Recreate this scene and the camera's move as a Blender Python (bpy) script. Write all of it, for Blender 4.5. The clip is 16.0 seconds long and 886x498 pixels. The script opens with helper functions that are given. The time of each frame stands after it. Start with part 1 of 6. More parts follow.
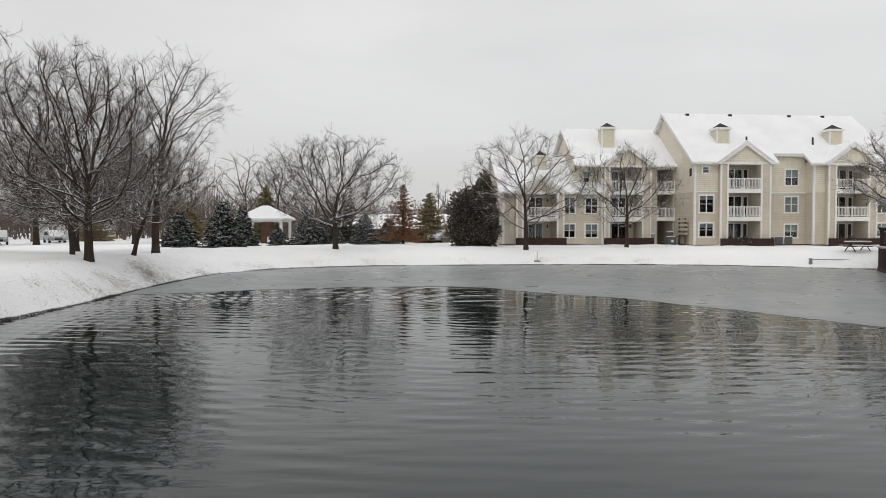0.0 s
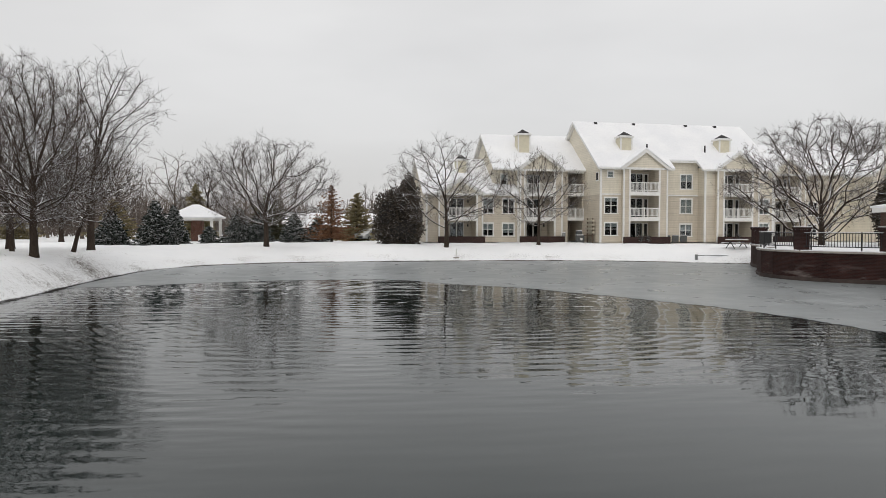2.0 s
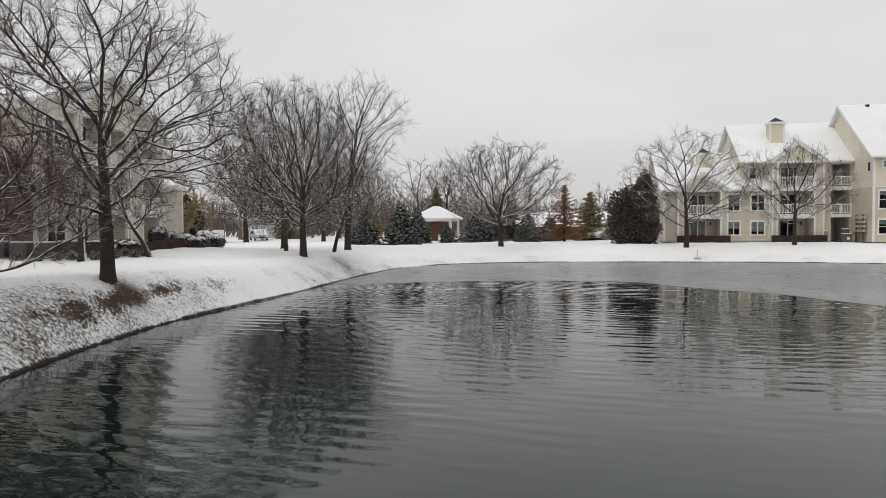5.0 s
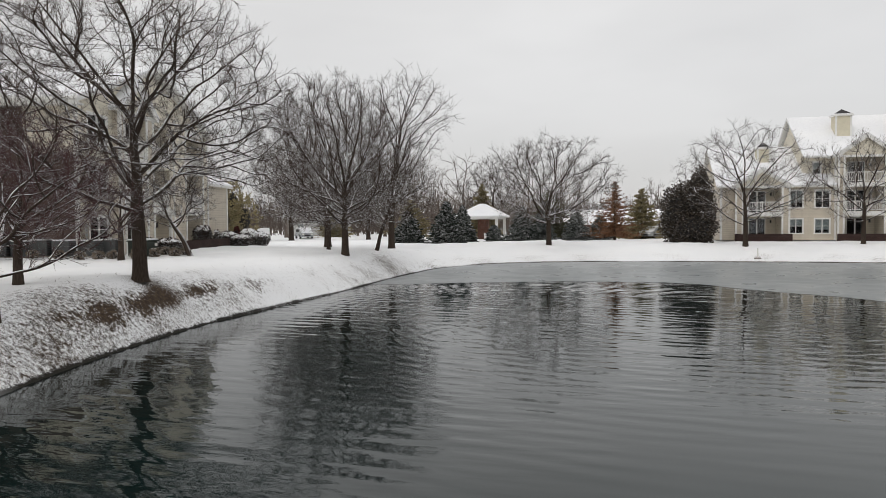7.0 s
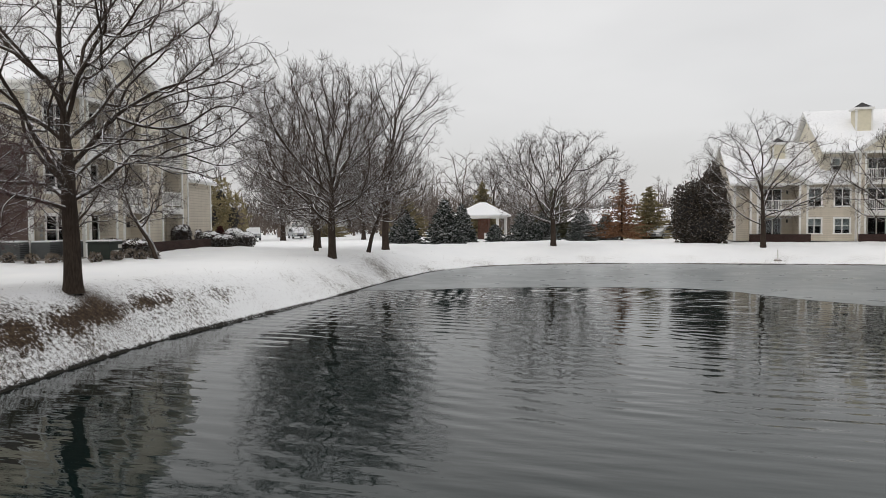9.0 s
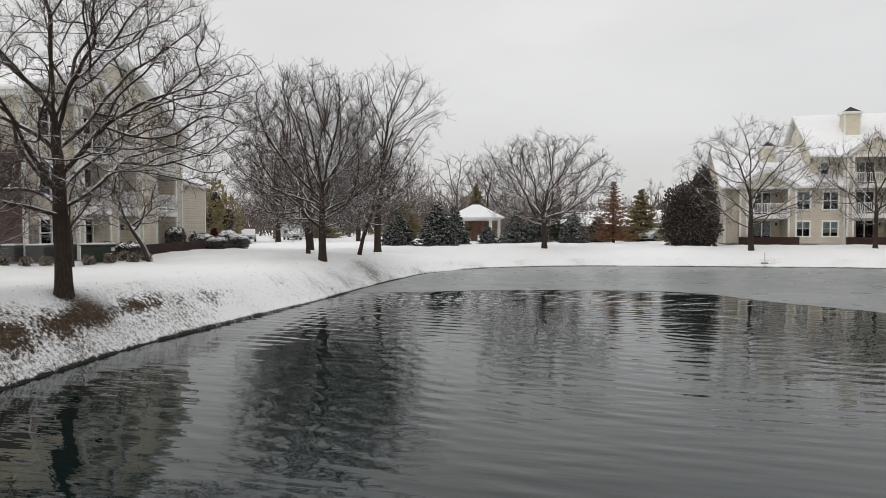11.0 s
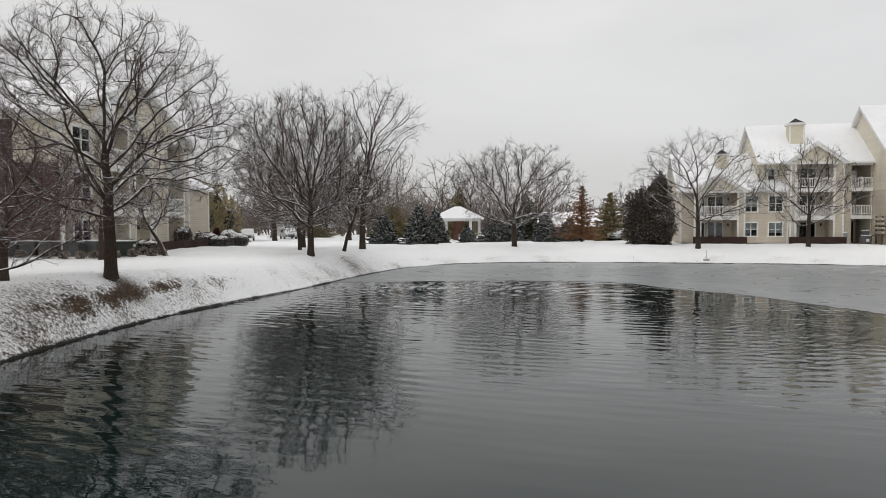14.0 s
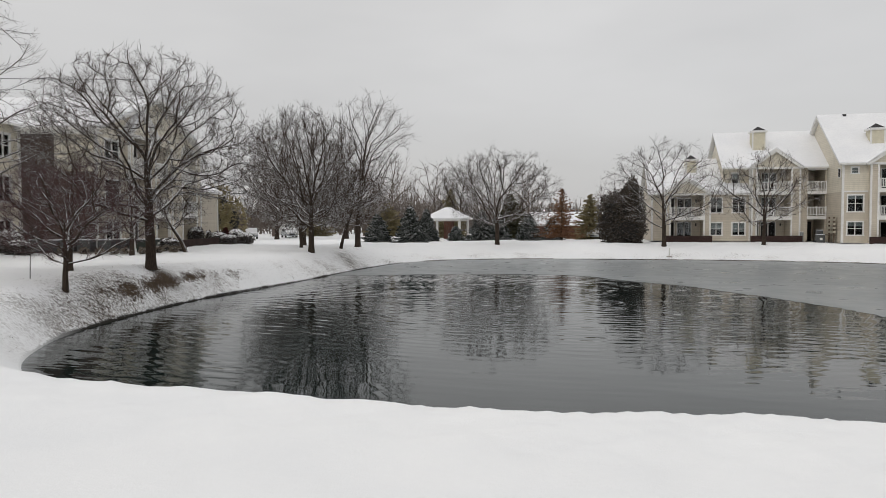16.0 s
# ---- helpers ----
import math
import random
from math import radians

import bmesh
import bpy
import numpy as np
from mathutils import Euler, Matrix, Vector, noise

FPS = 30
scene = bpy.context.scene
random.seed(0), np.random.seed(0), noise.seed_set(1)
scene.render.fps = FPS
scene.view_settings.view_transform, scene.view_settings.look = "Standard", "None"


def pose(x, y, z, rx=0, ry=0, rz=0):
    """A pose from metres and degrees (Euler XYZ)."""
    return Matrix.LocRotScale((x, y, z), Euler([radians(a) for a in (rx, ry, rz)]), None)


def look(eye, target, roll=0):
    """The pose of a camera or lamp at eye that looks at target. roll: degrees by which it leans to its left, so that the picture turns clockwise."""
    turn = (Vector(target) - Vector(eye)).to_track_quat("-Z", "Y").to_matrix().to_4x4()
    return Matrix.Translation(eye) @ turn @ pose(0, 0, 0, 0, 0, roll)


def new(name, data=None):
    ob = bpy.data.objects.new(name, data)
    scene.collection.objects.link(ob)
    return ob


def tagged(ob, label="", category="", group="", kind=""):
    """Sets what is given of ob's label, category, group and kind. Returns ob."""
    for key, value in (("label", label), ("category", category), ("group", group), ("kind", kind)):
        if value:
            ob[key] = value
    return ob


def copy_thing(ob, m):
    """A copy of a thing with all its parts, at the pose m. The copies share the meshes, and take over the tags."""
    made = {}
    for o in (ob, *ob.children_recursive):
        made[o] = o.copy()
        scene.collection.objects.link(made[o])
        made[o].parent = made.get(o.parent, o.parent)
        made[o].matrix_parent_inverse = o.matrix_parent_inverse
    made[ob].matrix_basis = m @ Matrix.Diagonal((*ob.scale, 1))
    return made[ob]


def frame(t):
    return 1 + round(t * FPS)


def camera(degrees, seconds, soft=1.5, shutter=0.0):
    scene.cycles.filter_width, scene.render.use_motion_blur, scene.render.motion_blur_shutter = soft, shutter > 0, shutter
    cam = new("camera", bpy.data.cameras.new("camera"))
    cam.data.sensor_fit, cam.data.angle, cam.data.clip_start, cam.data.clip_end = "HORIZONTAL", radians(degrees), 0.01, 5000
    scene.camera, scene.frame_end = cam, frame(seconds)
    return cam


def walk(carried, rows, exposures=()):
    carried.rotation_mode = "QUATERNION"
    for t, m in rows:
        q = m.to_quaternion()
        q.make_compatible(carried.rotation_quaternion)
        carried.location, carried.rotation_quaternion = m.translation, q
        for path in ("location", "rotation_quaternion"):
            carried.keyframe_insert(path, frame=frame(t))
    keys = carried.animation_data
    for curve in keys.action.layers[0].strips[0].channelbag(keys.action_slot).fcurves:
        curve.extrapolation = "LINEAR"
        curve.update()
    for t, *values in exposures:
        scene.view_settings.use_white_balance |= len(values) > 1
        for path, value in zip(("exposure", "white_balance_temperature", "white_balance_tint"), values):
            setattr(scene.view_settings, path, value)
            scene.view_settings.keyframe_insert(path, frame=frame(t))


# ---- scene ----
cam = camera(65.1, 16.0, soft=0.7)
METRES, EYE, TILT, LEAN, TURN = 23.8, 3.0, -1.7, 0.0, 0.0
ROWS = [
    (0.0, 0.0, 0.0, 0.0, 0.0, 0.0, -0.0),
    (0.5, 0.0057, -0.0661, -0.0014, 0.04, -0.01, -0.04),
    (1.0, 0.0104, -0.129, -0.0033, 0.05, -0.04, -0.04),
    (1.5, 0.0137, -0.1648, -0.0041, 0.04, -0.05, -0.03),
    (2.0, 0.0155, -0.1817, -0.0042, -5.75, -0.12, 0.04),
    (2.5, 0.0116, -0.1872, -0.0023, -16.06, -0.23, 0.23),
    (3.0, 0.011, -0.1876, -0.0011, -12.39, -0.23, 0.27),
    (3.5, 0.0109, -0.1876, 0.0001, -7.0, -0.19, 0.23),
    (4.0, 0.0111, -0.186, 0.0008, -1.49, -0.19, 0.14),
    (4.5, 0.0114, -0.1863, 0.0019, 4.59, -0.24, 0.05),
    (5.0, 0.012, -0.1855, 0.0031, 13.22, -0.29, -0.06),
    (7.5, -0.0116, -0.0873, 0.0061, 17.04, -0.48, -0.14),
    (8.0, -0.0233, -0.0429, 0.0068, 17.03, -0.52, -0.14),
    (8.5, -0.0332, -0.0067, 0.0076, 17.04, -0.5, -0.16),
    (9.0, -0.0394, 0.021, 0.0098, 17.0, -0.52, -0.17),
    (11.5, 0.007, -0.0147, 0.0172, 16.84, -0.48, -0.31),
    (12.0, 0.0303, -0.0489, 0.0171, 16.83, -0.48, -0.33),
    (12.5, 0.0562, -0.0889, 0.016, 16.82, -0.48, -0.35),
    (13.0, 0.0826, -0.1332, 0.0146, 16.79, -0.47, -0.35),
    (13.5, 0.1089, -0.1812, 0.013, 16.76, -0.48, -0.36),
    (14.0, 0.1363, -0.2329, 0.0109, 16.74, -0.48, -0.37),
    (14.5, 0.166, -0.2886, 0.0098, 16.73, -0.51, -0.39),
    (15.0, 0.1928, -0.3424, 0.0093, 16.72, -0.52, -0.37),
    (15.5, 0.2209, -0.4013, 0.0097, 16.69, -0.55, -0.38),
    (16.0, 0.2495, -0.4607, 0.0098, 16.65, -0.59, -0.39),
]
walk(cam, [(t, pose(0, 0, EYE, TILT, LEAN, TURN) @ pose(METRES * x, METRES * y, METRES * z, 90 + pitch, roll, yaw)) for t, x, y, z, yaw, pitch, roll in ROWS],
     [(0.0, 0.0), (5.0, 0.0), (9.0, 0.02), (12.5, 0.02), (14.5, -0.01), (15.2, -0.05), (16.0, -0.2)])

# ---- world, sun ----
world = bpy.data.worlds.new("overcast_sky")
scene.world = world
world.use_nodes = True
wn, wl = world.node_tree.nodes, world.node_tree.links
wn.clear()
w_out = wn.new("ShaderNodeOutputWorld")
w_bg = wn.new("ShaderNodeBackground")
w_sky = wn.new("ShaderNodeTexSky")
w_sky.sky_type, w_sky.sun_disc = "NISHITA", False
w_sky.sun_elevation, w_sky.sun_rotation = radians(38), radians(200)
w_sky.air_density, w_sky.dust_density = 1.0, 4.0
w_coord = wn.new("ShaderNodeTexCoord")
w_sep = wn.new("ShaderNodeSeparateXYZ")
w_map = wn.new("ShaderNodeMapping")
w_map.inputs["Scale"].default_value = (1.0, 1.0, 3.2)
w_noise = wn.new("ShaderNodeTexNoise")
w_noise.inputs["Scale"].default_value, w_noise.inputs["Detail"].default_value = 1.6, 4.0
w_grad = wn.new("ShaderNodeValToRGB")          # cloud deck: greyer at the horizon, brighter overhead
w_grad.color_ramp.elements[0].position, w_grad.color_ramp.elements[0].color = 0.0, (0.607, 0.60, 0.598, 1)
w_grad.color_ramp.elements[1].position, w_grad.color_ramp.elements[1].color = 1.0, (0.99, 0.98, 0.965, 1)
mid = w_grad.color_ramp.elements.new(0.3)
mid.color = (0.722, 0.712, 0.702, 1)
w_cloud = wn.new("ShaderNodeMapRange")
w_cloud.inputs["From Min"].default_value, w_cloud.inputs["From Max"].default_value = 0.3, 0.7
w_cloud.inputs["To Min"].default_value, w_cloud.inputs["To Max"].default_value = 0.88, 1.07
w_mul = wn.new("ShaderNodeMix")
w_mul.data_type, w_mul.blend_type = "RGBA", "MULTIPLY"
w_mul.inputs["Factor"].default_value = 1.0
w_haze = wn.new("ShaderNodeMix")               # a little of the clear sky's blue left above the clouds
w_haze.data_type, w_haze.blend_type = "RGBA", "ADD"
w_haze.inputs["Factor"].default_value = 0.012
wl.new(w_coord.outputs["Generated"], w_sep.inputs[0])
wl.new(w_coord.outputs["Generated"], w_map.inputs["Vector"])
wl.new(w_map.outputs[0], w_noise.inputs["Vector"])
wl.new(w_noise.outputs["Fac"], w_cloud.inputs["Value"])
wl.new(w_sep.outputs["Z"], w_grad.inputs["Fac"])
wl.new(w_grad.outputs["Color"], w_mul.inputs["A"])
wl.new(w_cloud.outputs["Result"], w_mul.inputs["B"])
wl.new(w_mul.outputs["Result"], w_haze.inputs["A"])
wl.new(w_sky.outputs["Color"], w_haze.inputs["B"])
wl.new(w_haze.outputs["Result"], w_bg.inputs["Color"])
w_bg.inputs["Strength"].default_value = 1.0
wl.new(w_bg.outputs[0], w_out.inputs["Surface"])

sun = new("sun", bpy.data.lights.new("sun", "SUN"))
sun.data.energy, sun.data.angle, sun.data.color = 0.35, radians(25), (1.0, 0.97, 0.93)
sun.matrix_world = look((0, 0, 60), (20, 45, 0))

# ---- materials ----
class Mat:
    """A node material with a few shorthands."""
    def __init__(self, name, rough=0.8, spec=0.3):
        self.m = bpy.data.materials.new(name)
        self.m.use_nodes = True
        self.n, self.l = self.m.node_tree.nodes, self.m.node_tree.links
        self.b = self.n["Principled BSDF"]
        self.b.inputs["Roughness"].default_value = rough
        self.b.inputs["Specular IOR Level"].default_value = spec

    def node(self, kind, **inputs):
        n = self.n.new("ShaderNode" + kind)
        for k, v in inputs.items():
            n.inputs[k.replace("_", " ")].default_value = v
        return n

    def coords(self, which="Object", scale=(1, 1, 1)):
        if which == "World":
            c = self.node("NewGeometry").outputs["Position"]
        else:
            c = self.node("TexCoord").outputs[which]
        mp = self.node("Mapping")
        mp.inputs["Scale"].default_value = scale
        self.l.new(c, mp.inputs["Vector"])
        return mp.outputs[0]

    def noise(self, vec, scale, detail=4.0, rough=0.55):
        n = self.node("TexNoise", Scale=scale, Detail=detail, Roughness=rough)
        self.l.new(vec, n.inputs["Vector"])
        return n.outputs["Fac"]

    def ramp(self, fac, stops):
        r = self.node("ValToRGB")
        e = r.color_ramp.elements
        while len(e) < len(stops):
            e.new(0.5)
        for k, (p, c) in zip(e, stops):
            k.position = p
            k.color = (*c, 1) if isinstance(c, tuple) else (c, c, c, 1)
        self.l.new(fac, r.inputs["Fac"])
        return r.outputs["Color"]

    def mix(self, a, b, fac, blend="MIX"):
        x = self.node("Mix")
        x.data_type, x.blend_type = "RGBA", blend
        for sock, val in (("A", a), ("B", b), ("Factor", fac)):
            self.plug(val, x.inputs[sock] if sock == "Factor" else [s for s in x.inputs if s.name == sock and s.type == "RGBA"][0])
        return [s for s in x.outputs if s.type == "RGBA"][0]

    def math(self, op, a, b=0.0, clamp=False):
        x = self.node("Math")
        x.operation, x.use_clamp = op, clamp
        self.plug(a, x.inputs[0])
        self.plug(b, x.inputs[1])
        return x.outputs[0]

    def plug(self, val, sock):
        if isinstance(val, bpy.types.NodeSocket):
            self.l.new(val, sock)
        elif isinstance(val, tuple):
            sock.default_value = (*val, 1) if len(val) == 3 else val
        else:
            sock.default_value = val

    def bump(self, height, strength=0.3, distance=0.02):
        x = self.node("Bump", Strength=strength, Distance=distance)
        self.l.new(height, x.inputs["Height"])
        self.l.new(x.outputs[0], self.b.inputs["Normal"])

    def colour(self, c):
        self.plug(c, self.b.inputs["Base Color"])
        return self.m

    def up(self, low, high):
        """How far the surface faces upward, as a factor between the two heights of its normal."""
        s = self.node("SeparateXYZ")
        self.l.new(self.node("NewGeometry").outputs["Normal"], s.inputs[0])
        r = self.node("MapRange")
        r.inputs["From Min"].default_value, r.inputs["From Max"].default_value = low, high
        self.l.new(s.outputs["Z"], r.inputs["Value"])
        return r.outputs["Result"]


def plain(name, colour, rough=0.7, vary=0.12, scale=3.0, spec=0.3, metal=0.0):
    """Painted or moulded stuff: one colour with a slow drift and fine grain."""
    k = Mat(name, rough, spec)
    v = k.coords("World")
    n1, n2 = k.noise(v, scale), k.noise(v, scale * 14)
    dark = tuple(c * (1 - vary) for c in colour)
    light = tuple(min(1, c * (1 + vary * 0.6)) for c in colour)
    c = k.ramp(n1, [(0.3, dark), (0.7, light)])
    c = k.mix(c, k.ramp(n2, [(0.3, 0.86), (0.7, 1.0)]), 0.6, "MULTIPLY")
    k.bump(n2, 0.12, 0.004)
    k.b.inputs["Metallic"].default_value = metal
    return k.colour(c)


def siding(name, colour, lap=0.19):
    """Horizontal lapped boards: each board's lower edge stands out over the one beneath."""
    k = Mat(name, 0.55, 0.35)
    v = k.coords("World")
    s = k.node("SeparateXYZ")
    k.l.new(v, s.inputs[0])
    f = k.math("FRACT", k.math("DIVIDE", s.outputs["Z"], lap))
    board = k.math("FLOOR", k.math("DIVIDE", s.outputs["Z"], lap))
    wn_ = k.node("TexWhiteNoise")
    wn_.noise_dimensions = "1D"
    k.l.new(board, wn_.inputs["W"])
    groove = k.ramp(f, [(0.0, 0.72), (0.10, 0.84), (0.16, 1.0), (1.0, 0.97)])
    c = k.ramp(k.noise(v, 0.5), [(0.3, tuple(a * 0.9 for a in colour)), (0.7, tuple(min(1, a * 1.05) for a in colour))])
    c = k.mix(c, k.ramp(wn_.outputs["Value"], [(0, 0.94), (1, 1.0)]), 1.0, "MULTIPLY")
    stretched = k.coords("World", (1.5, 1.5, 0.25))
    c = k.mix(c, k.ramp(k.noise(stretched, 3.0, 6), [(0.35, 0.88), (0.65, 1.0)]), 0.7, "MULTIPLY")
    c = k.mix(c, groove, 1.0, "MULTIPLY")
    k.bump(k.math("SUBTRACT", 1.0, f), 0.8, 0.02)
    return k.colour(c)


def snow_mat(name):
    k = Mat(name, 0.75, 0.2)
    v = k.coords("World")
    big, fine, tiny = k.noise(v, 0.35, 5), k.noise(v, 6.0, 6), k.noise(v, 60.0, 2)
    c = k.ramp(big, [(0.3, (0.80, 0.81, 0.835)), (0.7, (0.88, 0.885, 0.895))])
    c = k.mix(c, k.ramp(fine, [(0.35, 0.93), (0.6, 1.0)]), 0.8, "MULTIPLY")
    k.bump(k.math("ADD", k.math("MULTIPLY", fine, 1.0), k.math("MULTIPLY", tiny, 0.15)), 0.35, 0.05)
    k.b.inputs["Subsurface Weight"].default_value = 0.0
    return k.colour(c)


def bark_mat(name, colour, snow_low=0.55, snow_high=0.85, amount=1.0):
    """Bark with the snow that lies on the upper side of limbs and twigs."""
    k = Mat(name, 0.9, 0.15)
    v = k.coords("World")
    grain = k.coords("World", (14, 14, 2.5))
    n = k.noise(grain, 2.0, 5)
    c = k.ramp(n, [(0.3, tuple(a * 0.6 for a in colour)), (0.7, tuple(min(1, a * 1.35) for a in colour))])
    c = k.mix(c, k.ramp(k.noise(v, 1.2), [(0.35, 0.75), (0.7, 1.1)]), 0.8, "MULTIPLY")
    patch = k.ramp(k.noise(v, 4.0, 3), [(0.38, 0.0), (0.50, 1.0)])
    lying = k.math("MULTIPLY", k.math("MULTIPLY", k.up(snow_low, snow_high), patch, True), amount)
    k.bump(n, 0.5, 0.01)
    return k.colour(k.mix(c, (0.84, 0.85, 0.87), lying))


def leaf_mat(name, dark, light, snow=0.0, low=0.35, high=0.8, scale=2.5, bare=0.40):
    k = Mat(name, 0.75, 0.2)
    v = k.coords("World")
    isl = k.node("NewGeometry").outputs["Random Per Island"]
    c = k.mix(dark, light, isl)
    c = k.mix(c, k.ramp(k.noise(v, 1.0), [(0.3, 0.7), (0.7, 1.15)]), 1.0, "MULTIPLY")
    if snow:
        patch = k.ramp(k.noise(v, scale, 4), [(bare, 0.0), (bare + 0.2, 1.0)])
        c = k.mix(c, (0.83, 0.84, 0.86), k.math("MULTIPLY", k.math("MULTIPLY", k.up(low, high), patch, True), snow))
    return k.colour(c)


def brick_mat(name, a, b, mortar, spec=0.2, lime=None):
    """Brick courses that wrap round a wall of any direction."""
    k = Mat(name, 0.85, spec)
    g = k.node("NewGeometry")
    s, ns = k.node("SeparateXYZ"), k.node("SeparateXYZ")
    k.l.new(g.outputs["Position"], s.inputs[0])
    k.l.new(g.outputs["True Normal"], ns.inputs[0])
    along = k.math("SUBTRACT", k.math("MULTIPLY", s.outputs["Y"], ns.outputs["X"]), k.math("MULTIPLY", s.outputs["X"], ns.outputs["Y"]))
    cv = k.node("CombineXYZ")
    k.l.new(along, cv.inputs["X"])
    k.l.new(s.outputs["Z"], cv.inputs["Y"])
    t = k.node("TexBrick", Scale=1.0, Mortar_Size=0.008, Mortar_Smooth=0.2, Bias=0.0, Brick_Width=0.215, Row_Height=0.075)
    t.inputs["Color1"].default_value, t.inputs["Color2"].default_value = (*a, 1), (*b, 1)
    t.inputs["Mortar"].default_value = (*mortar, 1)
    k.l.new(cv.outputs[0], t.inputs["Vector"])
    v = k.coords("World")
    c = k.mix(t.outputs["Color"], k.ramp(k.noise(v, 0.9, 5), [(0.3, 0.65), (0.7, 1.15)]), 1.0, "MULTIPLY")
    if lime:
        # pale lime stains washed out of the joints near the foot of the wall
        run = k.ramp(k.noise(k.coords("World", (0.5, 0.5, 2.2)), 1.1, 6, 0.6), [(0.54, 0.0), (0.70, 1.0)])
        low = k.node("MapRange")
        low.inputs["From Min"].default_value, low.inputs["From Max"].default_value = lime, lime * 0.5
        k.l.new(s.outputs["Z"], low.inputs["Value"])
        c = k.mix(c, (0.22, 0.19, 0.175), k.math("MULTIPLY", k.math("MULTIPLY", run, low.outputs["Result"]), 0.6))
    k.bump(t.outputs["Fac"], -0.4, 0.008)
    return k.colour(c)


SNOW = snow_mat("snow")
CREAM = siding("cream_lap_siding", (0.77, 0.715, 0.595))
TAUPE = siding("taupe_lap_siding", (0.625, 0.562, 0.462))
BROWN = siding("brown_lap_siding", (0.115, 0.080, 0.068))
WHITE = plain("white_trim_paint", (0.80, 0.795, 0.77), 0.5, 0.08)
CREAMTRIM = plain("cream_stucco", (0.66, 0.615, 0.48), 0.7, 0.08)
BRICK = brick_mat("red_brown_brick", (0.046, 0.019, 0.016), (0.027, 0.012, 0.011), (0.055, 0.042, 0.038))
BRICKWALL = brick_mat("stained_terrace_brick", (0.044, 0.015, 0.012), (0.024, 0.0095, 0.0085), (0.045, 0.033, 0.03), lime=1.1)
BRICKLOW = brick_mat("dark_patio_brick", (0.052, 0.027, 0.023), (0.036, 0.019, 0.017), (0.06, 0.048, 0.043))
CLUBBRICK = brick_mat("brown_club_brick", (0.105, 0.056, 0.042), (0.07, 0.037, 0.030), (0.12, 0.10, 0.09))
BRICKRED = brick_mat("red_brick", (0.17, 0.07, 0.045), (0.12, 0.045, 0.032), (0.2, 0.17, 0.15))
STONE = plain("stone_coping", (0.36, 0.33, 0.30), 0.8, 0.2)
STONEDARK = plain("stained_masonry", (0.06, 0.045, 0.04), 0.85, 0.5, 1.2)
IRON = plain("black_iron", (0.02, 0.02, 0.022), 0.45, 0.2, spec=0.4)
# near-black: paints the shade of unlit rooms and shrub insides; also dark glass, grilles
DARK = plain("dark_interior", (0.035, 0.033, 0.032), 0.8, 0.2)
# for the cores inside the buildings: indoor shade is put into this colour
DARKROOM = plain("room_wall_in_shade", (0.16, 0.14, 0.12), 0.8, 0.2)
SHINGLE = plain("dark_shingle", (0.05, 0.048, 0.05), 0.9, 0.25, 6)
METAL = plain("galvanised_metal", (0.30, 0.31, 0.31), 0.5, 0.15, metal=0.4)
WOOD = plain("weathered_wood", (0.16, 0.12, 0.09), 0.8, 0.3, 8)
BLIND = plain("white_blind", (0.72, 0.72, 0.70), 0.7, 0.1)
BARK = bark_mat("grey_brown_bark", (0.056, 0.042, 0.033), 0.25, 0.6, 1.0)
TWIG = bark_mat("twig_bark", (0.074, 0.054, 0.043), 0.4, 0.85, 0.9)
# twig bark for the distance, lightened to paint in the haze
TWIGHAZE = bark_mat("haze_paled_twig_bark", (0.15, 0.122, 0.104), 0.45, 0.85, 0.5)
TWIGRED = bark_mat("red_brown_twig_bark", (0.085, 0.045, 0.045), 0.6, 0.9, 0.75)


def glass_mat():
    k = Mat("window_glass", 0.05)
    tr = k.node("BsdfTransparent")
    tr.inputs["Color"].default_value = (0.75, 0.79, 0.80, 1)
    gl = k.node("BsdfGlossy", Roughness=0.03)
    fr = k.node("Fresnel", IOR=1.6)
    mx = k.node("MixShader")
    k.l.new(fr.outputs[0], mx.inputs[0])
    k.l.new(tr.outputs[0], mx.inputs[1])
    k.l.new(gl.outputs[0], mx.inputs[2])
    k.l.new(mx.outputs[0], k.n["Material Output"].inputs["Surface"])
    return k.m


GLASS = glass_mat()

# ---- mesh helpers ----
def mesh_object(name, verts, faces, mat, parent=None, label=""):
    me = bpy.data.meshes.new(name)
    me.from_pydata(verts, [], faces)
    me.update()
    me.materials.append(mat)
    ob = new(name, me)
    if parent:
        ob.parent = parent
    if label:
        tagged(ob, label)
    return ob


def part(name, bm, mat, parent=None, label="", bevel=0.0):
    if bevel:
        bmesh.ops.bevel(bm, geom=bm.edges[:], offset=bevel, segments=1, affect="EDGES")
    bmesh.ops.recalc_face_normals(bm, faces=bm.faces[:])
    me = bpy.data.meshes.new(name)
    bm.to_mesh(me)
    bm.free()
    me.materials.append(mat)
    ob = new(name, me)
    if parent:
        ob.parent = parent
    if label:
        tagged(ob, label)
    return ob


def thing(name, x, y, z, turn=0.0, label="", category="", group="", kind=""):
    ob = new(name)
    ob.empty_display_size = 0.3
    ob.matrix_basis = pose(x, y, z, 0, 0, turn)
    return tagged(ob, label, category, group, kind)


def box(bm, x0, x1, y0, y1, z0, z1):
    vs = [bm.verts.new((x, y, z)) for z in (z0, z1) for y in (y0, y1) for x in (x0, x1)]
    for f in ((0, 2, 3, 1), (4, 5, 7, 6), (0, 1, 5, 4), (2, 6, 7, 3), (0, 4, 6, 2), (1, 3, 7, 5)):
        bm.faces.new([vs[i] for i in f])
    return bm


def boxes(*dims):
    bm = bmesh.new()
    for d in dims:
        box(bm, *d)
    return bm


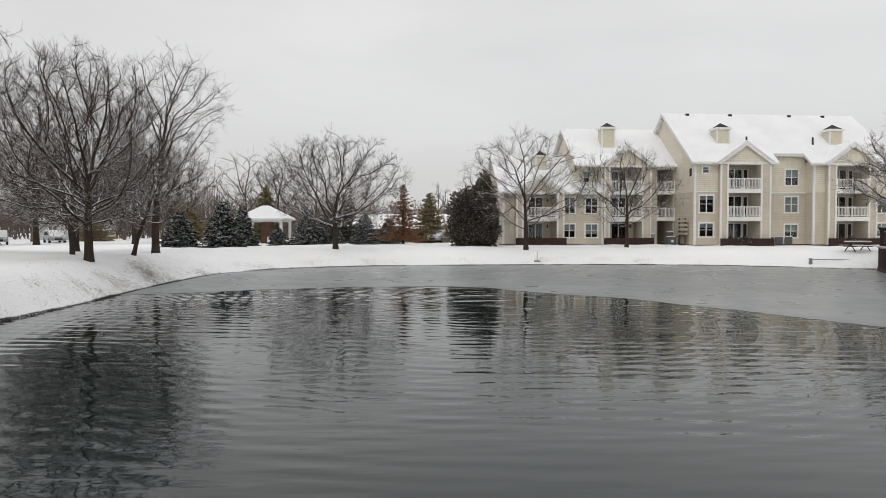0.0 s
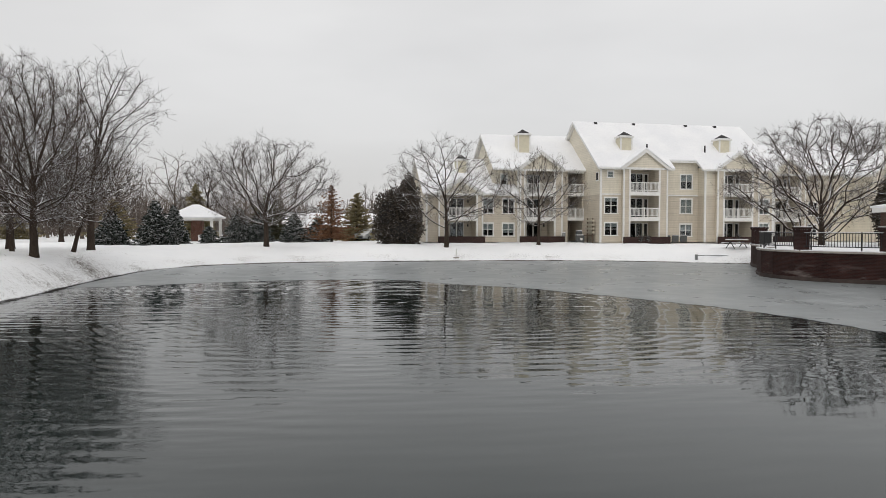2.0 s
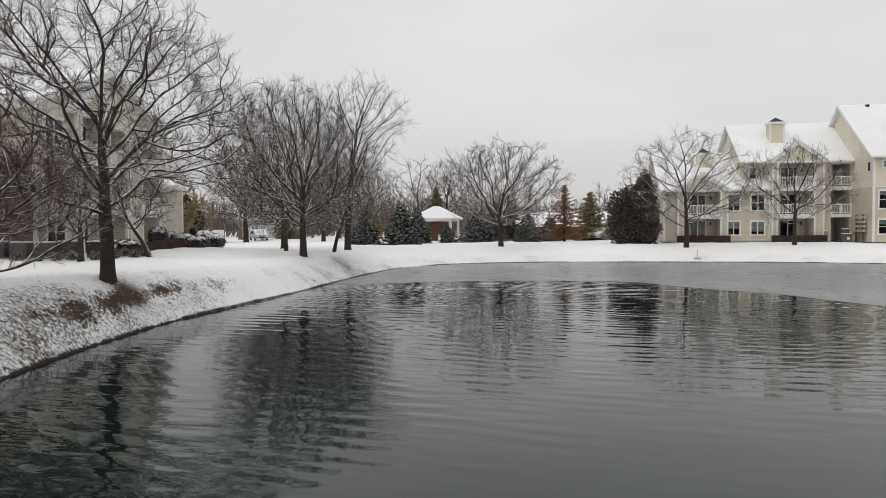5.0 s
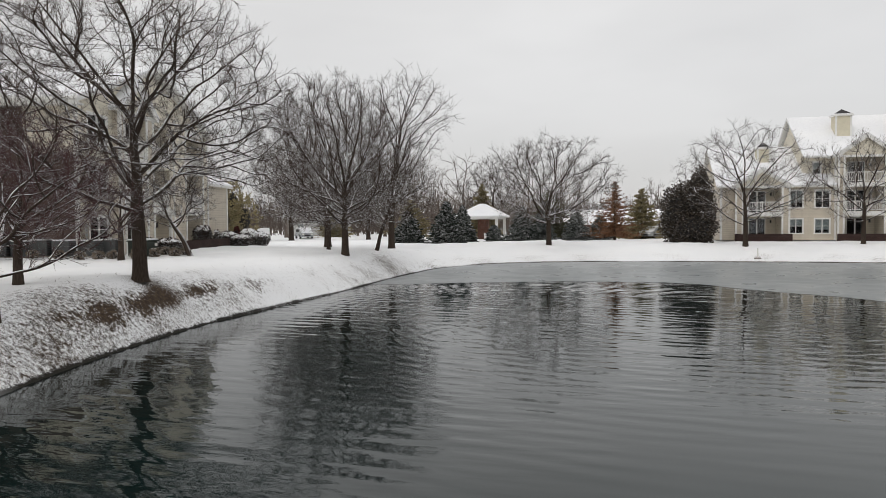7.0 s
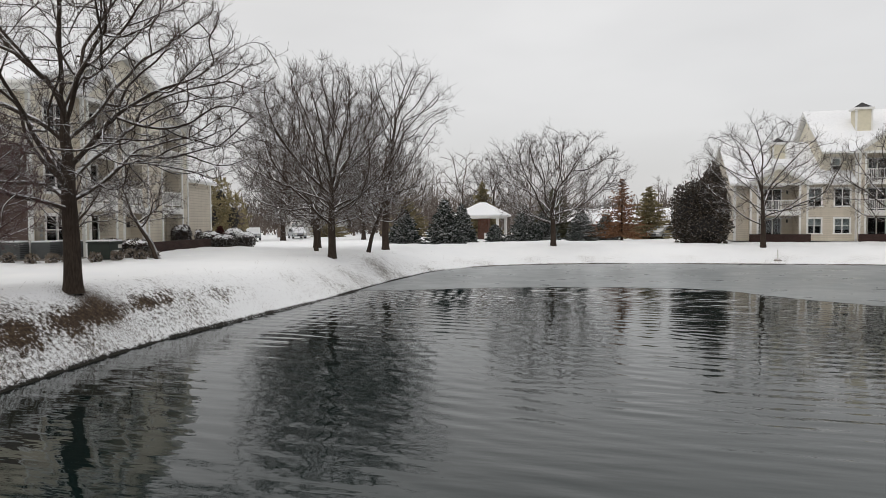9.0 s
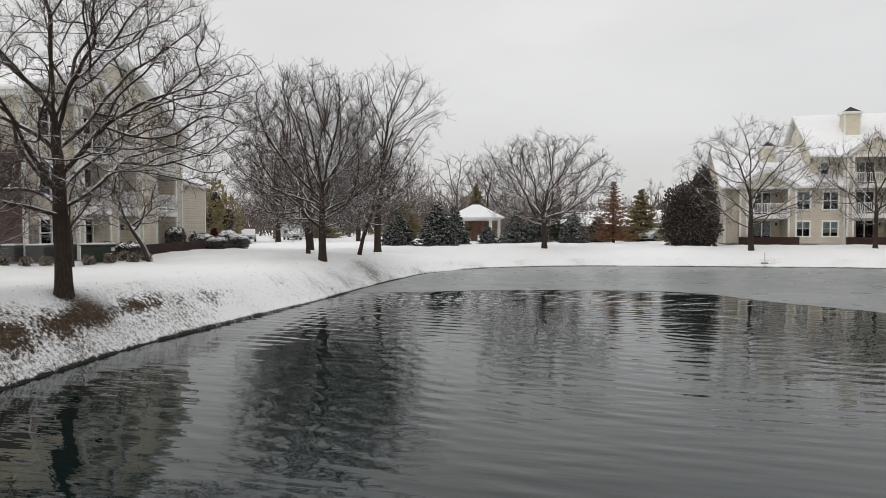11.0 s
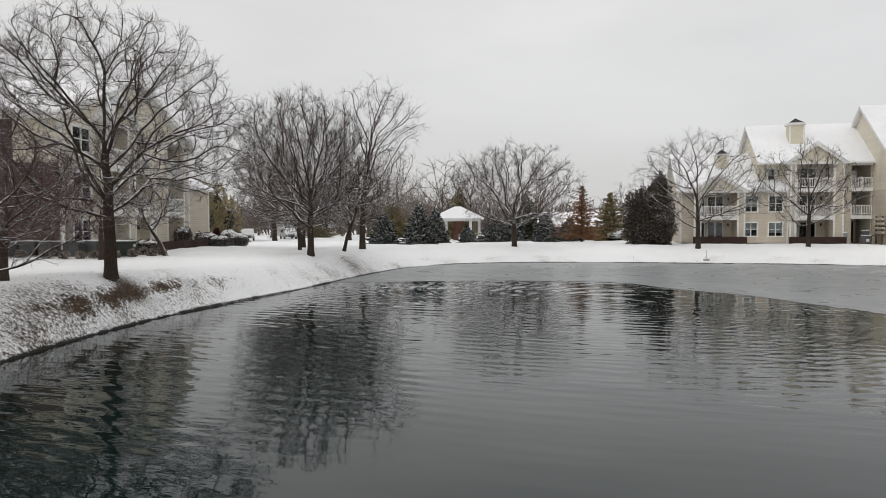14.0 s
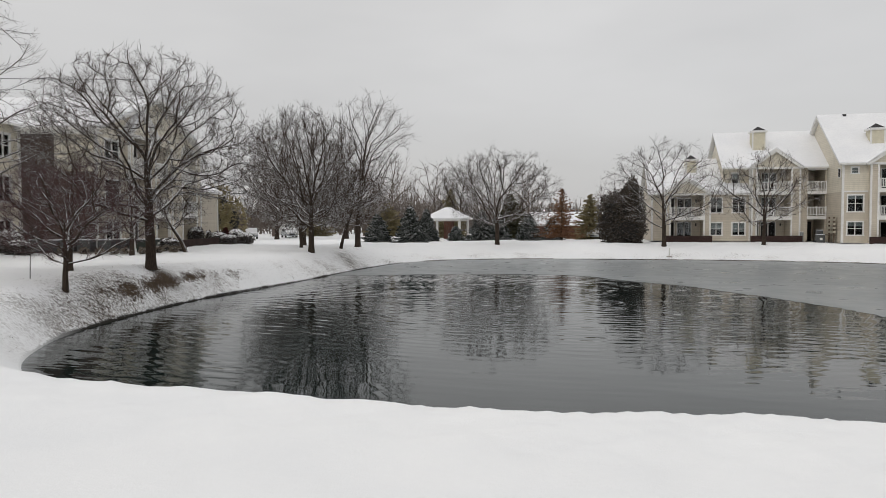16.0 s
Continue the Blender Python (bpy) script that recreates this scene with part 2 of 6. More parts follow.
def prism(bm, outline, y0, y1):
    """An outline of (x, z) points pulled from y0 to y1."""
    a = [bm.verts.new((x, y0, z)) for x, z in outline]
    b = [bm.verts.new((x, y1, z)) for x, z in outline]
    n = len(outline)
    bm.faces.new(a)
    bm.faces.new(b[::-1])
    for i in range(n):
        bm.faces.new((a[i], b[i], b[(i + 1) % n], a[(i + 1) % n]))
    return bm


def prism_x(bm, outline, x0, x1):
    """An outline of (y, z) points pulled from x0 to x1."""
    a = [bm.verts.new((x0, y, z)) for y, z in outline]
    b = [bm.verts.new((x1, y, z)) for y, z in outline]
    n = len(outline)
    bm.faces.new(a)
    bm.faces.new(b[::-1])
    for i in range(n):
        bm.faces.new((a[i], b[i], b[(i + 1) % n], a[(i + 1) % n]))
    return bm


def cyl(bm, p, q, r0, r1=None, sides=10):
    r1 = r0 if r1 is None else r1
    p, q = Vector(p), Vector(q)
    m = (q - p).to_track_quat("Z", "Y").to_matrix()
    ring = [[bm.verts.new(c + m @ Vector((r * math.cos(a), r * math.sin(a), 0))) for a in (2 * math.pi * i / sides for i in range(sides))] for c, r in ((p, r0), (q, r1))]
    bm.faces.new(ring[0][::-1])
    bm.faces.new(ring[1])
    for i in range(sides):
        j = (i + 1) % sides
        bm.faces.new((ring[0][i], ring[0][j], ring[1][j], ring[1][i]))
    return bm


# ---- ground, pond ----
SHORE = [(-15.0, 40.5), (-14.9, 36.0), (-14.6, 31.0), (-14.3, 26.0), (-14.2, 21.0), (-14.0, 16.5), (-13.5, 13.2), (-12.8, 10.0), (-11.8, 6.7), (-10.7, 4.6),
         (-9.3, 2.7), (-7.2, 1.1), (-4.5, 0.15), (-1.0, -0.2), (3.0, 0.05), (7.0, 0.55), (11.0, 1.2), (16.0, 2.1), (24.0, 4.2), (33.0, 6.5), (41.0, 11.0), (45.0, 18.0),
         (45.0, 24.0), (38.0, 27.0), (35.0, 33.0), (35.0, 42.0), (33.0, 48.5), (29.0, 51.8), (25.0, 54.2), (20.0, 56.2), (14.0, 57.0), (8.0, 56.6), (2.0, 56.0), (-4.0, 55.2), (-9.0, 53.2),
         (-12.3, 50.6), (-14.3, 46.8), (-15.0, 43.5)]


def smooth_loop(pts, steps):
    out, n = [], len(pts)
    for i in range(n):
        p0, p1, p2, p3 = (np.array(pts[(i + k) % n], float) for k in (-1, 0, 1, 2))
        for s in range(steps):
            t = s / steps
            out.append(0.5 * (2 * p1 + (p2 - p0) * t + (2 * p0 - 5 * p1 + 4 * p2 - p3) * t * t + (3 * p1 - p0 - 3 * p2 + p3) * t ** 3))
    return np.array(out)


SHORELINE = smooth_loop(SHORE, 6)


def shore_distance(x, y):
    """Metres from the shoreline, positive on land; x and y are arrays."""
    a, b = SHORELINE, np.roll(SHORELINE, -1, 0)
    best = np.full(x.shape, 1e9)
    inside = np.zeros(x.shape, bool)
    for (ax, ay), (bx, by) in zip(a, b):
        dx, dy = bx - ax, by - ay
        t = np.clip(((x - ax) * dx + (y - ay) * dy) / (dx * dx + dy * dy + 1e-12), 0, 1)
        best = np.minimum(best, (x - ax - t * dx) ** 2 + (y - ay - t * dy) ** 2)
        cross = (ay > y) != (by > y)
        inside ^= cross & (x < ax + (y - ay) * dx / (dy if abs(dy) > 1e-12 else 1e-12))
    d = np.sqrt(best)
    return np.where(inside, -d, d)


def wobble(x, y, s, k):
    return np.sin(x * s + 1.7 * k) * np.cos(y * s * 1.13 + 0.9 * k) + 0.5 * np.sin((x + y) * s * 2.3 + k) * np.cos((x - y) * s * 1.9 - k)


def ground_height(x, y):
    x, y = np.asarray(x, float), np.asarray(y, float)
    d = shore_distance(x, y)
    far = np.clip((y - 42) / 10, 0, 1)
    near = np.clip((6 - y) / 6, 0, 1)
    lawn = np.clip((-7 - x) / 5, 0, 1) * np.clip((48 - y) / 8, 0, 1) * np.clip((y - 1) / 5, 0, 1)
    bend = np.clip((-7 - x) / 5, 0, 1) * np.clip((y - 20) / 12, 0, 1) * np.clip((60 - y) / 8, 0, 1)
    width = 2.3 + 2.2 * far - 0.3 * near - 0.4 * lawn + 0.7 * bend * (1 - 0.7 * far)
    top = 1.22 + 0.12 * np.clip((d - 2) / 6, 0, 1) - 0.2 * near + 0.29 * lawn
    t = np.clip(d / width, 0, 1)
    h = top * (1 - (1 - t) ** 1.6)
    h = np.where(d > 0, h + np.clip(d, 0, 1.2) * 0.035 * wobble(x, y, 0.9, 1) + 0.05 * np.clip(d - 1, 0, 4) / 4 * wobble(x, y, 0.23, 2), d * 0.55)
    h = np.where(d > 0, h + np.clip(d * 3, 0, 1) * 0.018 * wobble(x, y, 4.1, 3), h)
    lumps = np.clip(near * 3, 0, 1) * np.clip(d / 0.6, 0, 1) * (d > 0)
    h = h + lumps * (0.018 * wobble(x, y, 9.0, 4) + 0.014 * wobble(x, y, 19.0, 5))
    h = h + np.clip((-26 - x) / 20, 0, 1) * np.clip((60 - y) / 10, 0, 1) * 0.35
    h = h + 0.14 * np.exp(-((x + 15.7) / 2.4) ** 2 - ((y - 14.6) / 4.0) ** 2) * np.clip(d, 0, 1)
    drop = np.clip((y - 82) / 14, 0, 1) * np.clip((x + 34) / 8, 0, 1)
    h = h - 0.75 * drop * drop * (3 - 2 * drop)
    return np.maximum(h, -0.9)


def gz(x, y):
    return float(ground_height(np.array([x]), np.array([y]))[0])


def axis(lo, hi, step, far, grow=1.28):
    mid_ = list(np.arange(lo, hi + step / 2, step))
    left, right, s = [], [], step
    a, b = mid_[0], mid_[-1]
    while a > -far:
        s *= grow
        a -= s
        b += s
        left.append(a)
        right.append(b)
    return np.array(left[::-1] + mid_ + right)


def refined(lo, a, b, hi, step, fine_step):
    """An axis with a finer middle stretch, and coarse far ends."""
    whole = axis(lo, hi, step, 2400)
    return np.concatenate([whole[whole < a - 1e-6], np.arange(a, b, fine_step), whole[whole >= b]])


gx, gy = refined(-42, -14, 13, 46, 0.40, 0.15), refined(-14, -3.5, 3, 84, 0.40, 0.13)
X, Y = np.meshgrid(gx, gy)
Dsh = shore_distance(X.ravel(), Y.ravel())
Z = ground_height(X.ravel(), Y.ravel())
nx, ny = len(gx), len(gy)
idx = np.arange(nx * ny).reshape(ny, nx)
quads = np.stack([idx[:-1, :-1], idx[:-1, 1:], idx[1:, 1:], idx[1:, :-1]], -1).reshape(-1, 4)
gm = bpy.data.meshes.new("ground")
gm.from_pydata(np.stack([X.ravel(), Y.ravel(), Z], 1).tolist(), [], quads.tolist())
gm.polygons.foreach_set("use_smooth", [True] * len(gm.polygons))
att = gm.attributes.new("shore", "FLOAT", "POINT")
att.data.foreach_set("value", Dsh.astype(np.float32))
gm.update()


def ground_mat():
    """Snow with dead grass and soil showing through on the banks and in bare patches."""
    k = Mat("snowy_ground", 0.8, 0.15)
    v = k.coords("World")
    sh = k.node("Attribute")
    sh.attribute_name = "shore"
    d = sh.outputs["Fac"]
    big, fine, tiny = k.noise(v, 0.35, 5), k.noise(v, 10.0, 7, 0.72), k.noise(v, 38.0, 4, 0.75)
    snow = k.ramp(big, [(0.3, (0.86, 0.87, 0.885)), (0.7, (0.92, 0.925, 0.93))])
    soil = k.ramp(k.noise(v, 11.0, 5), [(0.3, (0.030, 0.021, 0.015)), (0.52, (0.066, 0.044, 0.029)), (0.75, (0.130, 0.096, 0.054))])
    s = k.node("SeparateXYZ")
    k.l.new(v, s.inputs[0])
    # the bank: thin snow with grass showing through, most at the water's edge
    rng = k.node("MapRange")
    rng.inputs["From Min"].default_value, rng.inputs["From Max"].default_value = 0.0, 5.5
    k.l.new(d, rng.inputs["Value"])
    bank = k.ramp(rng.outputs["Result"], [(0.0, 0.62), (0.006, 0.51), (0.014, 0.45), (0.22, 0.435), (0.40, 0.37), (1.0, 0.25)])
    grass = k.math("ADD", k.math("MULTIPLY", fine, 0.55), k.math("MULTIPLY", tiny, 0.45))
    worn = k.node("MapRange")
    worn.inputs["From Min"].default_value, worn.inputs["From Max"].default_value = 20.0, 14.0
    worn.inputs["To Min"].default_value, worn.inputs["To Max"].default_value = 0.0, 0.065
    k.l.new(s.outputs["Y"], worn.inputs["Value"])
    grass = k.math("ADD", grass, worn.outputs["Result"])
    grass = k.math("ADD", grass, k.math("MULTIPLY", k.math("SUBTRACT", big, 0.5), 0.35))
    # the bare strip along the far waterline
    strip = k.math("LESS_THAN", k.math("ADD", d, k.math("MULTIPLY", tiny, 0.5)), 0.43)
    beyond = k.node("MapRange")
    beyond.inputs["From Min"].default_value, beyond.inputs["From Max"].default_value = 42.0, 54.0
    k.l.new(s.outputs["Y"], beyond.inputs["Value"])
    grass = k.math("ADD", grass, k.math("MULTIPLY", k.math("MULTIPLY", strip, beyond.outputs["Result"]), 0.15))
    # trodden grass where the bank turns
    ax = k.math("DIVIDE", k.math("ADD", s.outputs["X"], 14.0), 6.0)
    ay = k.math("DIVIDE", k.math("SUBTRACT", s.outputs["Y"], 35.5), 6.0)
    away = k.math("ADD", k.math("MULTIPLY", ax, ax), k.math("MULTIPLY", ay, ay))
    grass = k.math("ADD", grass, k.math("MULTIPLY", k.math("SUBTRACT", 1.0, away, True), 0.06))
    bare = k.math("SUBTRACT", grass, k.math("SUBTRACT", 0.98, bank))
    bare = k.math("MULTIPLY", bare, 9.0, True)
    # the worn strip of earth on the crest beside the big tree
    px = k.math("DIVIDE", k.math("SUBTRACT", d, 0.8), 0.42)
    py = k.math("DIVIDE", k.math("SUBTRACT", s.outputs["Y"], 14.4), 6.2)
    side = k.math("LESS_THAN", s.outputs["X"], -9.0)
    rad = k.math("SQRT", k.math("ADD", k.math("POWER", k.math("ABSOLUTE", px), 2.0), k.math("POWER", k.math("ABSOLUTE", py), 2.0)))
    rad = k.math("ADD", rad, k.math("MULTIPLY", k.math("SUBTRACT", k.noise(v, 0.9, 6, 0.65), 0.5), 3.0))
    patch = k.math("MULTIPLY", k.math("SUBTRACT", k.math("ADD", 0.98, k.math("MULTIPLY", k.math("SUBTRACT", fine, 0.5), 4.0)), rad), 1.8, True)
    patch = k.math("MULTIPLY", patch, side)
    # bark mulch and bare roots beside the big trunk
    mx = k.math("DIVIDE", k.math("ADD", s.outputs["X"], 14.95), 1.0)
    my = k.math("DIVIDE", k.math("SUBTRACT", s.outputs["Y"], 15.2), 1.1)
    ring = k.math("SQRT", k.math("ADD", k.math("MULTIPLY", mx, mx), k.math("MULTIPLY", my, my)))
    mulch = k.math("MULTIPLY", k.math("SUBTRACT", k.math("ADD", 0.75, k.math("MULTIPLY", k.math("SUBTRACT", tiny, 0.5), 5.0)), ring), 2.5, True)
    patch = k.math("MAXIMUM", patch, mulch)
    wet = k.node("MapRange")
    wet.inputs["From Min"].default_value, wet.inputs["From Max"].default_value = 0.13, 0.03
    k.l.new(d, wet.inputs["Value"])
    soil = k.mix(soil, (0.022, 0.019, 0.015), wet.outputs["Result"])
    mask = k.math("MAXIMUM", bare, patch, True)
    # keep the lawn on the camera's side clean and deep
    keep = k.node("MapRange")
    keep.inputs["From Min"].default_value, keep.inputs["From Max"].default_value = 1.5, 8.0
    k.l.new(k.math("ADD", s.outputs["Y"], k.math("MULTIPLY", k.math("ADD", s.outputs["X"], 9.0), -0.1)), keep.inputs["Value"])
    mask = k.math("MULTIPLY", mask, keep.outputs["Result"], True)
    c = k.mix(snow, soil, mask)
    k.bump(k.math("ADD", k.math("MULTIPLY", fine, 1.0), k.math("MULTIPLY", tiny, 0.25)), 0.35, 0.05)
    return k.colour(c)


gm.materials.append(ground_mat())
ground = tagged(new("ground", gm), "snow-covered lawn and pond banks with dead grass showing through", "ground", kind="structure")


def water_mat():
    k = Mat("pond_water", 0.02, 0.5)
    k.b.inputs["IOR"].default_value = 1.39
    v = k.coords("World")
    def waves(scale, stretch, turn, detail=2.0):
        mp = k.node("Mapping")
        mp.inputs["Rotation"].default_value = (0, 0, radians(turn))
        mp.inputs["Scale"].default_value = (stretch, 1, 1)
        k.l.new(v, mp.inputs["Vector"])
        return k.noise(mp.outputs[0], scale, detail, 0.5)
    def rings(x, y, length, distortion):
        mp = k.node("Mapping")
        mp.inputs["Location"].default_value = (-x, -y, 0)
        k.l.new(v, mp.inputs["Vector"])
        w = k.node("TexWave", Scale=2 * math.pi / 20 / length, Distortion=distortion, Detail=2.0, Detail_Scale=0.35)
        w.wave_type, w.rings_direction = "RINGS", "Z"
        k.l.new(mp.outputs[0], w.inputs["Vector"])
        return w.outputs["Fac"]
    # long-crested wavelets, rings spreading from the swimming spots, and fine ripples; stronger in the near left bay
    patchy = k.ramp(k.noise(v, 0.22, 2), [(0.36, 0.2), (0.62, 1.0)])
    lines = k.node("Mapping")
    lines.inputs["Rotation"].default_value = (0, 0, radians(7))
    k.l.new(v, lines.inputs["Vector"])
    crests = k.node("TexWave", Scale=2 * math.pi / 20 / 0.66, Distortion=2.4, Detail=1.0, Detail_Scale=0.3)
    crests.wave_type, crests.bands_direction = "BANDS", "Y"
    k.l.new(lines.outputs[0], crests.inputs["Vector"])
    h = k.math("ADD", k.math("MULTIPLY", waves(2.3, 0.2, 4, 1.0), 0.42), k.math("MULTIPLY", waves(5.2, 0.3, -8), 0.15))
    h = k.math("ADD", h, k.math("MULTIPLY", k.math("MULTIPLY", crests.outputs["Fac"], k.ramp(k.noise(v, 0.3, 2), [(0.35, 0.2), (0.65, 1.0)])), 0.16))
    h = k.math("ADD", h, k.math("MULTIPLY", k.math("MULTIPLY", rings(1.5, 23.0, 0.5, 2.0), patchy), 0.15))
    h = k.math("ADD", h, k.math("MULTIPLY", rings(-4.5, 28.0, 0.62, 2.2), 0.05))
    s = k.node("SeparateXYZ")
    k.l.new(v, s.inputs[0])
    bay = k.node("MapRange")
    bay.interpolation_type = "SMOOTHSTEP"
    bay.inputs["From Min"].default_value, bay.inputs["From Max"].default_value = 24.0, 13.0
    bay.inputs["To Min"].default_value, bay.inputs["To Max"].default_value = 0.75, 0.85
    rightward = k.math("MAXIMUM", k.math("ADD", s.outputs["X"], 2.0), 0.0)
    k.l.new(k.math("ADD", s.outputs["Y"], k.math("MULTIPLY", rightward, 3.0)), bay.inputs["Value"])
    near = k.node("MapRange")
    near.inputs["From Min"].default_value, near.inputs["From Max"].default_value = 6.0, 12.5
    near.inputs["To Min"].default_value, near.inputs["To Max"].default_value = 0.14, 1.0
    leftward = k.math("MAXIMUM", k.math("SUBTRACT", 0.0, s.outputs["X"]), 0.0)
    k.l.new(k.math("ADD", s.outputs["Y"], k.math("MULTIPLY", leftward, 2.0)), near.inputs["Value"])
    calm = k.ramp(k.noise(v, 0.13, 2), [(0.33, 0.5), (0.62, 1.0)])
    h = k.math("MULTIPLY", k.math("MULTIPLY", h, calm), k.math("MULTIPLY", bay.outputs["Result"], near.outputs["Result"]))
    h = k.math("ADD", h, k.math("MULTIPLY", waves(0.42, 0.5, 20, 1.0), 0.4))
    k.bump(h, 1.0, 0.05)
    c = k.ramp(k.noise(v, 0.15), [(0.3, (0.0022, 0.0082, 0.0080)), (0.7, (0.0042, 0.0130, 0.0125))])
    return k.colour(c)


wm = bpy.data.meshes.new("water")
wm.from_pydata([(-30, -6, 0), (60, -6, 0), (60, 66, 0), (-30, 66, 0)], [], [(0, 1, 2, 3)])
wm.materials.append(water_mat())
tagged(new("water", wm), "dark rippled open pond water reflecting the sky", "water", kind="structure")


def ice_mat():
    k = Mat("thin_grey_ice", 0.32, 0.5)
    v = k.coords("World")
    c = k.ramp(k.noise(v, 0.25, 5), [(0.3, (0.178, 0.195, 0.20)), (0.7, (0.258, 0.275, 0.28))])
    k.l.new(k.ramp(k.noise(v, 0.6, 5), [(0.3, 0.24), (0.7, 0.42)]), k.b.inputs["Roughness"])
    return k.colour(c)


ICE_EDGE = [(-16.5, 30.5), (-12.6, 31.8), (-9.0, 33.8), (-5.2, 35.2), (-2.0, 35.7), (0.7, 35.7), (2.4, 34.9), (3.6, 33.2), (5.5, 31.4), (7.7, 29.8), (9.4, 27.2),
            (10.8, 25.3), (12.0, 23.2), (13.4, 20.9), (14.3, 18.6), (15.0, 15.6), (15.3, 13.0), (14.8, 11.2), (15.6, 8.6), (17.5, 6.0), (20.0, 2.0)]


def ice_outline():
    rng = random.Random(4)
    pts = []
    for (ax, ay), (bx, by) in zip(ICE_EDGE, ICE_EDGE[1:]):
        n = max(2, int(math.hypot(bx - ax, by - ay) / 0.22))
        for i in range(n):
            t = i / n
            pts.append((ax + (bx - ax) * t + rng.uniform(-0.08, 0.08), ay + (by - ay) * t + rng.uniform(-0.12, 0.12)))
    return pts + [(52, 1), (52, 62), (-20, 62), (-20, 30.5)]


bm = bmesh.new()
outline = ice_outline()
top_f = bm.faces.new([bm.verts.new((x, y, 0.005)) for x, y in outline])
bmesh.ops.triangulate(bm, faces=[top_f])
for f in bm.faces:
    if f.normal.z < 0:
        f.normal_flip()
ice = mesh_object("ice", [v.co[:] for v in bm.verts], [[v.index for v in f.verts] for f in (bm.verts.index_update() or bm.faces)], ice_mat())
bm.free()
tagged(ice, "thin matt grey ice sheet over the far pond", "ice", kind="structure")

# ---- trees ----
def tubes(paths, sides):
    """Verts and faces of tapering tubes along polylines: paths is a list of (points (n,3), radii (n,)) with one n."""
    if not paths:
        return np.zeros((0, 3)), np.zeros((0, 4), np.int32)
    P = np.array([p for p, _ in paths])
    R = np.array([r for _, r in paths])
    m, n = R.shape
    T = np.gradient(P, axis=1)
    T /= np.linalg.norm(T, axis=2, keepdims=True) + 1e-9
    ref = np.where(np.abs(T[:, :1, 2:3]) > 0.9, np.array([[[1.0, 0, 0]]]), np.array([[[0, 0, 1.0]]]))
    A = np.cross(T, ref)
    A /= np.linalg.norm(A, axis=2, keepdims=True) + 1e-9
    B = np.cross(T, A)
    ang = np.arange(sides) * 2 * np.pi / sides
    V = P[:, :, None] + R[:, :, None, None] * (np.cos(ang)[None, None, :, None] * A[:, :, None] + np.sin(ang)[None, None, :, None] * B[:, :, None])
    base = (np.arange(m) * n * sides)[:, None, None] + (np.arange(n - 1) * sides)[None, :, None]
    i = np.arange(sides)[None, None, :]
    j = (np.arange(sides) + 1) % sides
    j = j[None, None, :]
    F = np.stack([base + i, base + i + sides, base + j + sides, base + j], -1).reshape(-1, 4)
    return V.reshape(-1, 3), F


def joined(name, groups, mat, parent, label="", smooth=True):
    V, Fs, off = [], [], 0
    for v, f in groups:
        if len(v):
            V.append(v)
            Fs.append(np.asarray(f, np.int32) + off)
            off += len(v)
    V = np.concatenate(V)
    loops = np.concatenate([f.ravel() for f in Fs])
    sizes = np.concatenate([np.full(len(f), f.shape[1], np.int32) for f in Fs])
    me = bpy.data.meshes.new(name)
    me.vertices.add(len(V))
    me.vertices.foreach_set("co", V.astype(np.float32).ravel())
    me.loops.add(len(loops))
    me.loops.foreach_set("vertex_index", loops)
    me.polygons.add(len(sizes))
    me.polygons.foreach_set("loop_start", np.concatenate([[0], np.cumsum(sizes)[:-1]]).astype(np.int32))
    me.update(calc_edges=True)
    me.polygons.foreach_set("use_smooth", np.full(len(sizes), smooth))
    me.materials.append(mat)
    me.update()
    ob = new(name, me)
    ob.parent = parent
    if label:
        tagged(ob, label)
    return ob


DOME = [(0, 0.40), (0.12, 0.78), (0.3, 0.98), (0.5, 1.0), (0.7, 0.88), (0.88, 0.60), (1, 0.15)]
UPRIGHT = [(0, 0.62), (0.12, 0.92), (0.35, 1.0), (0.6, 0.95), (0.8, 0.76), (0.93, 0.5), (1, 0.2)]
ROUND = [(0, 0.5), (0.12, 0.8), (0.3, 0.97), (0.5, 1.0), (0.7, 0.9), (0.86, 0.68), (0.95, 0.42), (1, 0.15)]
FAN = [(0, 0.35), (0.15, 0.7), (0.35, 0.85), (0.6, 1.0), (0.8, 0.85), (0.93, 0.5), (1, 0.15)]


def curve_out(rng, S, D, L, n, bend, up):
    """Branches of lengths L from the starts S along D: n points each, wandering by bend and turning up (or down) by up."""
    m = len(S)
    noise = rng.normal(0, bend, (m, n - 1, 3))
    noise = np.cumsum(noise, 1)
    t = np.linspace(0, 1, n - 1)[None, :, None]
    way = D[:, None] + noise + np.array([0, 0, 1.0]) * np.asarray(up).reshape(-1, 1, 1) * t
    way /= np.linalg.norm(way, axis=2, keepdims=True) + 1e-9
    P = np.zeros((m, n, 3))
    P[:, 1:] = np.cumsum(way, 1)
    P *= (L / (n - 1))[:, None, None]
    return P + S[:, None]


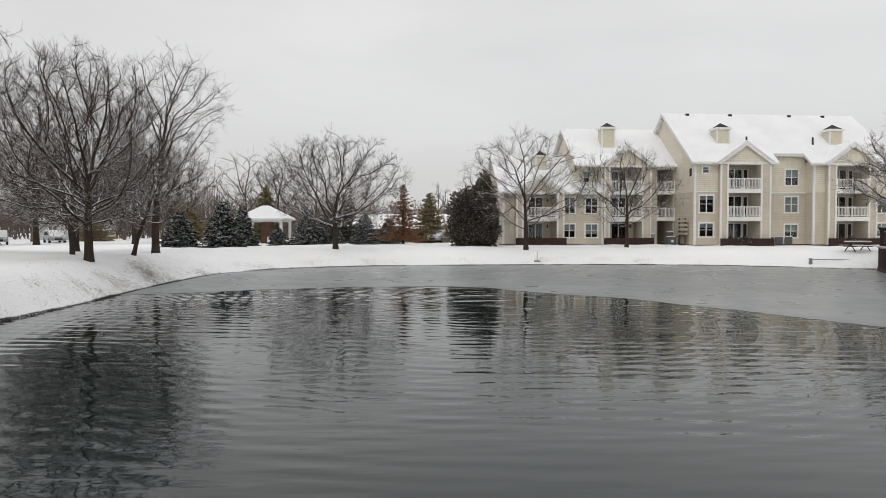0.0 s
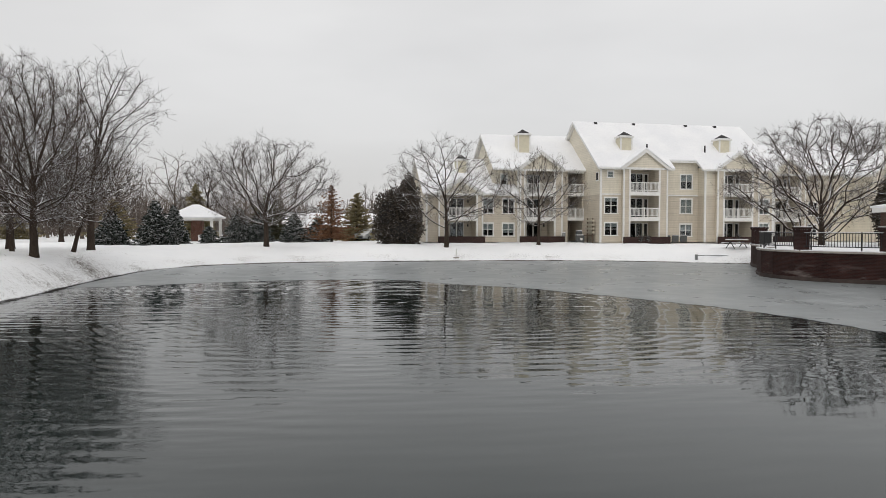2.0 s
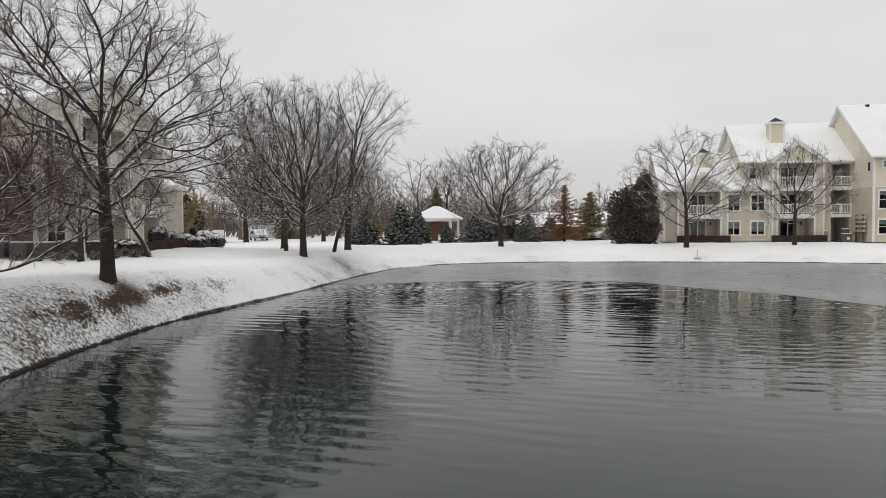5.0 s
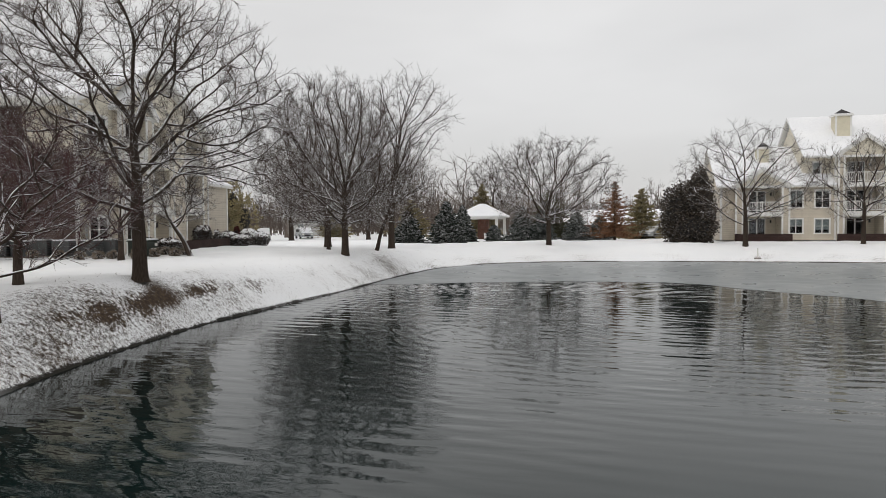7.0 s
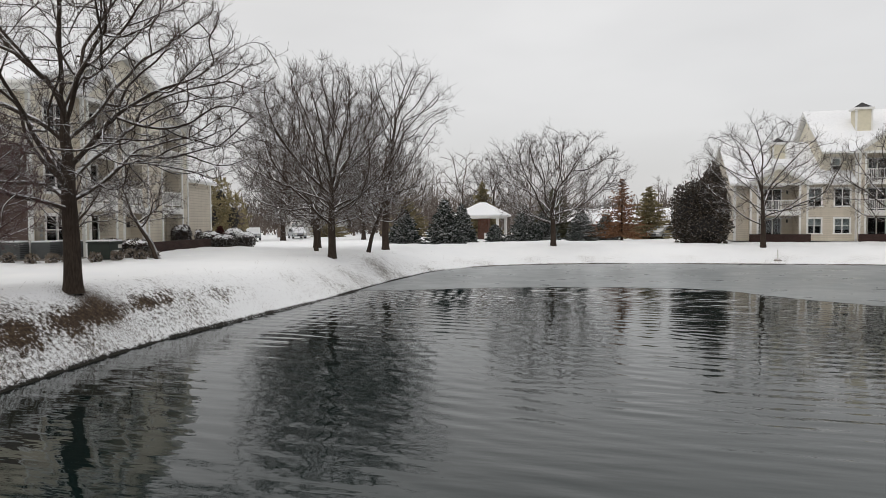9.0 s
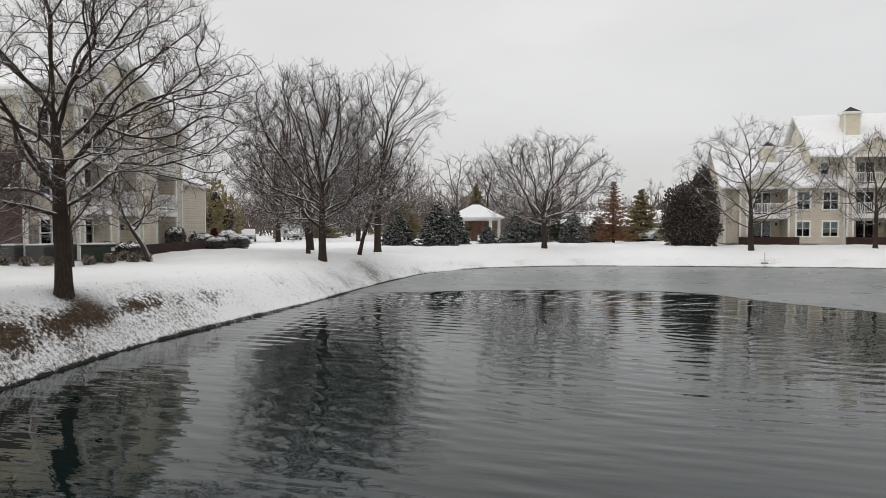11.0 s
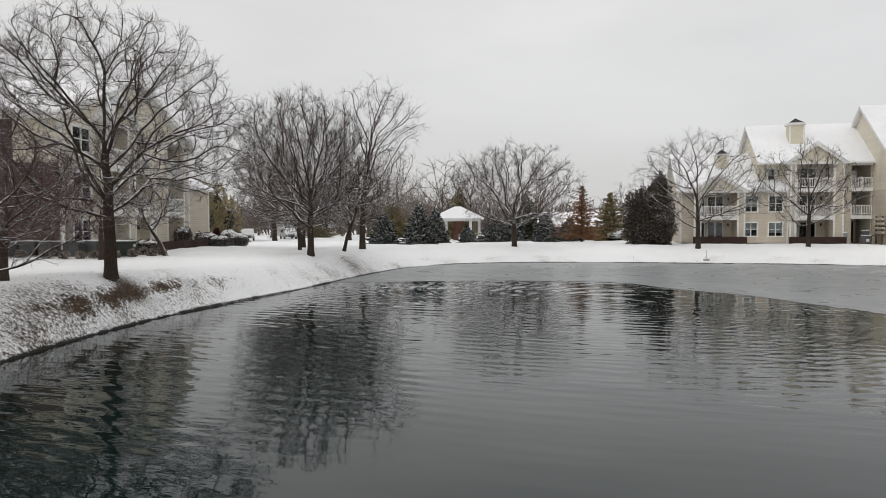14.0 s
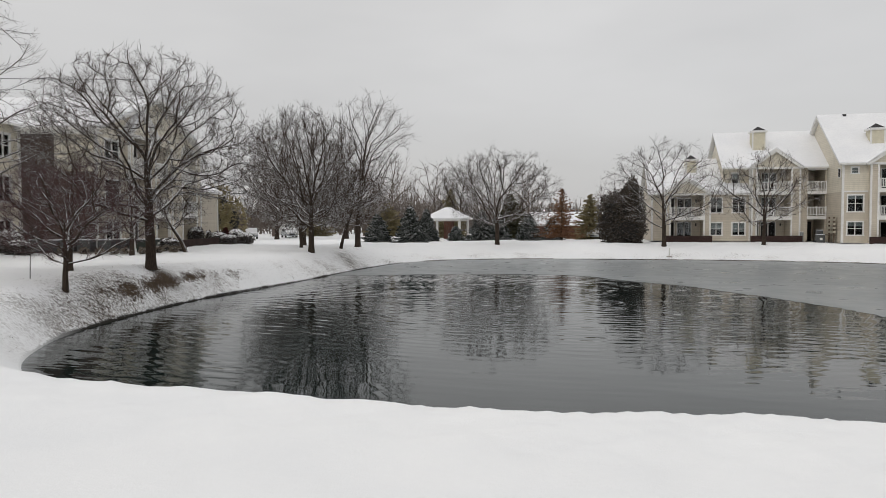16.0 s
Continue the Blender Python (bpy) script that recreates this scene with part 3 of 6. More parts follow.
def grow_branches(rng, pos, parent, goals, step, kill, reach, rise, heart, kink, rounds=90):
    """Branches that grow step by step towards the free space of the crown, forking where the goals part."""
    pos, parent = [np.array(p, float) for p in pos], list(parent)
    way = [np.array([0, 0, 1.0]) if q < 0 else (pos[i] - pos[q]) / (np.linalg.norm(pos[i] - pos[q]) + 1e-9) for i, q in enumerate(parent)]
    N = np.array(pos)
    d = np.linalg.norm(goals[:, None] - N[None], axis=2)
    near, dist = d.argmin(1), d.min(1)
    tries = np.zeros(len(pos), int)
    for _ in range(rounds):
        alive = dist > kill
        goals, near, dist = goals[alive], near[alive], dist[alive]
        use = dist < reach
        if not use.any():
            break
        to = (goals[use] - N[near[use]]) / dist[use][:, None]
        pull = np.zeros_like(N)
        np.add.at(pull, near[use], to)
        grow = np.unique(near[use])
        grow = grow[tries[grow] < 4]
        if not len(grow):
            break
        tries[grow] += 1
        v = pull[grow]
        v /= np.linalg.norm(v, axis=1, keepdims=True) + 1e-9
        out = N[grow] - heart
        out /= np.linalg.norm(out, axis=1, keepdims=True) + 1e-9
        v = v + 0.45 * np.array([way[i] for i in grow]) + 0.28 * out + rng.normal(0, kink, v.shape) + np.array([0, 0, rise])
        v /= np.linalg.norm(v, axis=1, keepdims=True) + 1e-9
        fresh = N[grow] + v * step
        k = len(N)
        N = np.concatenate([N, fresh])
        tries = np.concatenate([tries, np.zeros(len(fresh), int)])
        parent += grow.tolist()
        way += list(v)
        d = np.linalg.norm(goals[:, None] - fresh[None], axis=2)
        best = d.argmin(1)
        closer = d[np.arange(len(goals)), best] < dist
        near = np.where(closer, best + k, near)
        dist = np.minimum(dist, d[np.arange(len(goals)), best])
    return N, np.array(parent)


def bare_tree(name, x, y, height, radius, fork, trunk_r, seed, shape=DOME, limbs=8, rise=(20, 65), lean=(0, 0), shift=(0, 0), z=None, twig_r=0.0055, step=0.24, goals=900, twigs=2.0, sprays=3,
              twig_l=0.75, mats=None, label="", group="", low=None, top=0.55, reach_in=0.42, lift=0.06, kink=0.2):
    """A leafless tree: a trunk, main limbs, branches that fork again and again to fill the crown, and twigs and sprays along them."""
    rng = np.random.default_rng(seed)
    mats = mats or (BARK, TWIG)
    ob = thing(name, x, y, (gz(x, y) if z is None else z) - 0.05, 0, label or "bare deciduous tree with snow-dusted branches on a snowy lawn", "tree", group)
    low = fork * 0.85 if low is None else low
    hs, rs = zip(*shape)

    def outline(h, az):
        return radius * np.interp(h, hs, rs) * (1 + 0.10 * np.sin(az * 3 + seed) + 0.07 * np.sin(az * 7 + 2 * seed + 4 * h) + 0.06 * np.sin(9 * h + seed))

    # free space of the crown, more of it towards the outside
    h, az = rng.uniform(0, 1, goals * 6), rng.uniform(0, 2 * math.pi, goals * 6)
    q = rng.uniform(0.04, 1, goals * 6) ** 0.46
    weight = np.interp(h, hs, rs) ** 2
    keep = rng.uniform(0, 1, goals * 6) < weight
    h, az, q = h[keep][:goals], az[keep][:goals], q[keep][:goals]
    R = outline(h, az) * q
    zz = low + (height - low) * h
    goal = np.stack([R * np.cos(az) + shift[0] * np.clip(zz / height * 1.3, 0, 1), R * np.sin(az) + shift[1] * np.clip(zz / height * 1.3, 0, 1), zz], 1)
    # trunk and leader, then the first stretch of the main limbs
    pos, parent = [], []
    reach_z = max(fork * 1.1, height * top)
    n0 = max(6, int(reach_z / step))
    sway = np.cumsum(rng.normal(0, 0.018, (n0 + 1, 2)), 0)
    for i in range(n0 + 1):
        zt = reach_z * i / n0
        f = max(0.0, (zt - fork * 0.5) / height)
        k = min(1.0, max(0.0, zt / fork - 0.5))
        pos.append((lean[0] * zt / height + shift[0] * f + sway[i, 0] * k, lean[1] * zt / height + shift[1] * f + sway[i, 1] * k, zt))
        parent.append(i - 1)
    first = int(fork * 0.95 / reach_z * n0)
    for j in range(limbs):
        f = (j + rng.uniform(0.1, 0.9)) / limbs
        start = min(n0 - 1, first + int((n0 - first) * 0.85 * f ** 1.2))
        a = j * 2.399963 + rng.uniform(-0.4, 0.4) + seed
        e = radians(rise[0] + (rise[1] - rise[0]) * f + rng.uniform(-7, 7))
        d = np.array([math.cos(a) * math.cos(e), math.sin(a) * math.cos(e), math.sin(e)])
        p, last = np.array(pos[start]), start
        for _ in range(int(radius * reach_in * rng.uniform(0.7, 1.15) * (1 - 0.45 * f) / step)):
            d = d + rng.normal(0, 0.11, 3) + np.array([0, 0, 0.012])
            d /= np.linalg.norm(d)
            p = p + d * step
            pos.append(tuple(p))
            parent.append(last)
            last = len(pos) - 1
    N, par = grow_branches(rng, pos, parent, goal, step, step * 1.5, 3.2, lift, np.array([shift[0] * 0.4, shift[1] * 0.4, fork]), kink)
    n = len(N)
    # branch thickness: every fork carries what lies beyond it
    tips = np.zeros(n)
    kids = np.bincount(par[1:], minlength=n)
    tips[kids == 0] = 1
    for i in range(n - 1, 0, -1):
        tips[par[i]] += tips[i]
    tip_r = twig_r * 1.95
    power = math.log(max(tips[0], 3)) / math.log(trunk_r * 0.85 / tip_r)
    rad = tip_r * np.maximum(tips, 1) ** (1 / power)
    on_trunk = np.arange(n) <= first
    rad = np.where(on_trunk, np.maximum(rad, trunk_r * (1 - 0.15 * N[:, 2] / fork)) + 0.28 * trunk_r * np.exp(-N[:, 2] / 0.22), rad)
    # the child that carries most goes on; the others start new runs
    main = np.full(n, -1)
    for i in range(1, n):
        if main[par[i]] < 0 or tips[i] > tips[main[par[i]]]:
            main[par[i]] = i
    for _ in range(1):
        mid_ = np.arange(n) > n0
        inner = np.where(mid_ & (main >= 0))[0]
        N[inner] = 0.5 * N[inner] + 0.25 * (N[par[inner]] + N[main[inner]])
    runs = {}
    for i in range(n):
        if i and main[par[i]] == i:
            continue
        line, r = ([], []) if i == 0 else ([N[par[i]]], [min(rad[par[i]] * 0.9, rad[i] * 1.25)])
        k = i
        while k >= 0:
            line.append(N[k])
            r.append(rad[k])
            k = main[k]
        if i == 0:
            r[-1] *= 0.6
        line, r = np.array(line), np.array(r)
        if len(line) < 2:
            continue
        r[-1] = min(r[-1], twig_r * 1.1)
        size = next((c for c in (2, 3, 5, 8, 12, 18, 28, 60) if c >= len(line)), 90)
        t = np.linspace(0, len(line) - 1, size)
        line = np.stack([np.interp(t, np.arange(len(line)), line[:, c]) for c in range(3)], 1)
        r = np.interp(t, np.arange(len(r)), r)
        thick = 12 if i == 0 else 7 if r[0] > 0.045 else 5 if r[0] > 0.02 else 3
        runs.setdefault((size, thick), []).append((line, r))
    solid = [tubes(v, c) for (size, c), v in sorted(runs.items()) if c > 3]
    fine = [tubes(v, c) for (size, c), v in sorted(runs.items()) if c == 3]
    # twigs along the thin branches, and sprays along the twigs
    thin = np.where((rad < max(0.03, trunk_r * 0.16)) & (np.arange(n) > n0))[0]
    who = np.repeat(thin, rng.poisson(twigs, len(thin)) + (kids[thin] == 0))
    T = N[who] - N[par[who]]
    T /= np.linalg.norm(T, axis=1, keepdims=True) + 1e-9
    S = N[par[who]] + (N[who] - N[par[who]]) * rng.uniform(0, 1, (len(who), 1))
    L = rng.uniform(0.35, 1.0, len(who)) * twig_l
    for level in range(2):
        side = np.cross(T, rng.normal(0, 1, T.shape))
        side /= np.linalg.norm(side, axis=1, keepdims=True) + 1e-9
        ang = np.radians(rng.uniform(26, 66, len(T)))[:, None]
        D = T * np.cos(ang) + side * np.sin(ang)
        away = S - np.array([shift[0] * 0.4, shift[1] * 0.4, fork])
        D = D + 0.2 * away / (np.linalg.norm(away, axis=1, keepdims=True) + 1e-9)
        D[:, 2] += 0.12
        D /= np.linalg.norm(D, axis=1, keepdims=True)
        m = (4, 2)[level]
        P = curve_out(rng, S, D, L, m, 0.17, rng.uniform(-0.1, 0.35, len(S)))
        t = np.linspace(0, 1, m)[None]
        r = twig_r * ((1.0, 0.72)[level] * (1 - 0.45 * t)) * rng.uniform(0.8, 1.15, (len(S), 1))
        fine.append(tubes(list(zip(P, r)), 3))
        if level or not sprays:
            break
        who = np.repeat(np.arange(len(S)), rng.poisson(sprays, len(S)))
        f = rng.uniform(0.15, 0.95, len(who)) * (m - 1)
        i = np.minimum(f.astype(int), m - 2)
        w = (f - i)[:, None]
        S = P[who, i] * (1 - w) + P[who, i + 1] * w
        T = P[who, i + 1] - P[who, i]
        T /= np.linalg.norm(T, axis=1, keepdims=True) + 1e-9
        L = L[who] * rng.uniform(0.25, 0.6, len(who))
    joined("trunk", solid, mats[0], ob)
    joined("crown", fine, mats[1], ob, "fine bare twigs dusted with snow")
    return ob


def leaf_cloud(rng, centres, ways, size, flat=0.35):
    """Small pointed leaf or needle clumps, four triangles each, at the centres, along the ways."""
    C, W = np.array(centres), np.array(ways)
    W = W / (np.linalg.norm(W, axis=1, keepdims=True) + 1e-9)
    r = rng.normal(0, 1, C.shape)
    A = np.cross(W, r)
    A /= np.linalg.norm(A, axis=1, keepdims=True) + 1e-9
    B = np.cross(W, A)
    s = size * rng.uniform(0.6, 1.4, (len(C), 1))
    V = np.stack([C - W * s * 0.5, C + A * s * flat, C + B * s * flat * 0.6, C - A * s * flat, C + W * s * 0.75], 1).reshape(-1, 3)
    o = np.arange(len(C)) * 5
    F = np.concatenate([np.stack([o, o + 1, o + 2], 1), np.stack([o, o + 2, o + 3], 1), np.stack([o + 4, o + 2, o + 1], 1), np.stack([o + 4, o + 3, o + 2], 1)])
    return V, F


SPRUCE = leaf_mat("spruce_needles", (0.014, 0.022, 0.017), (0.036, 0.047, 0.037), 0.62, 0.35, 0.85, 1.4, 0.28)
TAN = leaf_mat("tan_dead_shrub", (0.16, 0.125, 0.095), (0.27, 0.22, 0.17), 0.7, 0.2, 0.8, 6.0)
YEW = leaf_mat("dark_evergreen_leaves", (0.026, 0.022, 0.017), (0.105, 0.084, 0.066), 0.4, 0.4, 0.95)
ORANGE = leaf_mat("rusty_dead_leaves", (0.15, 0.072, 0.038), (0.27, 0.145, 0.08), 0.0)
OLIVEDARK = leaf_mat("dark_olive_needles", (0.04, 0.04, 0.02), (0.085, 0.08, 0.04), 0.1)
OLIVE = leaf_mat("yellow_green_needles", (0.17, 0.142, 0.070), (0.30, 0.25, 0.135), 0.12)
BUSHTOP = leaf_mat("snowy_shrub_twigs", (0.040, 0.031, 0.026), (0.10, 0.076, 0.062), 0.75, 0.25, 0.85, 9.0, 0.36)


def spruce(x, y, height, radius, seed, label="snow-dusted spruce tree on the lawn", n=0, mat=None, group="spruces by the gazebo", name="spruce", density=26, size=0.2, gap=0.17, loose=0.0, base=0.04):
    """A conifer: whorls of drooping boughs set with needle clumps, tier over tier."""
    rng = np.random.default_rng(seed)
    ob = thing(name, x, y, gz(x, y) - 0.05, 0, label, "tree", group)
    part("trunk", cyl(bmesh.new(), (0, 0, 0), (0, 0, height * 0.97), 0.09 * height / 4, 0.012, 8), BARK, ob)
    C, W = [], []
    tiers = n or max(8, int(height / gap))
    for i in range(tiers):
        f = (i + 0.3) / tiers
        z = height * (base + (0.96 - base) * f)
        reach = radius * 1.1 * (1 - f) ** 0.88 + 0.06
        turn = rng.uniform(0, 6.28)
        boughs = max(6, int(15 * (1 - f) + 5))
        for j in range(boughs):
            az = turn + 6.283 * j / boughs + rng.uniform(-0.2, 0.2)
            l = reach * rng.uniform(0.74 - loose, 1.1 + loose * 0.4)
            d = np.array([math.cos(az), math.sin(az), 0])
            side = np.array([-d[1], d[0], 0])
            drop = -0.30 + 0.45 * f
            zb = z + rng.uniform(-0.5, 0.5) * height / tiers
            for s in np.linspace(0.22, 1.0, max(3, int(density * l / 4) + 2)):
                c = d * l * s + np.array([0, 0, zb + drop * l * s + 0.16 * l * s * s])
                spread = 0.30 * l * (1.05 - s) + 0.05
                for _ in range(3):
                    off = side * rng.uniform(-spread, spread)
                    C.append(c + off + rng.normal(0, 0.025, 3))
                    W.append(d * 0.9 + side * np.sign(off @ side) * 0.5 + rng.normal(0, 0.25, 3) + np.array([0, 0, -0.15]))
    v, f = leaf_cloud(rng, C, W, size)
    joined("crown", [(v, f)], mat or SPRUCE, ob, smooth=False)
    return ob


def leafy_mass(name, x, y, lobes, seed, mat, label, category, n=5000, size=0.22, z=None, group="", core=0.72):
    """A shrub or evergreen: leaf clumps filling the outer shells of a few uneven lobes (x, y, z, rx, ry, rz)."""
    rng = np.random.default_rng(seed)
    ob = thing(name, x, y, (gz(x, y) if z is None else z) - 0.03, 0, label, category, group)
    C, W = [], []
    total = sum(l[3] * l[5] for l in lobes)
    for lx, ly, lz, rx, ry, rz in lobes:
        k = int(n * rx * rz / total)
        d = rng.normal(0, 1, (k, 3))
        d /= np.linalg.norm(d, axis=1, keepdims=True)
        bumpy = 1 + 0.10 * np.sin(d[:, 0] * 9 + seed) * np.cos(d[:, 2] * 8) + 0.06 * np.sin(d[:, 1] * 17)
        r = rng.uniform(0.72, 1.04, (k, 1)) * bumpy[:, None]
        p = d * r * np.array([rx, ry, rz]) + np.array([lx, ly, lz])
        keep = p[:, 2] > 0.02
        C.append(p[keep])
        W.append((d + rng.normal(0, 0.55, d.shape))[keep])
    v, f = leaf_cloud(rng, np.concatenate(C), np.concatenate(W), size, 0.42)
    joined("foliage", [(v, f)], mat, ob, smooth=False)
    # near-black core in each lobe paints the shade between the leaves
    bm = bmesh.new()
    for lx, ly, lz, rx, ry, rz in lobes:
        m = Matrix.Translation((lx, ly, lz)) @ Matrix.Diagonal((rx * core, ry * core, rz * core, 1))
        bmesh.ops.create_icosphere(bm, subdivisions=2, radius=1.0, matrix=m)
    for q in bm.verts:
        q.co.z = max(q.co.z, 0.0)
    part("inner_shade_core", bm, DARK, ob)
    return ob


# lawn trees
LAWN = "bare lawn trees"
bare_tree("bare_tree", -15.3, 14.8, 9.7, 5.4, 2.4, 0.225, 11, limbs=16, rise=(12, 66), kink=0.26, twig_r=0.0058, goals=2000, step=0.21, twigs=2.0, sprays=2.2, reach_in=0.55, twig_l=0.62, shift=(-0.3, -0.1), top=0.6, low=2.3,
          label="large bare spreading tree with snow along its branches", group=LAWN)
bare_tree("bare_tree", -16.9, 33.1, 10.2, 4.3, 2.0, 0.205, 21, shape=ROUND, limbs=20, rise=(8, 72), kink=0.15, twig_r=0.0078, goals=2100, step=0.25, twigs=2.2, sprays=2.0, top=0.42, reach_in=0.6, twig_l=0.85, shift=(-0.6, 0), low=1.4, lift=0.1,
          label="dense round-topped bare tree with drooping snowy lower limbs", group=LAWN)
bare_tree("bare_tree", -24.4, 46.0, 11.4, 5.2, 2.0, 0.27, 23, shape=ROUND, limbs=18, rise=(10, 72), twig_r=0.0092, goals=1500, step=0.29, top=0.42, reach_in=0.55, twigs=2.0, sprays=1.7, twig_l=0.95, low=1.7,
          label="dense round-topped bare tree behind others", group=LAWN)
bare_tree("bare_tree", -21.0, 39.3, 6.8, 3.0, 1.5, 0.13, 24, limbs=7, lean=(-0.4, 0.2), shift=(-0.6, 0.2), twig_r=0.0078, goals=650, step=0.24, low=1.6,
          label="thin bare tree leaning beside a larger one", group=LAWN)
bare_tree("bare_tree", -17.4, 39.0, 6.6, 3.2, 2.2, 0.12, 25, limbs=8, rise=(5, 55), lean=(1.6, 0.0), shift=(0.9, 0), twig_r=0.0076, goals=700, step=0.24, low=1.7,
          label="small bare tree with a leaning trunk", group=LAWN)
bare_tree("bare_tree", -19.8, 47.8, 14.2, 3.6, 3.2, 0.26, 26, shape=FAN, limbs=18, rise=(46, 76), kink=0.10, twig_r=0.0070, goals=750, step=0.3, twigs=1.4, sprays=1.4, reach_in=1.0, twig_l=0.95, shift=(1.3, 0), lift=0.35, top=0.72, low=3.0,
          label="tall bare tree with an open upright crown", group=LAWN)
bare_tree("bare_tree", -9.06, 58.5, 9.8, 6.0, 2.0, 0.23, 27, limbs=18, rise=(8, 68), kink=0.16, twig_r=0.0084, goals=1150, step=0.3, twigs=1.8, sprays=1.8, top=0.42, reach_in=0.55, twig_l=0.95, low=1.9,
          label="round-crowned bare tree standing by the far shore", group=LAWN)
bare_tree("bare_tree", 7.2, 60.2, 10.4, 5.6, 2.0, 0.21, 28, limbs=13, rise=(12, 64), twig_r=0.0076, reach_in=0.55, goals=700, step=0.3, twigs=1.5, sprays=1.6, twig_l=1.0, low=1.9,
          label="open bare tree in front of the apartment building", group=LAWN)
bare_tree("bare_tree", 16.4, 62.0, 9.2, 4.5, 2.1, 0.18, 29, limbs=12, rise=(12, 64), twig_r=0.0076, reach_in=0.5, goals=650, step=0.28, twigs=1.6, sprays=1.6, twig_l=0.9, low=2.0,
          label="bare tree in front of the balconies", group=LAWN)
bare_tree("bare_tree", 36.0, 47.8, 10.5, 7.2, 0.9, 0.27, 30, limbs=22, rise=(8, 70), twig_r=0.0098, goals=1600, step=0.31, twigs=2.0, sprays=1.7, top=0.42, reach_in=0.5, twig_l=0.95, z=1.4, low=1.6,
          label="wide bare tree behind the brick terrace", group=LAWN)
bare_tree("bare_tree", 35.0, 26.6, 6.9, 6.8, 1.9, 0.15, 31, limbs=12, rise=(16, 42), lean=(-1.2, 0), shift=(-0.8, 0), twig_r=0.0070, goals=900, step=0.26, twigs=1.3, sprays=1.6, twig_l=0.8, z=1.72, low=2.5,
          label="bare tree beside the clubhouse porch", group=LAWN)
bare_tree("bare_tree", -18.2, 5.3, 11.6, 5.6, 2.6, 0.24, 36, limbs=11, rise=(14, 64), twig_r=0.0060, goals=700, step=0.3, twigs=1.4, sprays=1.5, twig_l=0.8,
          label="tall bare tree at the edge of the lawn", group=LAWN)
bare_tree("bare_tree", 65.5, 81.0, 16.0, 6.5, 3.0, 0.3, 37, limbs=9, twig_r=0.0135, goals=750, step=0.42, twigs=1.6, sprays=1.5, twig_l=1.3,
          label="tall bare tree behind the apartments", group=LAWN)
bare_tree("bare_tree", -41.6, 71.0, 11.2, 5.6, 2.3, 0.3, 38, shape=ROUND, limbs=14, rise=(12, 70), twig_r=0.0115, goals=900, step=0.36, twigs=2.0, sprays=1.8, twig_l=1.0,
          label="broad bare tree standing back on the lawn", group=LAWN)
bare_tree("bare_tree", -34.5, 77.6, 10.4, 4.8, 2.3, 0.27, 39, shape=ROUND, limbs=10, rise=(12, 70), twig_r=0.0095, goals=800, step=0.34, twigs=1.9, sprays=1.6, twig_l=1.0,
          label="bare tree standing back behind others", group=LAWN)
bare_tree("bare_tree", -20.5, 86.0, 10.6, 4.6, 2.3, 0.25, 40, shape=ROUND, limbs=10, rise=(14, 70), twig_r=0.0105, goals=620, step=0.36, twigs=1.9, sprays=1.8, twig_l=1.1,
          label="bare tree rising behind the gazebo", group=LAWN)
SMALL = "small ornamental trees"
bare_tree("bare_tree", -13.6, 8.4, 4.5, 2.9, 1.15, 0.10, 32, limbs=9, rise=(5, 55), twig_r=0.0046, goals=900, step=0.16, twigs=2.0, sprays=2.0, twig_l=0.5, mats=(BARK, TWIGRED), low=1.2,
          label="small bare ornamental tree with fine reddish twigs", group=SMALL)
bare_tree("bare_tree", -17.0, 12.0, 4.9, 2.9, 1.3, 0.13, 33, limbs=10, rise=(10, 60), twig_r=0.0050, goals=900, step=0.17, twigs=2.0, sprays=2.0, twig_l=0.5, mats=(BARK, TWIGRED), low=1.3,
          label="small bare ornamental tree with fine reddish twigs", group=SMALL)
bare_tree("bare_tree", -23.9, 23.6, 4.2, 2.2, 1.4, 0.14, 34, limbs=7, rise=(10, 60), twig_r=0.0055, goals=300, step=0.2, twig_l=0.5,
          label="small bare ornamental tree before the brown wall", group=SMALL)
bare_tree("bare_tree", -22.5, 26.8, 4.2, 2.2, 1.7, 0.12, 35, limbs=7, rise=(5, 50), lean=(-1.6, -0.6), shift=(-1.0, -0.3), twig_r=0.0055, goals=300, step=0.2, twig_l=0.5,
          label="small bare tree with a leaning trunk near the porch", group=SMALL)

# evergreens round the gazebo and along the far lawn
spruce(-23.2, 61.0, 3.3, 1.75, 41)
spruce(-19.0, 60.0, 4.2, 1.75, 42)
spruce(-18.6, 64.5, 3.9, 1.45, 43)
spruce(-16.4, 69.0, 1.9, 1.05, 44)
spruce(-13.7, 71.0, 3.8, 1.9, 45)
spruce(-12.0, 73.0, 3.4, 1.6, 46)
spruce(-8.2, 72.5, 3.4, 1.6, 47)
spruce(-5.9, 76.0, 3.0, 1.6, 48)
spruce(-12.3, 82.0, 6.2, 3.0, 49, label="dark olive evergreen behind the lawn trees", mat=OLIVEDARK, group="", name="pine_tree", size=0.24, density=22, gap=0.22, loose=0.35)
spruce(-4.1, 71.5, 6.5, 2.3, 50, label="young tree holding rusty dead leaves", mat=ORANGE, group="", name="russet_tree", size=0.17, density=8, gap=0.22, loose=0.62, base=0.1)
leafy_mass("evergreen_shrub", 3.1, 66.6, [(-1.1, 0, 2.5, 1.65, 1.7, 3.0), (1.0, 0.2, 3.1, 1.3, 1.4, 3.6), (0.9, 0.2, 5.6, 0.7, 0.8, 1.7), (0.1, -0.4, 1.5, 2.35, 1.9, 1.9), (0.1, 0, 3.3, 1.5, 1.5, 2.7)], 51, YEW,
           "tall dark evergreen shrub at the end of the apartments", "shrub", 15000, 0.17)
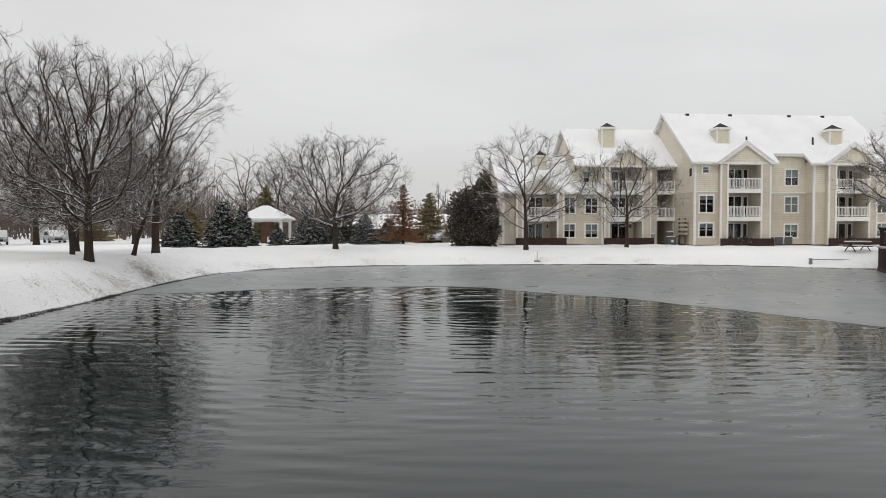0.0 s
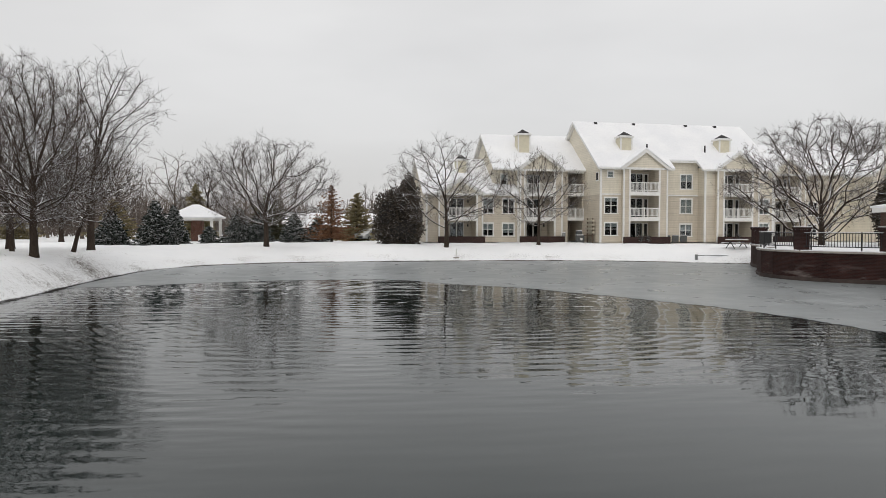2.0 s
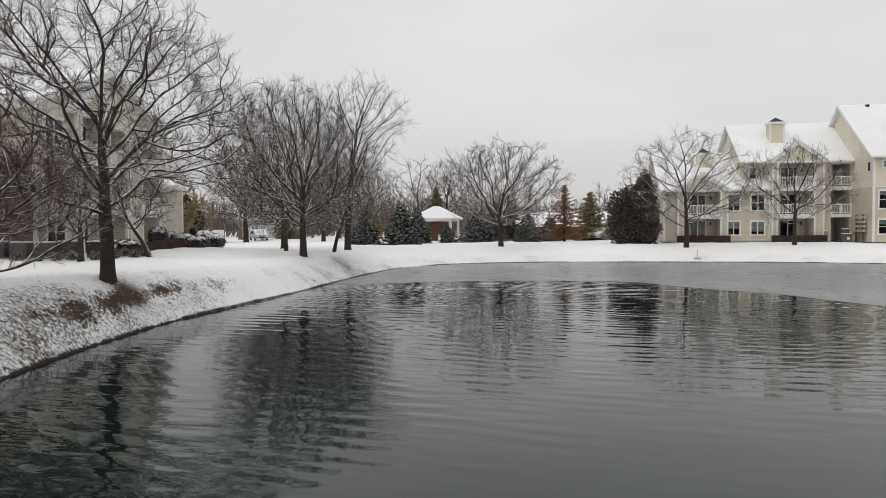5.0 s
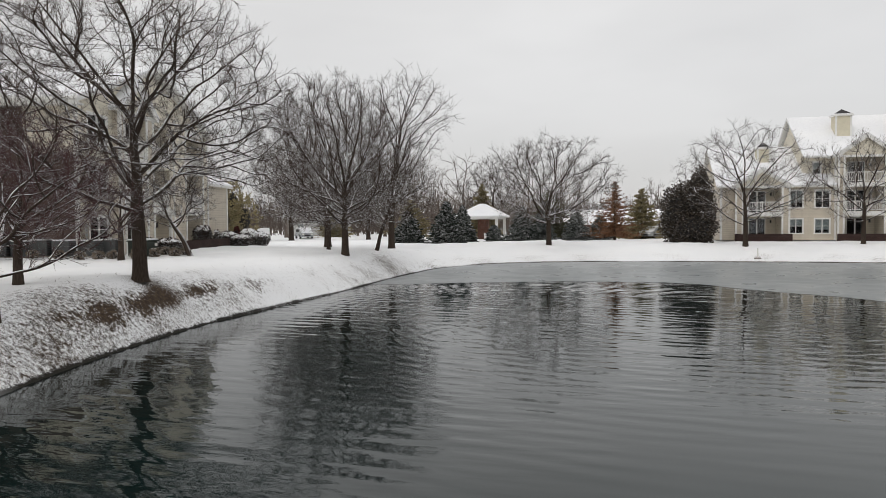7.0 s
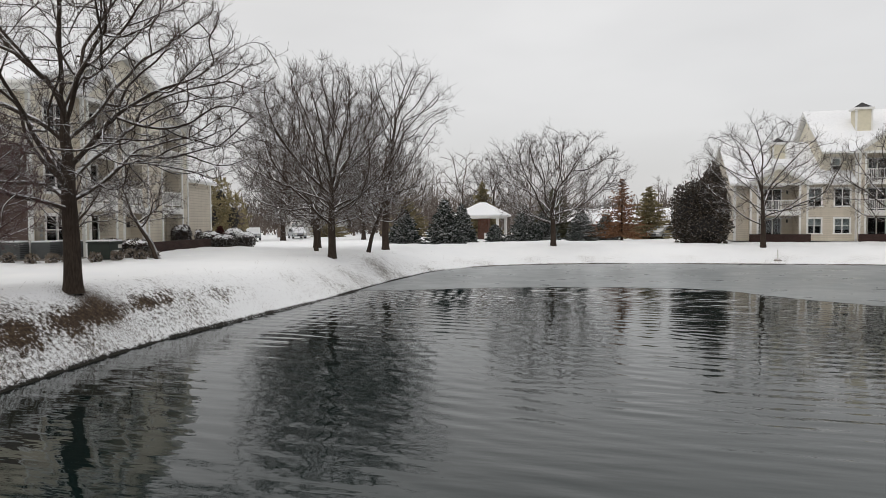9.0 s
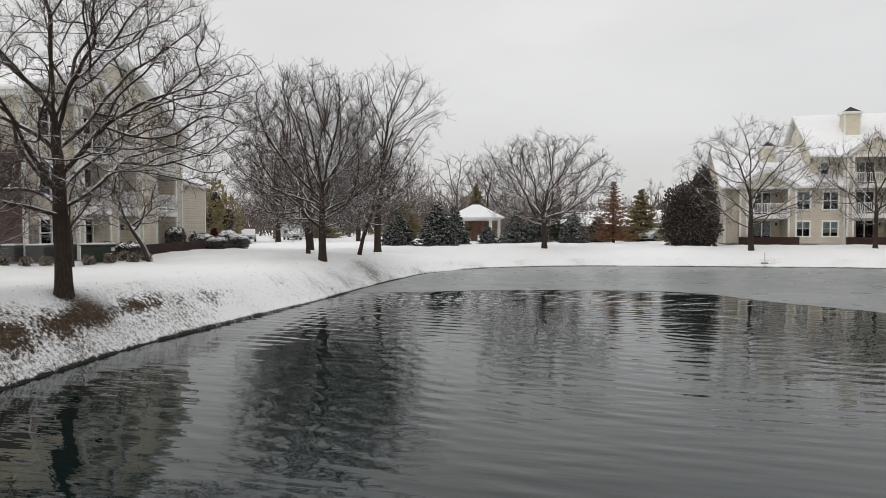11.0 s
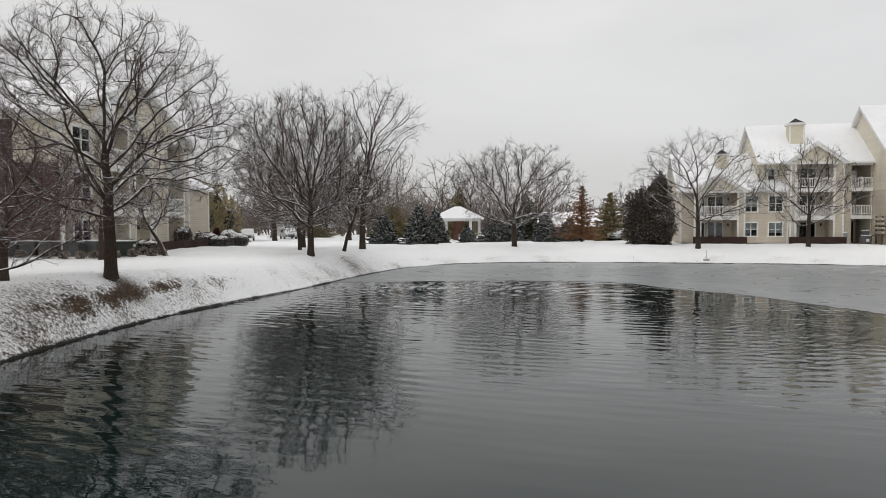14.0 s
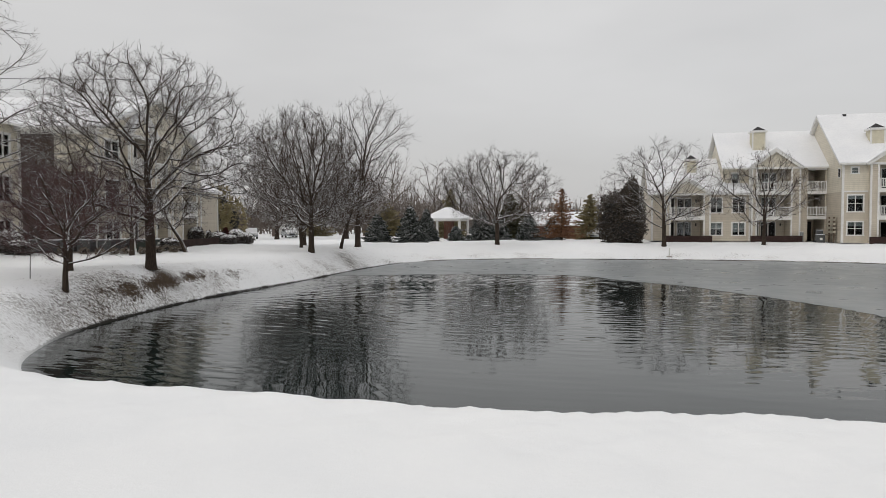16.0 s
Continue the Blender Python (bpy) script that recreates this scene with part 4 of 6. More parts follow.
leafy_mass("evergreen_shrub", 39.8, 44.6, [(0, 0, 2.6, 1.5, 1.5, 2.9)], 52, YEW, "dark evergreen shrub behind the porch", "shrub", 7000, 0.15, z=1.6)
leafy_mass("evergreen_shrub", 41.5, 45.4, [(0, 0, 2.7, 1.6, 1.5, 3.0)], 53, YEW, "dark evergreen shrub behind the porch", "shrub", 7000, 0.15, z=1.6)

# far trees beyond the lawn, the haze painted into their paler bark
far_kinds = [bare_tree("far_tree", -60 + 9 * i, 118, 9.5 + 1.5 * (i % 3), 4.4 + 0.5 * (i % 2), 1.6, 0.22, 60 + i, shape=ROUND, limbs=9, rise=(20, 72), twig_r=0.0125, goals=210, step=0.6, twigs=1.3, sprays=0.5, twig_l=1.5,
                       lift=0.2, mats=(TWIGHAZE, TWIGHAZE), label="distant bare tree, its bark paled for winter haze", group="distant tree line") for i in range(5)]
rng_far = random.Random(9)
FAR_SPOTS = [(-64, 82), (-58, 74), (-52, 88), (-48.6, 83), (-70, 96), (-45, 98), (-40, 106), (-35, 97), (-31, 108), (-27, 98), (-22, 104), (-17, 93), (-14, 106), (-9, 95), (-5, 112), (1, 108), (6, 116),
             (-78, 84), (-84, 70), (-74, 66), (-90, 90), (-33, 84), (-38, 92), (-62, 60), (-70, 48), (-56, 104), (-25, 88), (-12, 90), (12, 112), (18, 104), (62, 92), (70, 84), (54, 98)]
for i, (fx, fy) in enumerate(FAR_SPOTS):
    s = rng_far.uniform(0.8, 1.15) * (0.6 if -10 < fx < 25 else 1.0)
    tree = copy_thing(far_kinds[i % 5], pose(fx, fy, gz(fx, fy) - 0.05, 0, 0, rng_far.uniform(0, 360)))
    tree.scale = (s, s, s * rng_far.uniform(0.9, 1.1))
for fx, fy, hh, sd in ((-0.6, 86.0, 7.4, 71), (-26.5, 82.0, 8.4, 72)):
    bare_tree("bare_tree", fx, fy, hh, 1.6, 1.0, 0.12, sd, shape=UPRIGHT, limbs=8, rise=(55, 80), twig_r=0.0105, goals=260, step=0.34, twigs=1.6, sprays=1.4, twig_l=0.9, lift=0.4, mats=(TWIGHAZE, TWIGHAZE),
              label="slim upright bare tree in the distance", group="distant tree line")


def far_woods():
    """The brushy edge of the woods on the horizon: countless thin stems and twigs."""
    rng = np.random.default_rng(77)
    paths = []
    for _ in range(13000):
        a = radians(rng.uniform(-72, 48))
        r = rng.uniform(120, 165)
        x, y = r * math.sin(a), r * math.cos(a)
        h = rng.uniform(2.5, 7.5) * (0.75 + 0.25 * math.sin(a * 23) * math.cos(a * 9))
        d = np.array([rng.normal(0, 0.25), rng.normal(0, 0.25), 1.0])
        z0 = rng.uniform(0.8, 4.0)
        p0 = np.array([x, y, z0])
        p = np.stack([p0, p0 + d * h * 0.5 + rng.normal(0, 0.2, 3), p0 + d * h + rng.normal(0, 0.5, 3)])
        paths.append((p, np.array([0.09, 0.06, 0.03]) * rng.uniform(0.7, 1.5)))
    # haze on the horizon comes from the paler bark colour
    ob = joined("far_woods", [tubes(paths, 3)], TWIGHAZE, None)
    return tagged(ob, "grey-brown brush and woods along the horizon, paled for haze", "woods", kind="stuff")


far_woods()
spruce(-34.0, 92.0, 5.5, 3.4, 54, label="yellow-green pine behind the lawn trees", mat=OLIVE, gap=0.25, loose=0.4, group="", name="pine_tree", size=0.24, density=16)
spruce(-21.4, 84.0, 7.2, 2.3, 55, label="yellow-green pine behind the gazebo", mat=OLIVE, gap=0.25, loose=0.4, group="", name="pine_tree", size=0.24, density=16)
spruce(-1.6, 80.4, 6.0, 2.5, 56, label="olive-coloured pine in the distance", mat=OLIVE, gap=0.25, loose=0.4, group="", name="pine_tree", size=0.24, density=16)
leafy_mass("olive_evergreen", -45.0, 62.0, [(0, 0, 2.6, 2.6, 1.6, 2.8), (2.2, 1.0, 2.6, 1.7, 1.4, 2.8), (-1.6, 1.5, 4.0, 1.8, 1.4, 3.0), (1.0, 0.6, 4.6, 1.2, 1.2, 2.3)], 57, OLIVE, "loose yellow-green evergreens beyond the hedges", "shrub", 4200, 0.22, core=0.4)

spruce(-45.8, 91.0, 4.4, 3.0, 58, label="low yellow-green pine before the pale house", mat=OLIVE, gap=0.25, loose=0.4, group="", name="pine_tree", size=0.24, density=14)

# ---- buildings ----
def wall_panel(u0, u1, v, z0, z1, holes=(), thick=0.18):
    """A wall facing -v with real openings (u0, u1, z0, z1)."""
    us = sorted({u0, u1, *(h[0] for h in holes), *(h[1] for h in holes)})
    zs = sorted({z0, z1, *(h[2] for h in holes), *(h[3] for h in holes)})
    bm = bmesh.new()
    solid = {(i, j) for i in range(len(us) - 1) for j in range(len(zs) - 1)
             if not any(h[0] < (us[i] + us[i + 1]) / 2 < h[1] and h[2] < (zs[j] + zs[j + 1]) / 2 < h[3] for h in holes)}
    made = {}

    def corner(i, j, back):
        if (i, j, back) not in made:
            made[i, j, back] = bm.verts.new((us[i], v + (thick if back else 0), zs[j]))
        return made[i, j, back]

    for i, j in solid:
        loop = [(i, j), (i + 1, j), (i + 1, j + 1), (i, j + 1)]
        bm.faces.new([corner(*p, False) for p in loop])
        bm.faces.new([corner(*p, True) for p in reversed(loop)])
        for (p, q), beside in zip(zip(loop, loop[1:] + loop[:1]), ((i, j - 1), (i + 1, j), (i, j + 1), (i - 1, j))):
            if beside not in solid:
                bm.faces.new([corner(*q, False), corner(*p, False), corner(*p, True), corner(*q, True)])
    return bm


def window(parent, u0, u1, z0, z1, v, blind=0.5, columns=2, rows=2):
    """A double-hung window set in an opening: white frame, sill, panes, and a blind drawn part way."""
    fw = 0.07
    bm = boxes((u0 - 0.06, u0 + fw, v - 0.05, v + 0.08, z0, z1), (u1 - fw, u1 + 0.06, v - 0.05, v + 0.08, z0, z1),
               (u0 - 0.06, u1 + 0.06, v - 0.053, v + 0.08, z1 - fw, z1 + 0.08), (u0 - 0.1, u1 + 0.1, v - 0.09, v + 0.08, z0 - 0.07, z0 + 0.05))
    for i in range(1, columns):
        c = u0 + (u1 - u0) * i / columns
        box(bm, c - 0.035, c + 0.035, v - 0.03, v + 0.07, z0 + 0.05, z1 - fw)
    w = part("window", bm, WHITE, parent)
    zm = (z0 + z1) / 2
    for i in range(columns if rows > 1 else 0):
        a, b = u0 + (u1 - u0) * i / columns, u0 + (u1 - u0) * (i + 1) / columns
        part("meeting_rail", boxes((a + 0.036, b - 0.036, v - 0.012, v + 0.05, zm - 0.025, zm + 0.025)), WHITE, w)
    for i in range(columns):
        a, b = u0 + (u1 - u0) * i / columns, u0 + (u1 - u0) * (i + 1) / columns
        p = part("pane", boxes((a + 0.03, b - 0.03, v + 0.03, v + 0.036, z0 + 0.04, z1 - 0.06)), GLASS, w)
        p.visible_shadow = False
    if blind > 0:
        part("blind", boxes((u0 + 0.04, u1 - 0.04, v + 0.1, v + 0.11, z1 - (z1 - z0) * blind, z1 - 0.03)), BLIND, w)
    # near-black sheet behind the panes paints the shade of an unlit room
    part("room_shade_sheet", boxes((u0 - 0.02, u1 + 0.02, v + 0.35, v + 0.36, z0 - 0.1, z1 + 0.1)), DARK, w)
    return w


def railing(parent, u0, u1, v, z0, h=0.98):
    """A white balcony railing: rails, posts and balusters."""
    bm = boxes((u0, u1, v, v + 0.07, z0 + h - 0.09, z0 + h), (u0, u1, v + 0.01, v + 0.06, z0 + 0.10, z0 + 0.17))
    um = (u0 + u1) / 2
    for c in (u0 + 0.05, um, u1 - 0.05):
        box(bm, c - 0.055, c + 0.055, v - 0.01, v + 0.08, z0, z0 + h + 0.04)
    r = part("railing", bm, WHITE, parent)
    bm = bmesh.new()
    n = int((u1 - u0) / 0.145)
    for i in range(n):
        c = u0 + (u1 - u0) * (i + 0.5) / n
        if abs(c - um) > 0.08:
            box(bm, c - 0.022, c + 0.022, v + 0.015, v + 0.055, z0 + 0.17, z0 + h - 0.09)
    tagged(part("railing_infill", bm, WHITE, r), kind="stuff")
    return r


def loggia(parent, u0, u1, v, depth, zf, zt, rail=True, wall=None, door_left=True):
    """A recessed balcony or patio: floor, side and back walls, sliding door and window at the back, railing in front."""
    wall = wall or TAUPE
    vb = v + depth
    ud0, ud1 = (u0 + 0.9, u0 + 2.5) if door_left else (u1 - 2.5, u1 - 0.9)
    holes = [(ud0, ud1, zf + 0.02, zf + 2.08)]
    pane = None
    if u1 - u0 > 3.0:
        pane = (u1 - 0.62, u1 - 0.16) if door_left else (u0 + 0.16, u0 + 0.62)
        holes.append((*pane, zf + 0.02, zf + 2.05))
    bm = wall_panel(u0 - 0.05, u1 + 0.05, vb, zf, zt, holes, 0.12)
    b = part("balcony", bm, wall, parent, "recessed balcony with siding walls")
    part("side_wall", boxes((u0 - 0.12, u0, v + 0.205, vb - 0.003, zf, zt)), wall, b)
    part("side_wall", boxes((u1, u1 + 0.12, v + 0.205, vb - 0.003, zf, zt)), wall, b)
    part("balcony_floor", boxes((u0 - 0.05, u1 + 0.05, v - 0.02, vb, zf - 0.2, zf)), WHITE, b)
    part("balcony_ceiling", boxes((u0 - 0.05, u1 + 0.05, v + 0.2, vb, zt, zt + 0.08)), WHITE, b)
    bm = boxes((ud0, ud0 + 0.08, vb - 0.04, vb + 0.06, zf + 0.02, zf + 2.08), (ud1 - 0.08, ud1, vb - 0.04, vb + 0.06, zf + 0.02, zf + 2.08),
               ((ud0 + ud1) / 2 - 0.05, (ud0 + ud1) / 2 + 0.05, vb - 0.03, vb + 0.05, zf + 0.02, zf + 2.02), (ud0 + 0.08, ud1 - 0.08, vb - 0.04, vb + 0.06, zf + 2.0, zf + 2.08))
    d = part("sliding_door", bm, WHITE, b)
    p = part("glass_panel", boxes((ud0 + 0.08, ud1 - 0.08, vb + 0.01, vb + 0.02, zf + 0.03, zf + 2.0)), GLASS, d)
    p.visible_shadow = False
    # shade of the room behind the door, painted as a near-black sheet
    part("room_shade_sheet", boxes((ud0 - 0.1, ud1 + 0.1, vb + 0.5, vb + 0.51, zf, zf + 2.2)), DARK, d)
    if pane:
        bm = boxes((pane[0] - 0.05, pane[0] + 0.05, vb - 0.04, vb, zf + 0.02, zf + 2.05), (pane[1] - 0.05, pane[1] + 0.05, vb - 0.04, vb, zf + 0.02, zf + 2.05), (pane[0] + 0.05, pane[1] - 0.05, vb - 0.04, vb, zf + 1.97, zf + 2.05))
        d = part("storage_door", bm, WHITE, b)
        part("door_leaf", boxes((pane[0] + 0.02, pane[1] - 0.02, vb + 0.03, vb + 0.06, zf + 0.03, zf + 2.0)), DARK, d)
    bm = bmesh.new()
    ul = u0 + 0.45 if door_left else u1 - 0.45
    box(bm, ul - 0.07, ul + 0.07, vb - 0.1, vb, zf + 1.6, zf + 1.9)
    part("wall_lamp", bm, IRON, b)
    if rail:
        railing(b, u0, u1, v + 0.02, zf)
    return b


def gable_roof(parent, u0, u1, v0, v1, z_eave, z_ridge, over=0.4, thick=0.2, name="roof"):
    """A snow-covered roof with its ridge along u; v0, v1 are the walls beneath the eaves."""
    vm = (v0 + v1) / 2
    a, b = v0 - over, v1 + over
    slope = (z_ridge - z_eave) / (vm - a)
    bm = prism_x(bmesh.new(), [(a, z_eave), (vm, z_ridge), (b, z_eave), (b, z_eave - 0.05), (vm, z_ridge - 0.05 - thick), (a, z_eave - 0.05)], u0 - over, u1 + over)
    r = part(name, bm, WHITE, parent, "white fascia under a snow-covered roof")
    bm = prism_x(bmesh.new(), [(a - 0.04, z_eave + 0.012), (a - 0.02, z_eave + 0.10), (vm, z_ridge + 0.13), (b + 0.02, z_eave + 0.10), (b + 0.04, z_eave + 0.012), (vm, z_ridge + 0.012)], u0 - over - 0.03, u1 + over + 0.03)
    part("snow_cover", bm, SNOW, r, "smooth layer of fresh snow")
    # gutter along the front eave
    part("gutter", boxes((u0 - over, u1 + over, a - 0.12, a - 0.045, z_eave - 0.12, z_eave + 0.005)), WHITE, r)
    return r


def front_gable(parent, u0, u1, v, z0, z_apex, back, wall=None):
    """A small gable over a bay, its ridge running back into the main roof."""
    wall = wall or CREAM
    um = (u0 + u1) / 2
    k = (z_apex - z0) / (um - u0)
    part("gable_wall", prism(bmesh.new(), [(u0 + 0.28, z0), (u1 - 0.28, z0), (um, z_apex - 0.22)], v, v + 0.15), wall, parent)
    f0, f1 = v - 0.3, back
    bm = prism(bmesh.new(), [(u0, z0 - 0.05), (um, z_apex), (u1, z0 - 0.05), (u1, z0 - 0.17), (um, z_apex - 0.16), (u0, z0 - 0.17)], f0, f1)
    r = part("gable_roof", bm, WHITE, parent)
    bm = prism(bmesh.new(), [(u0 - 0.05, z0 - 0.03), (u0 - 0.03, z0 + 0.06), (um, z_apex + 0.14), (u1 + 0.03, z0 + 0.06), (u1 + 0.05, z0 - 0.03), (um, z_apex + 0.012)], f0 - 0.02, f1)
    part("snow_cover", bm, SNOW, r)
    part("rake_board", prism(bmesh.new(), [(u0 + 0.02, z0 - 0.17), (um, z_apex - 0.165), (u1 - 0.02, z0 - 0.17), (u1 - 0.28, z0 - 0.17), (um, z_apex - 0.38), (u0 + 0.28, z0 - 0.17)], f0 + 0.004, f0 + 0.06), WHITE, r)
    part("beam", boxes((u0 + 0.12, u1 - 0.12, v - 0.07, v + 0.1, z0 - 0.16, z0 + 0.05)), WHITE, parent)


def chimney(parent, u0, u1, v0, v1, z0, z1):
    c = part("chimney", boxes((u0, u1, v0, v1, z0, z1)), CREAMTRIM, parent, "cream boxed chimney with a dark cap")
    part("corner_trim", boxes((u0 - 0.03, u0 + 0.12, v0 - 0.03, v0 + 0.1, z0, z1 - 0.13)), WHITE, c)
    part("corner_trim", boxes((u1 - 0.12, u1 + 0.03, v0 - 0.03, v0 + 0.1, z0, z1 - 0.13)), WHITE, c)
    part("collar", boxes((u0 - 0.14, u1 + 0.14, v0 - 0.14, v1 + 0.14, z1 - 0.12, z1 + 0.06)), WHITE, c)
    um, vm = (u0 + u1) / 2, (v0 + v1) / 2
    bm = bmesh.new()
    w = (u1 - u0) * 0.5
    a = [bm.verts.new((um + sx * w, vm + sy * w, z1 + 0.1)) for sx, sy in ((-1, -1), (1, -1), (1, 1), (-1, 1))]
    t = bm.verts.new((um, vm, z1 + 0.62))
    bm.faces.new(a)
    for i in range(4):
        bm.faces.new((a[i], a[(i + 1) % 4], t))
    part("cap", bm, SHINGLE, c, "dark metal cap")
    part("snow_on_collar", boxes((u0 - 0.12, u1 + 0.12, v0 - 0.12, v1 + 0.12, z1 + 0.062, z1 + 0.10)), SNOW, c)


def trim_post(parent, u0, u1, v, z0, z1, d=0.06):
    return part("corner_board", boxes((u0, u1, v - d, v + 0.1, z0, z1)), WHITE, parent)


G0, F2, F3, EAVE = 0.0, 2.72, 5.42, 7.9        # floors and eave above the building's ground


def three_storey_bay(parent, p0, o0, o1, p1, v, roof_back, storeys=3, apex=9.9, brick=True, door_left=True, depth=2.15):
    """Pilasters, three recessed balconies one above another, and a gable on top."""
    top = EAVE if storeys == 3 else F3 - 0.25
    floors = [(G0 + 0.05, 2.28), (F2, F3 - 0.32), (F3, EAVE)][:storeys]
    holes = [(o0, o1, zf, zt) for zf, zt in floors]
    part("bay_wall", wall_panel(p0, p1, v, G0, top, holes, 0.2), TAUPE, parent)
    part("bay_side", boxes((p0, p0 + 0.12, v + 0.2, v + 0.62, G0, top)), TAUPE, parent)
    part("bay_side", boxes((p1 - 0.12, p1, v + 0.2, v + 0.62, G0, top)), TAUPE, parent)
    for a, b in ((p0 - 0.03, p0 + 0.13), (o0 - 0.17, o0 - 0.01), (o1 + 0.01, o1 + 0.17), (p1 - 0.13, p1 + 0.03)):
        trim_post(parent, a, b, v, G0, top - 0.14)
    for k, (zf, zt) in enumerate(floors):
        loggia(parent, o0, o1, v, depth, zf, zt, rail=k > 0, door_left=door_left)
        if k > 0:
            part("floor_band", boxes((o0 - 0.004, o1 + 0.004, v - 0.075, v + 0.15, zf - 0.42, zf - 0.02)), WHITE, parent)
    if brick:
        part("patio_wall", boxes((p0 - 0.12, p1 + 0.12, v - 0.55, v - 0.3, G0 - 0.1, 0.62)), BRICKLOW, parent, "low dark brick patio wall")
    front_gable(parent, p0 - 0.4, p1 + 0.25, v, top, apex if storeys == 3 else top + 1.7, roof_back)


def long_wing(parent):
    """The tall middle block: two gabled bays with a recess between."""
    L = 20.5
    wins = [(0.5, 2.0, 3.1, 4.78), (0.5, 2.0, 0.76, 2.12), (0.8, 1.5, 6.9, 7.55)]
    part("wall", wall_panel(0, 2.4, 0, 0, F3 - 0.3, wins[:2]), TAUPE, parent)
    part("wall", wall_panel(0, 2.4, 0, F3 - 0.3, EAVE, wins[2:]), CREAM, parent)
    for w, bl in zip(wins, (0.25, 0.35, 0.9)):
        window(parent, *w, 0.03, bl, columns=2 if w[1] - w[0] > 1 else 1)
    three_storey_bay(parent, 2.4, 3.2, 6.43, 7.45, -0.5, 4.0)
    part("wall", wall_panel(7.45, 7.6, 0, 0, EAVE), CREAM, parent)
    rec = [(9.95, 11.4, 0.65, 2.0), (9.95, 11.4, 3.15, 4.75), (9.95, 11.4, 5.85, 7.45)]
    part("wall", wall_panel(7.6, 12.1, 1.3, 0, F3 - 0.3, rec[:2]), TAUPE, parent)
    part("wall", wall_panel(7.6, 12.1, 1.3, F3 - 0.3, 8.75, rec[2:]), CREAM, parent)
    for w, bl in zip(rec, (0.6, 1.0, 0.45)):
        window(parent, *w, 1.33, bl)
    part("wall", boxes((7.42, 7.6, 0.18, 1.3, 0, 8.15)), TAUPE, parent)
    part("wall", boxes((12.1, 12.28, 0.18, 1.3, 0, F3 - 0.3)), TAUPE, parent)
    part("wall", boxes((12.1, 12.28, 0.18, 1.3, F3 - 0.3, 8.15)), CREAM, parent)
    part("floor_band", boxes((7.6, 12.1, 1.22, 1.3, F3 - 0.36, F3 - 0.22)), WHITE, parent)
    part("floor_band", boxes((0.2, 2.35, -0.05, 0.1, F3 - 0.36, F3 - 0.22)), WHITE, parent)
    part("wall", wall_panel(12.1, 13.35, 0, 0, F3 - 0.3), TAUPE, parent)
    part("wall", wall_panel(12.1, 13.35, 0, F3 - 0.3, EAVE), CREAM, parent)
    three_storey_bay(parent, 13.35, 14.2, 17.5, 18.4, -0.5, 4.0)
    wins = [(18.6, 20.0, 3.1, 4.78), (18.6, 20.0, 0.76, 2.12), (19.0, 19.7, 6.9, 7.55)]
    part("wall", wall_panel(18.4, L, 0, 0, F3 - 0.3, wins[:2]), TAUPE, parent)
    part("wall", wall_panel(18.4, L, 0, F3 - 0.3, EAVE, wins[2:]), CREAM, parent)
    for w, bl in zip(wins, (0.4, 0.6, 0.9)):
        window(parent, *w, 0.03, bl, columns=2 if w[1] - w[0] > 1 else 1)
    for u in (0.0, L - 0.16, 12.1):
        trim_post(parent, u - 0.02, u + 0.18, 0, 0, EAVE)
    # gable ends
    for u0, u1 in ((0, 0.18), (L - 0.18, L)):
        part("end_wall", boxes((u0, u1, 0.18, 14, 0, F3 - 0.3)), TAUPE, parent)
        part("end_wall", prism_x(bmesh.new(), [(0.18, F3 - 0.3), (14, F3 - 0.3), (14, EAVE), (7, 13.35), (0.18, EAVE + 0.1)], u0, u1), CREAM, parent)
    part("side_window", boxes((-0.06, 0.0, 0.35, 1.0, 6.55, 7.5)), WHITE, parent)
    part("side_window_glass", boxes((-0.07, -0.062, 0.43, 0.92, 6.63, 7.42)), DARK, parent)
    part("back_wall", boxes((0, L, 14, 14.2, 0, EAVE)), TAUPE, parent)
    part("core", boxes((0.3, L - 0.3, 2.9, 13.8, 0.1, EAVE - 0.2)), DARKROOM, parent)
    roof_with_recess(parent)
    for a in (3.4, 15.3):
        chimney(parent, a - 0.1, a + 1.25, 2.2, 3.5, 9.4, 11.55)
    for a, b in ((2.3, 6.9), (7.0, 6.9), (13.6, 6.9), (17.4, 6.9), (6.4, 2.2), (13.4, 2.2)):
        if b > 5:
            part("roof_vent", boxes((a - 0.16, a + 0.16, b - 0.3, b + 0.05, EAVE + 5.2, EAVE + 5.82)), SHINGLE, parent)
        else:
            zz = EAVE + (b + 0.4) * 5.75 / 7.4
            part("vent_pipe", cyl(bmesh.new(), (a, b, zz - 0.1), (a, b, zz + 0.85), 0.09), SHINGLE, parent)


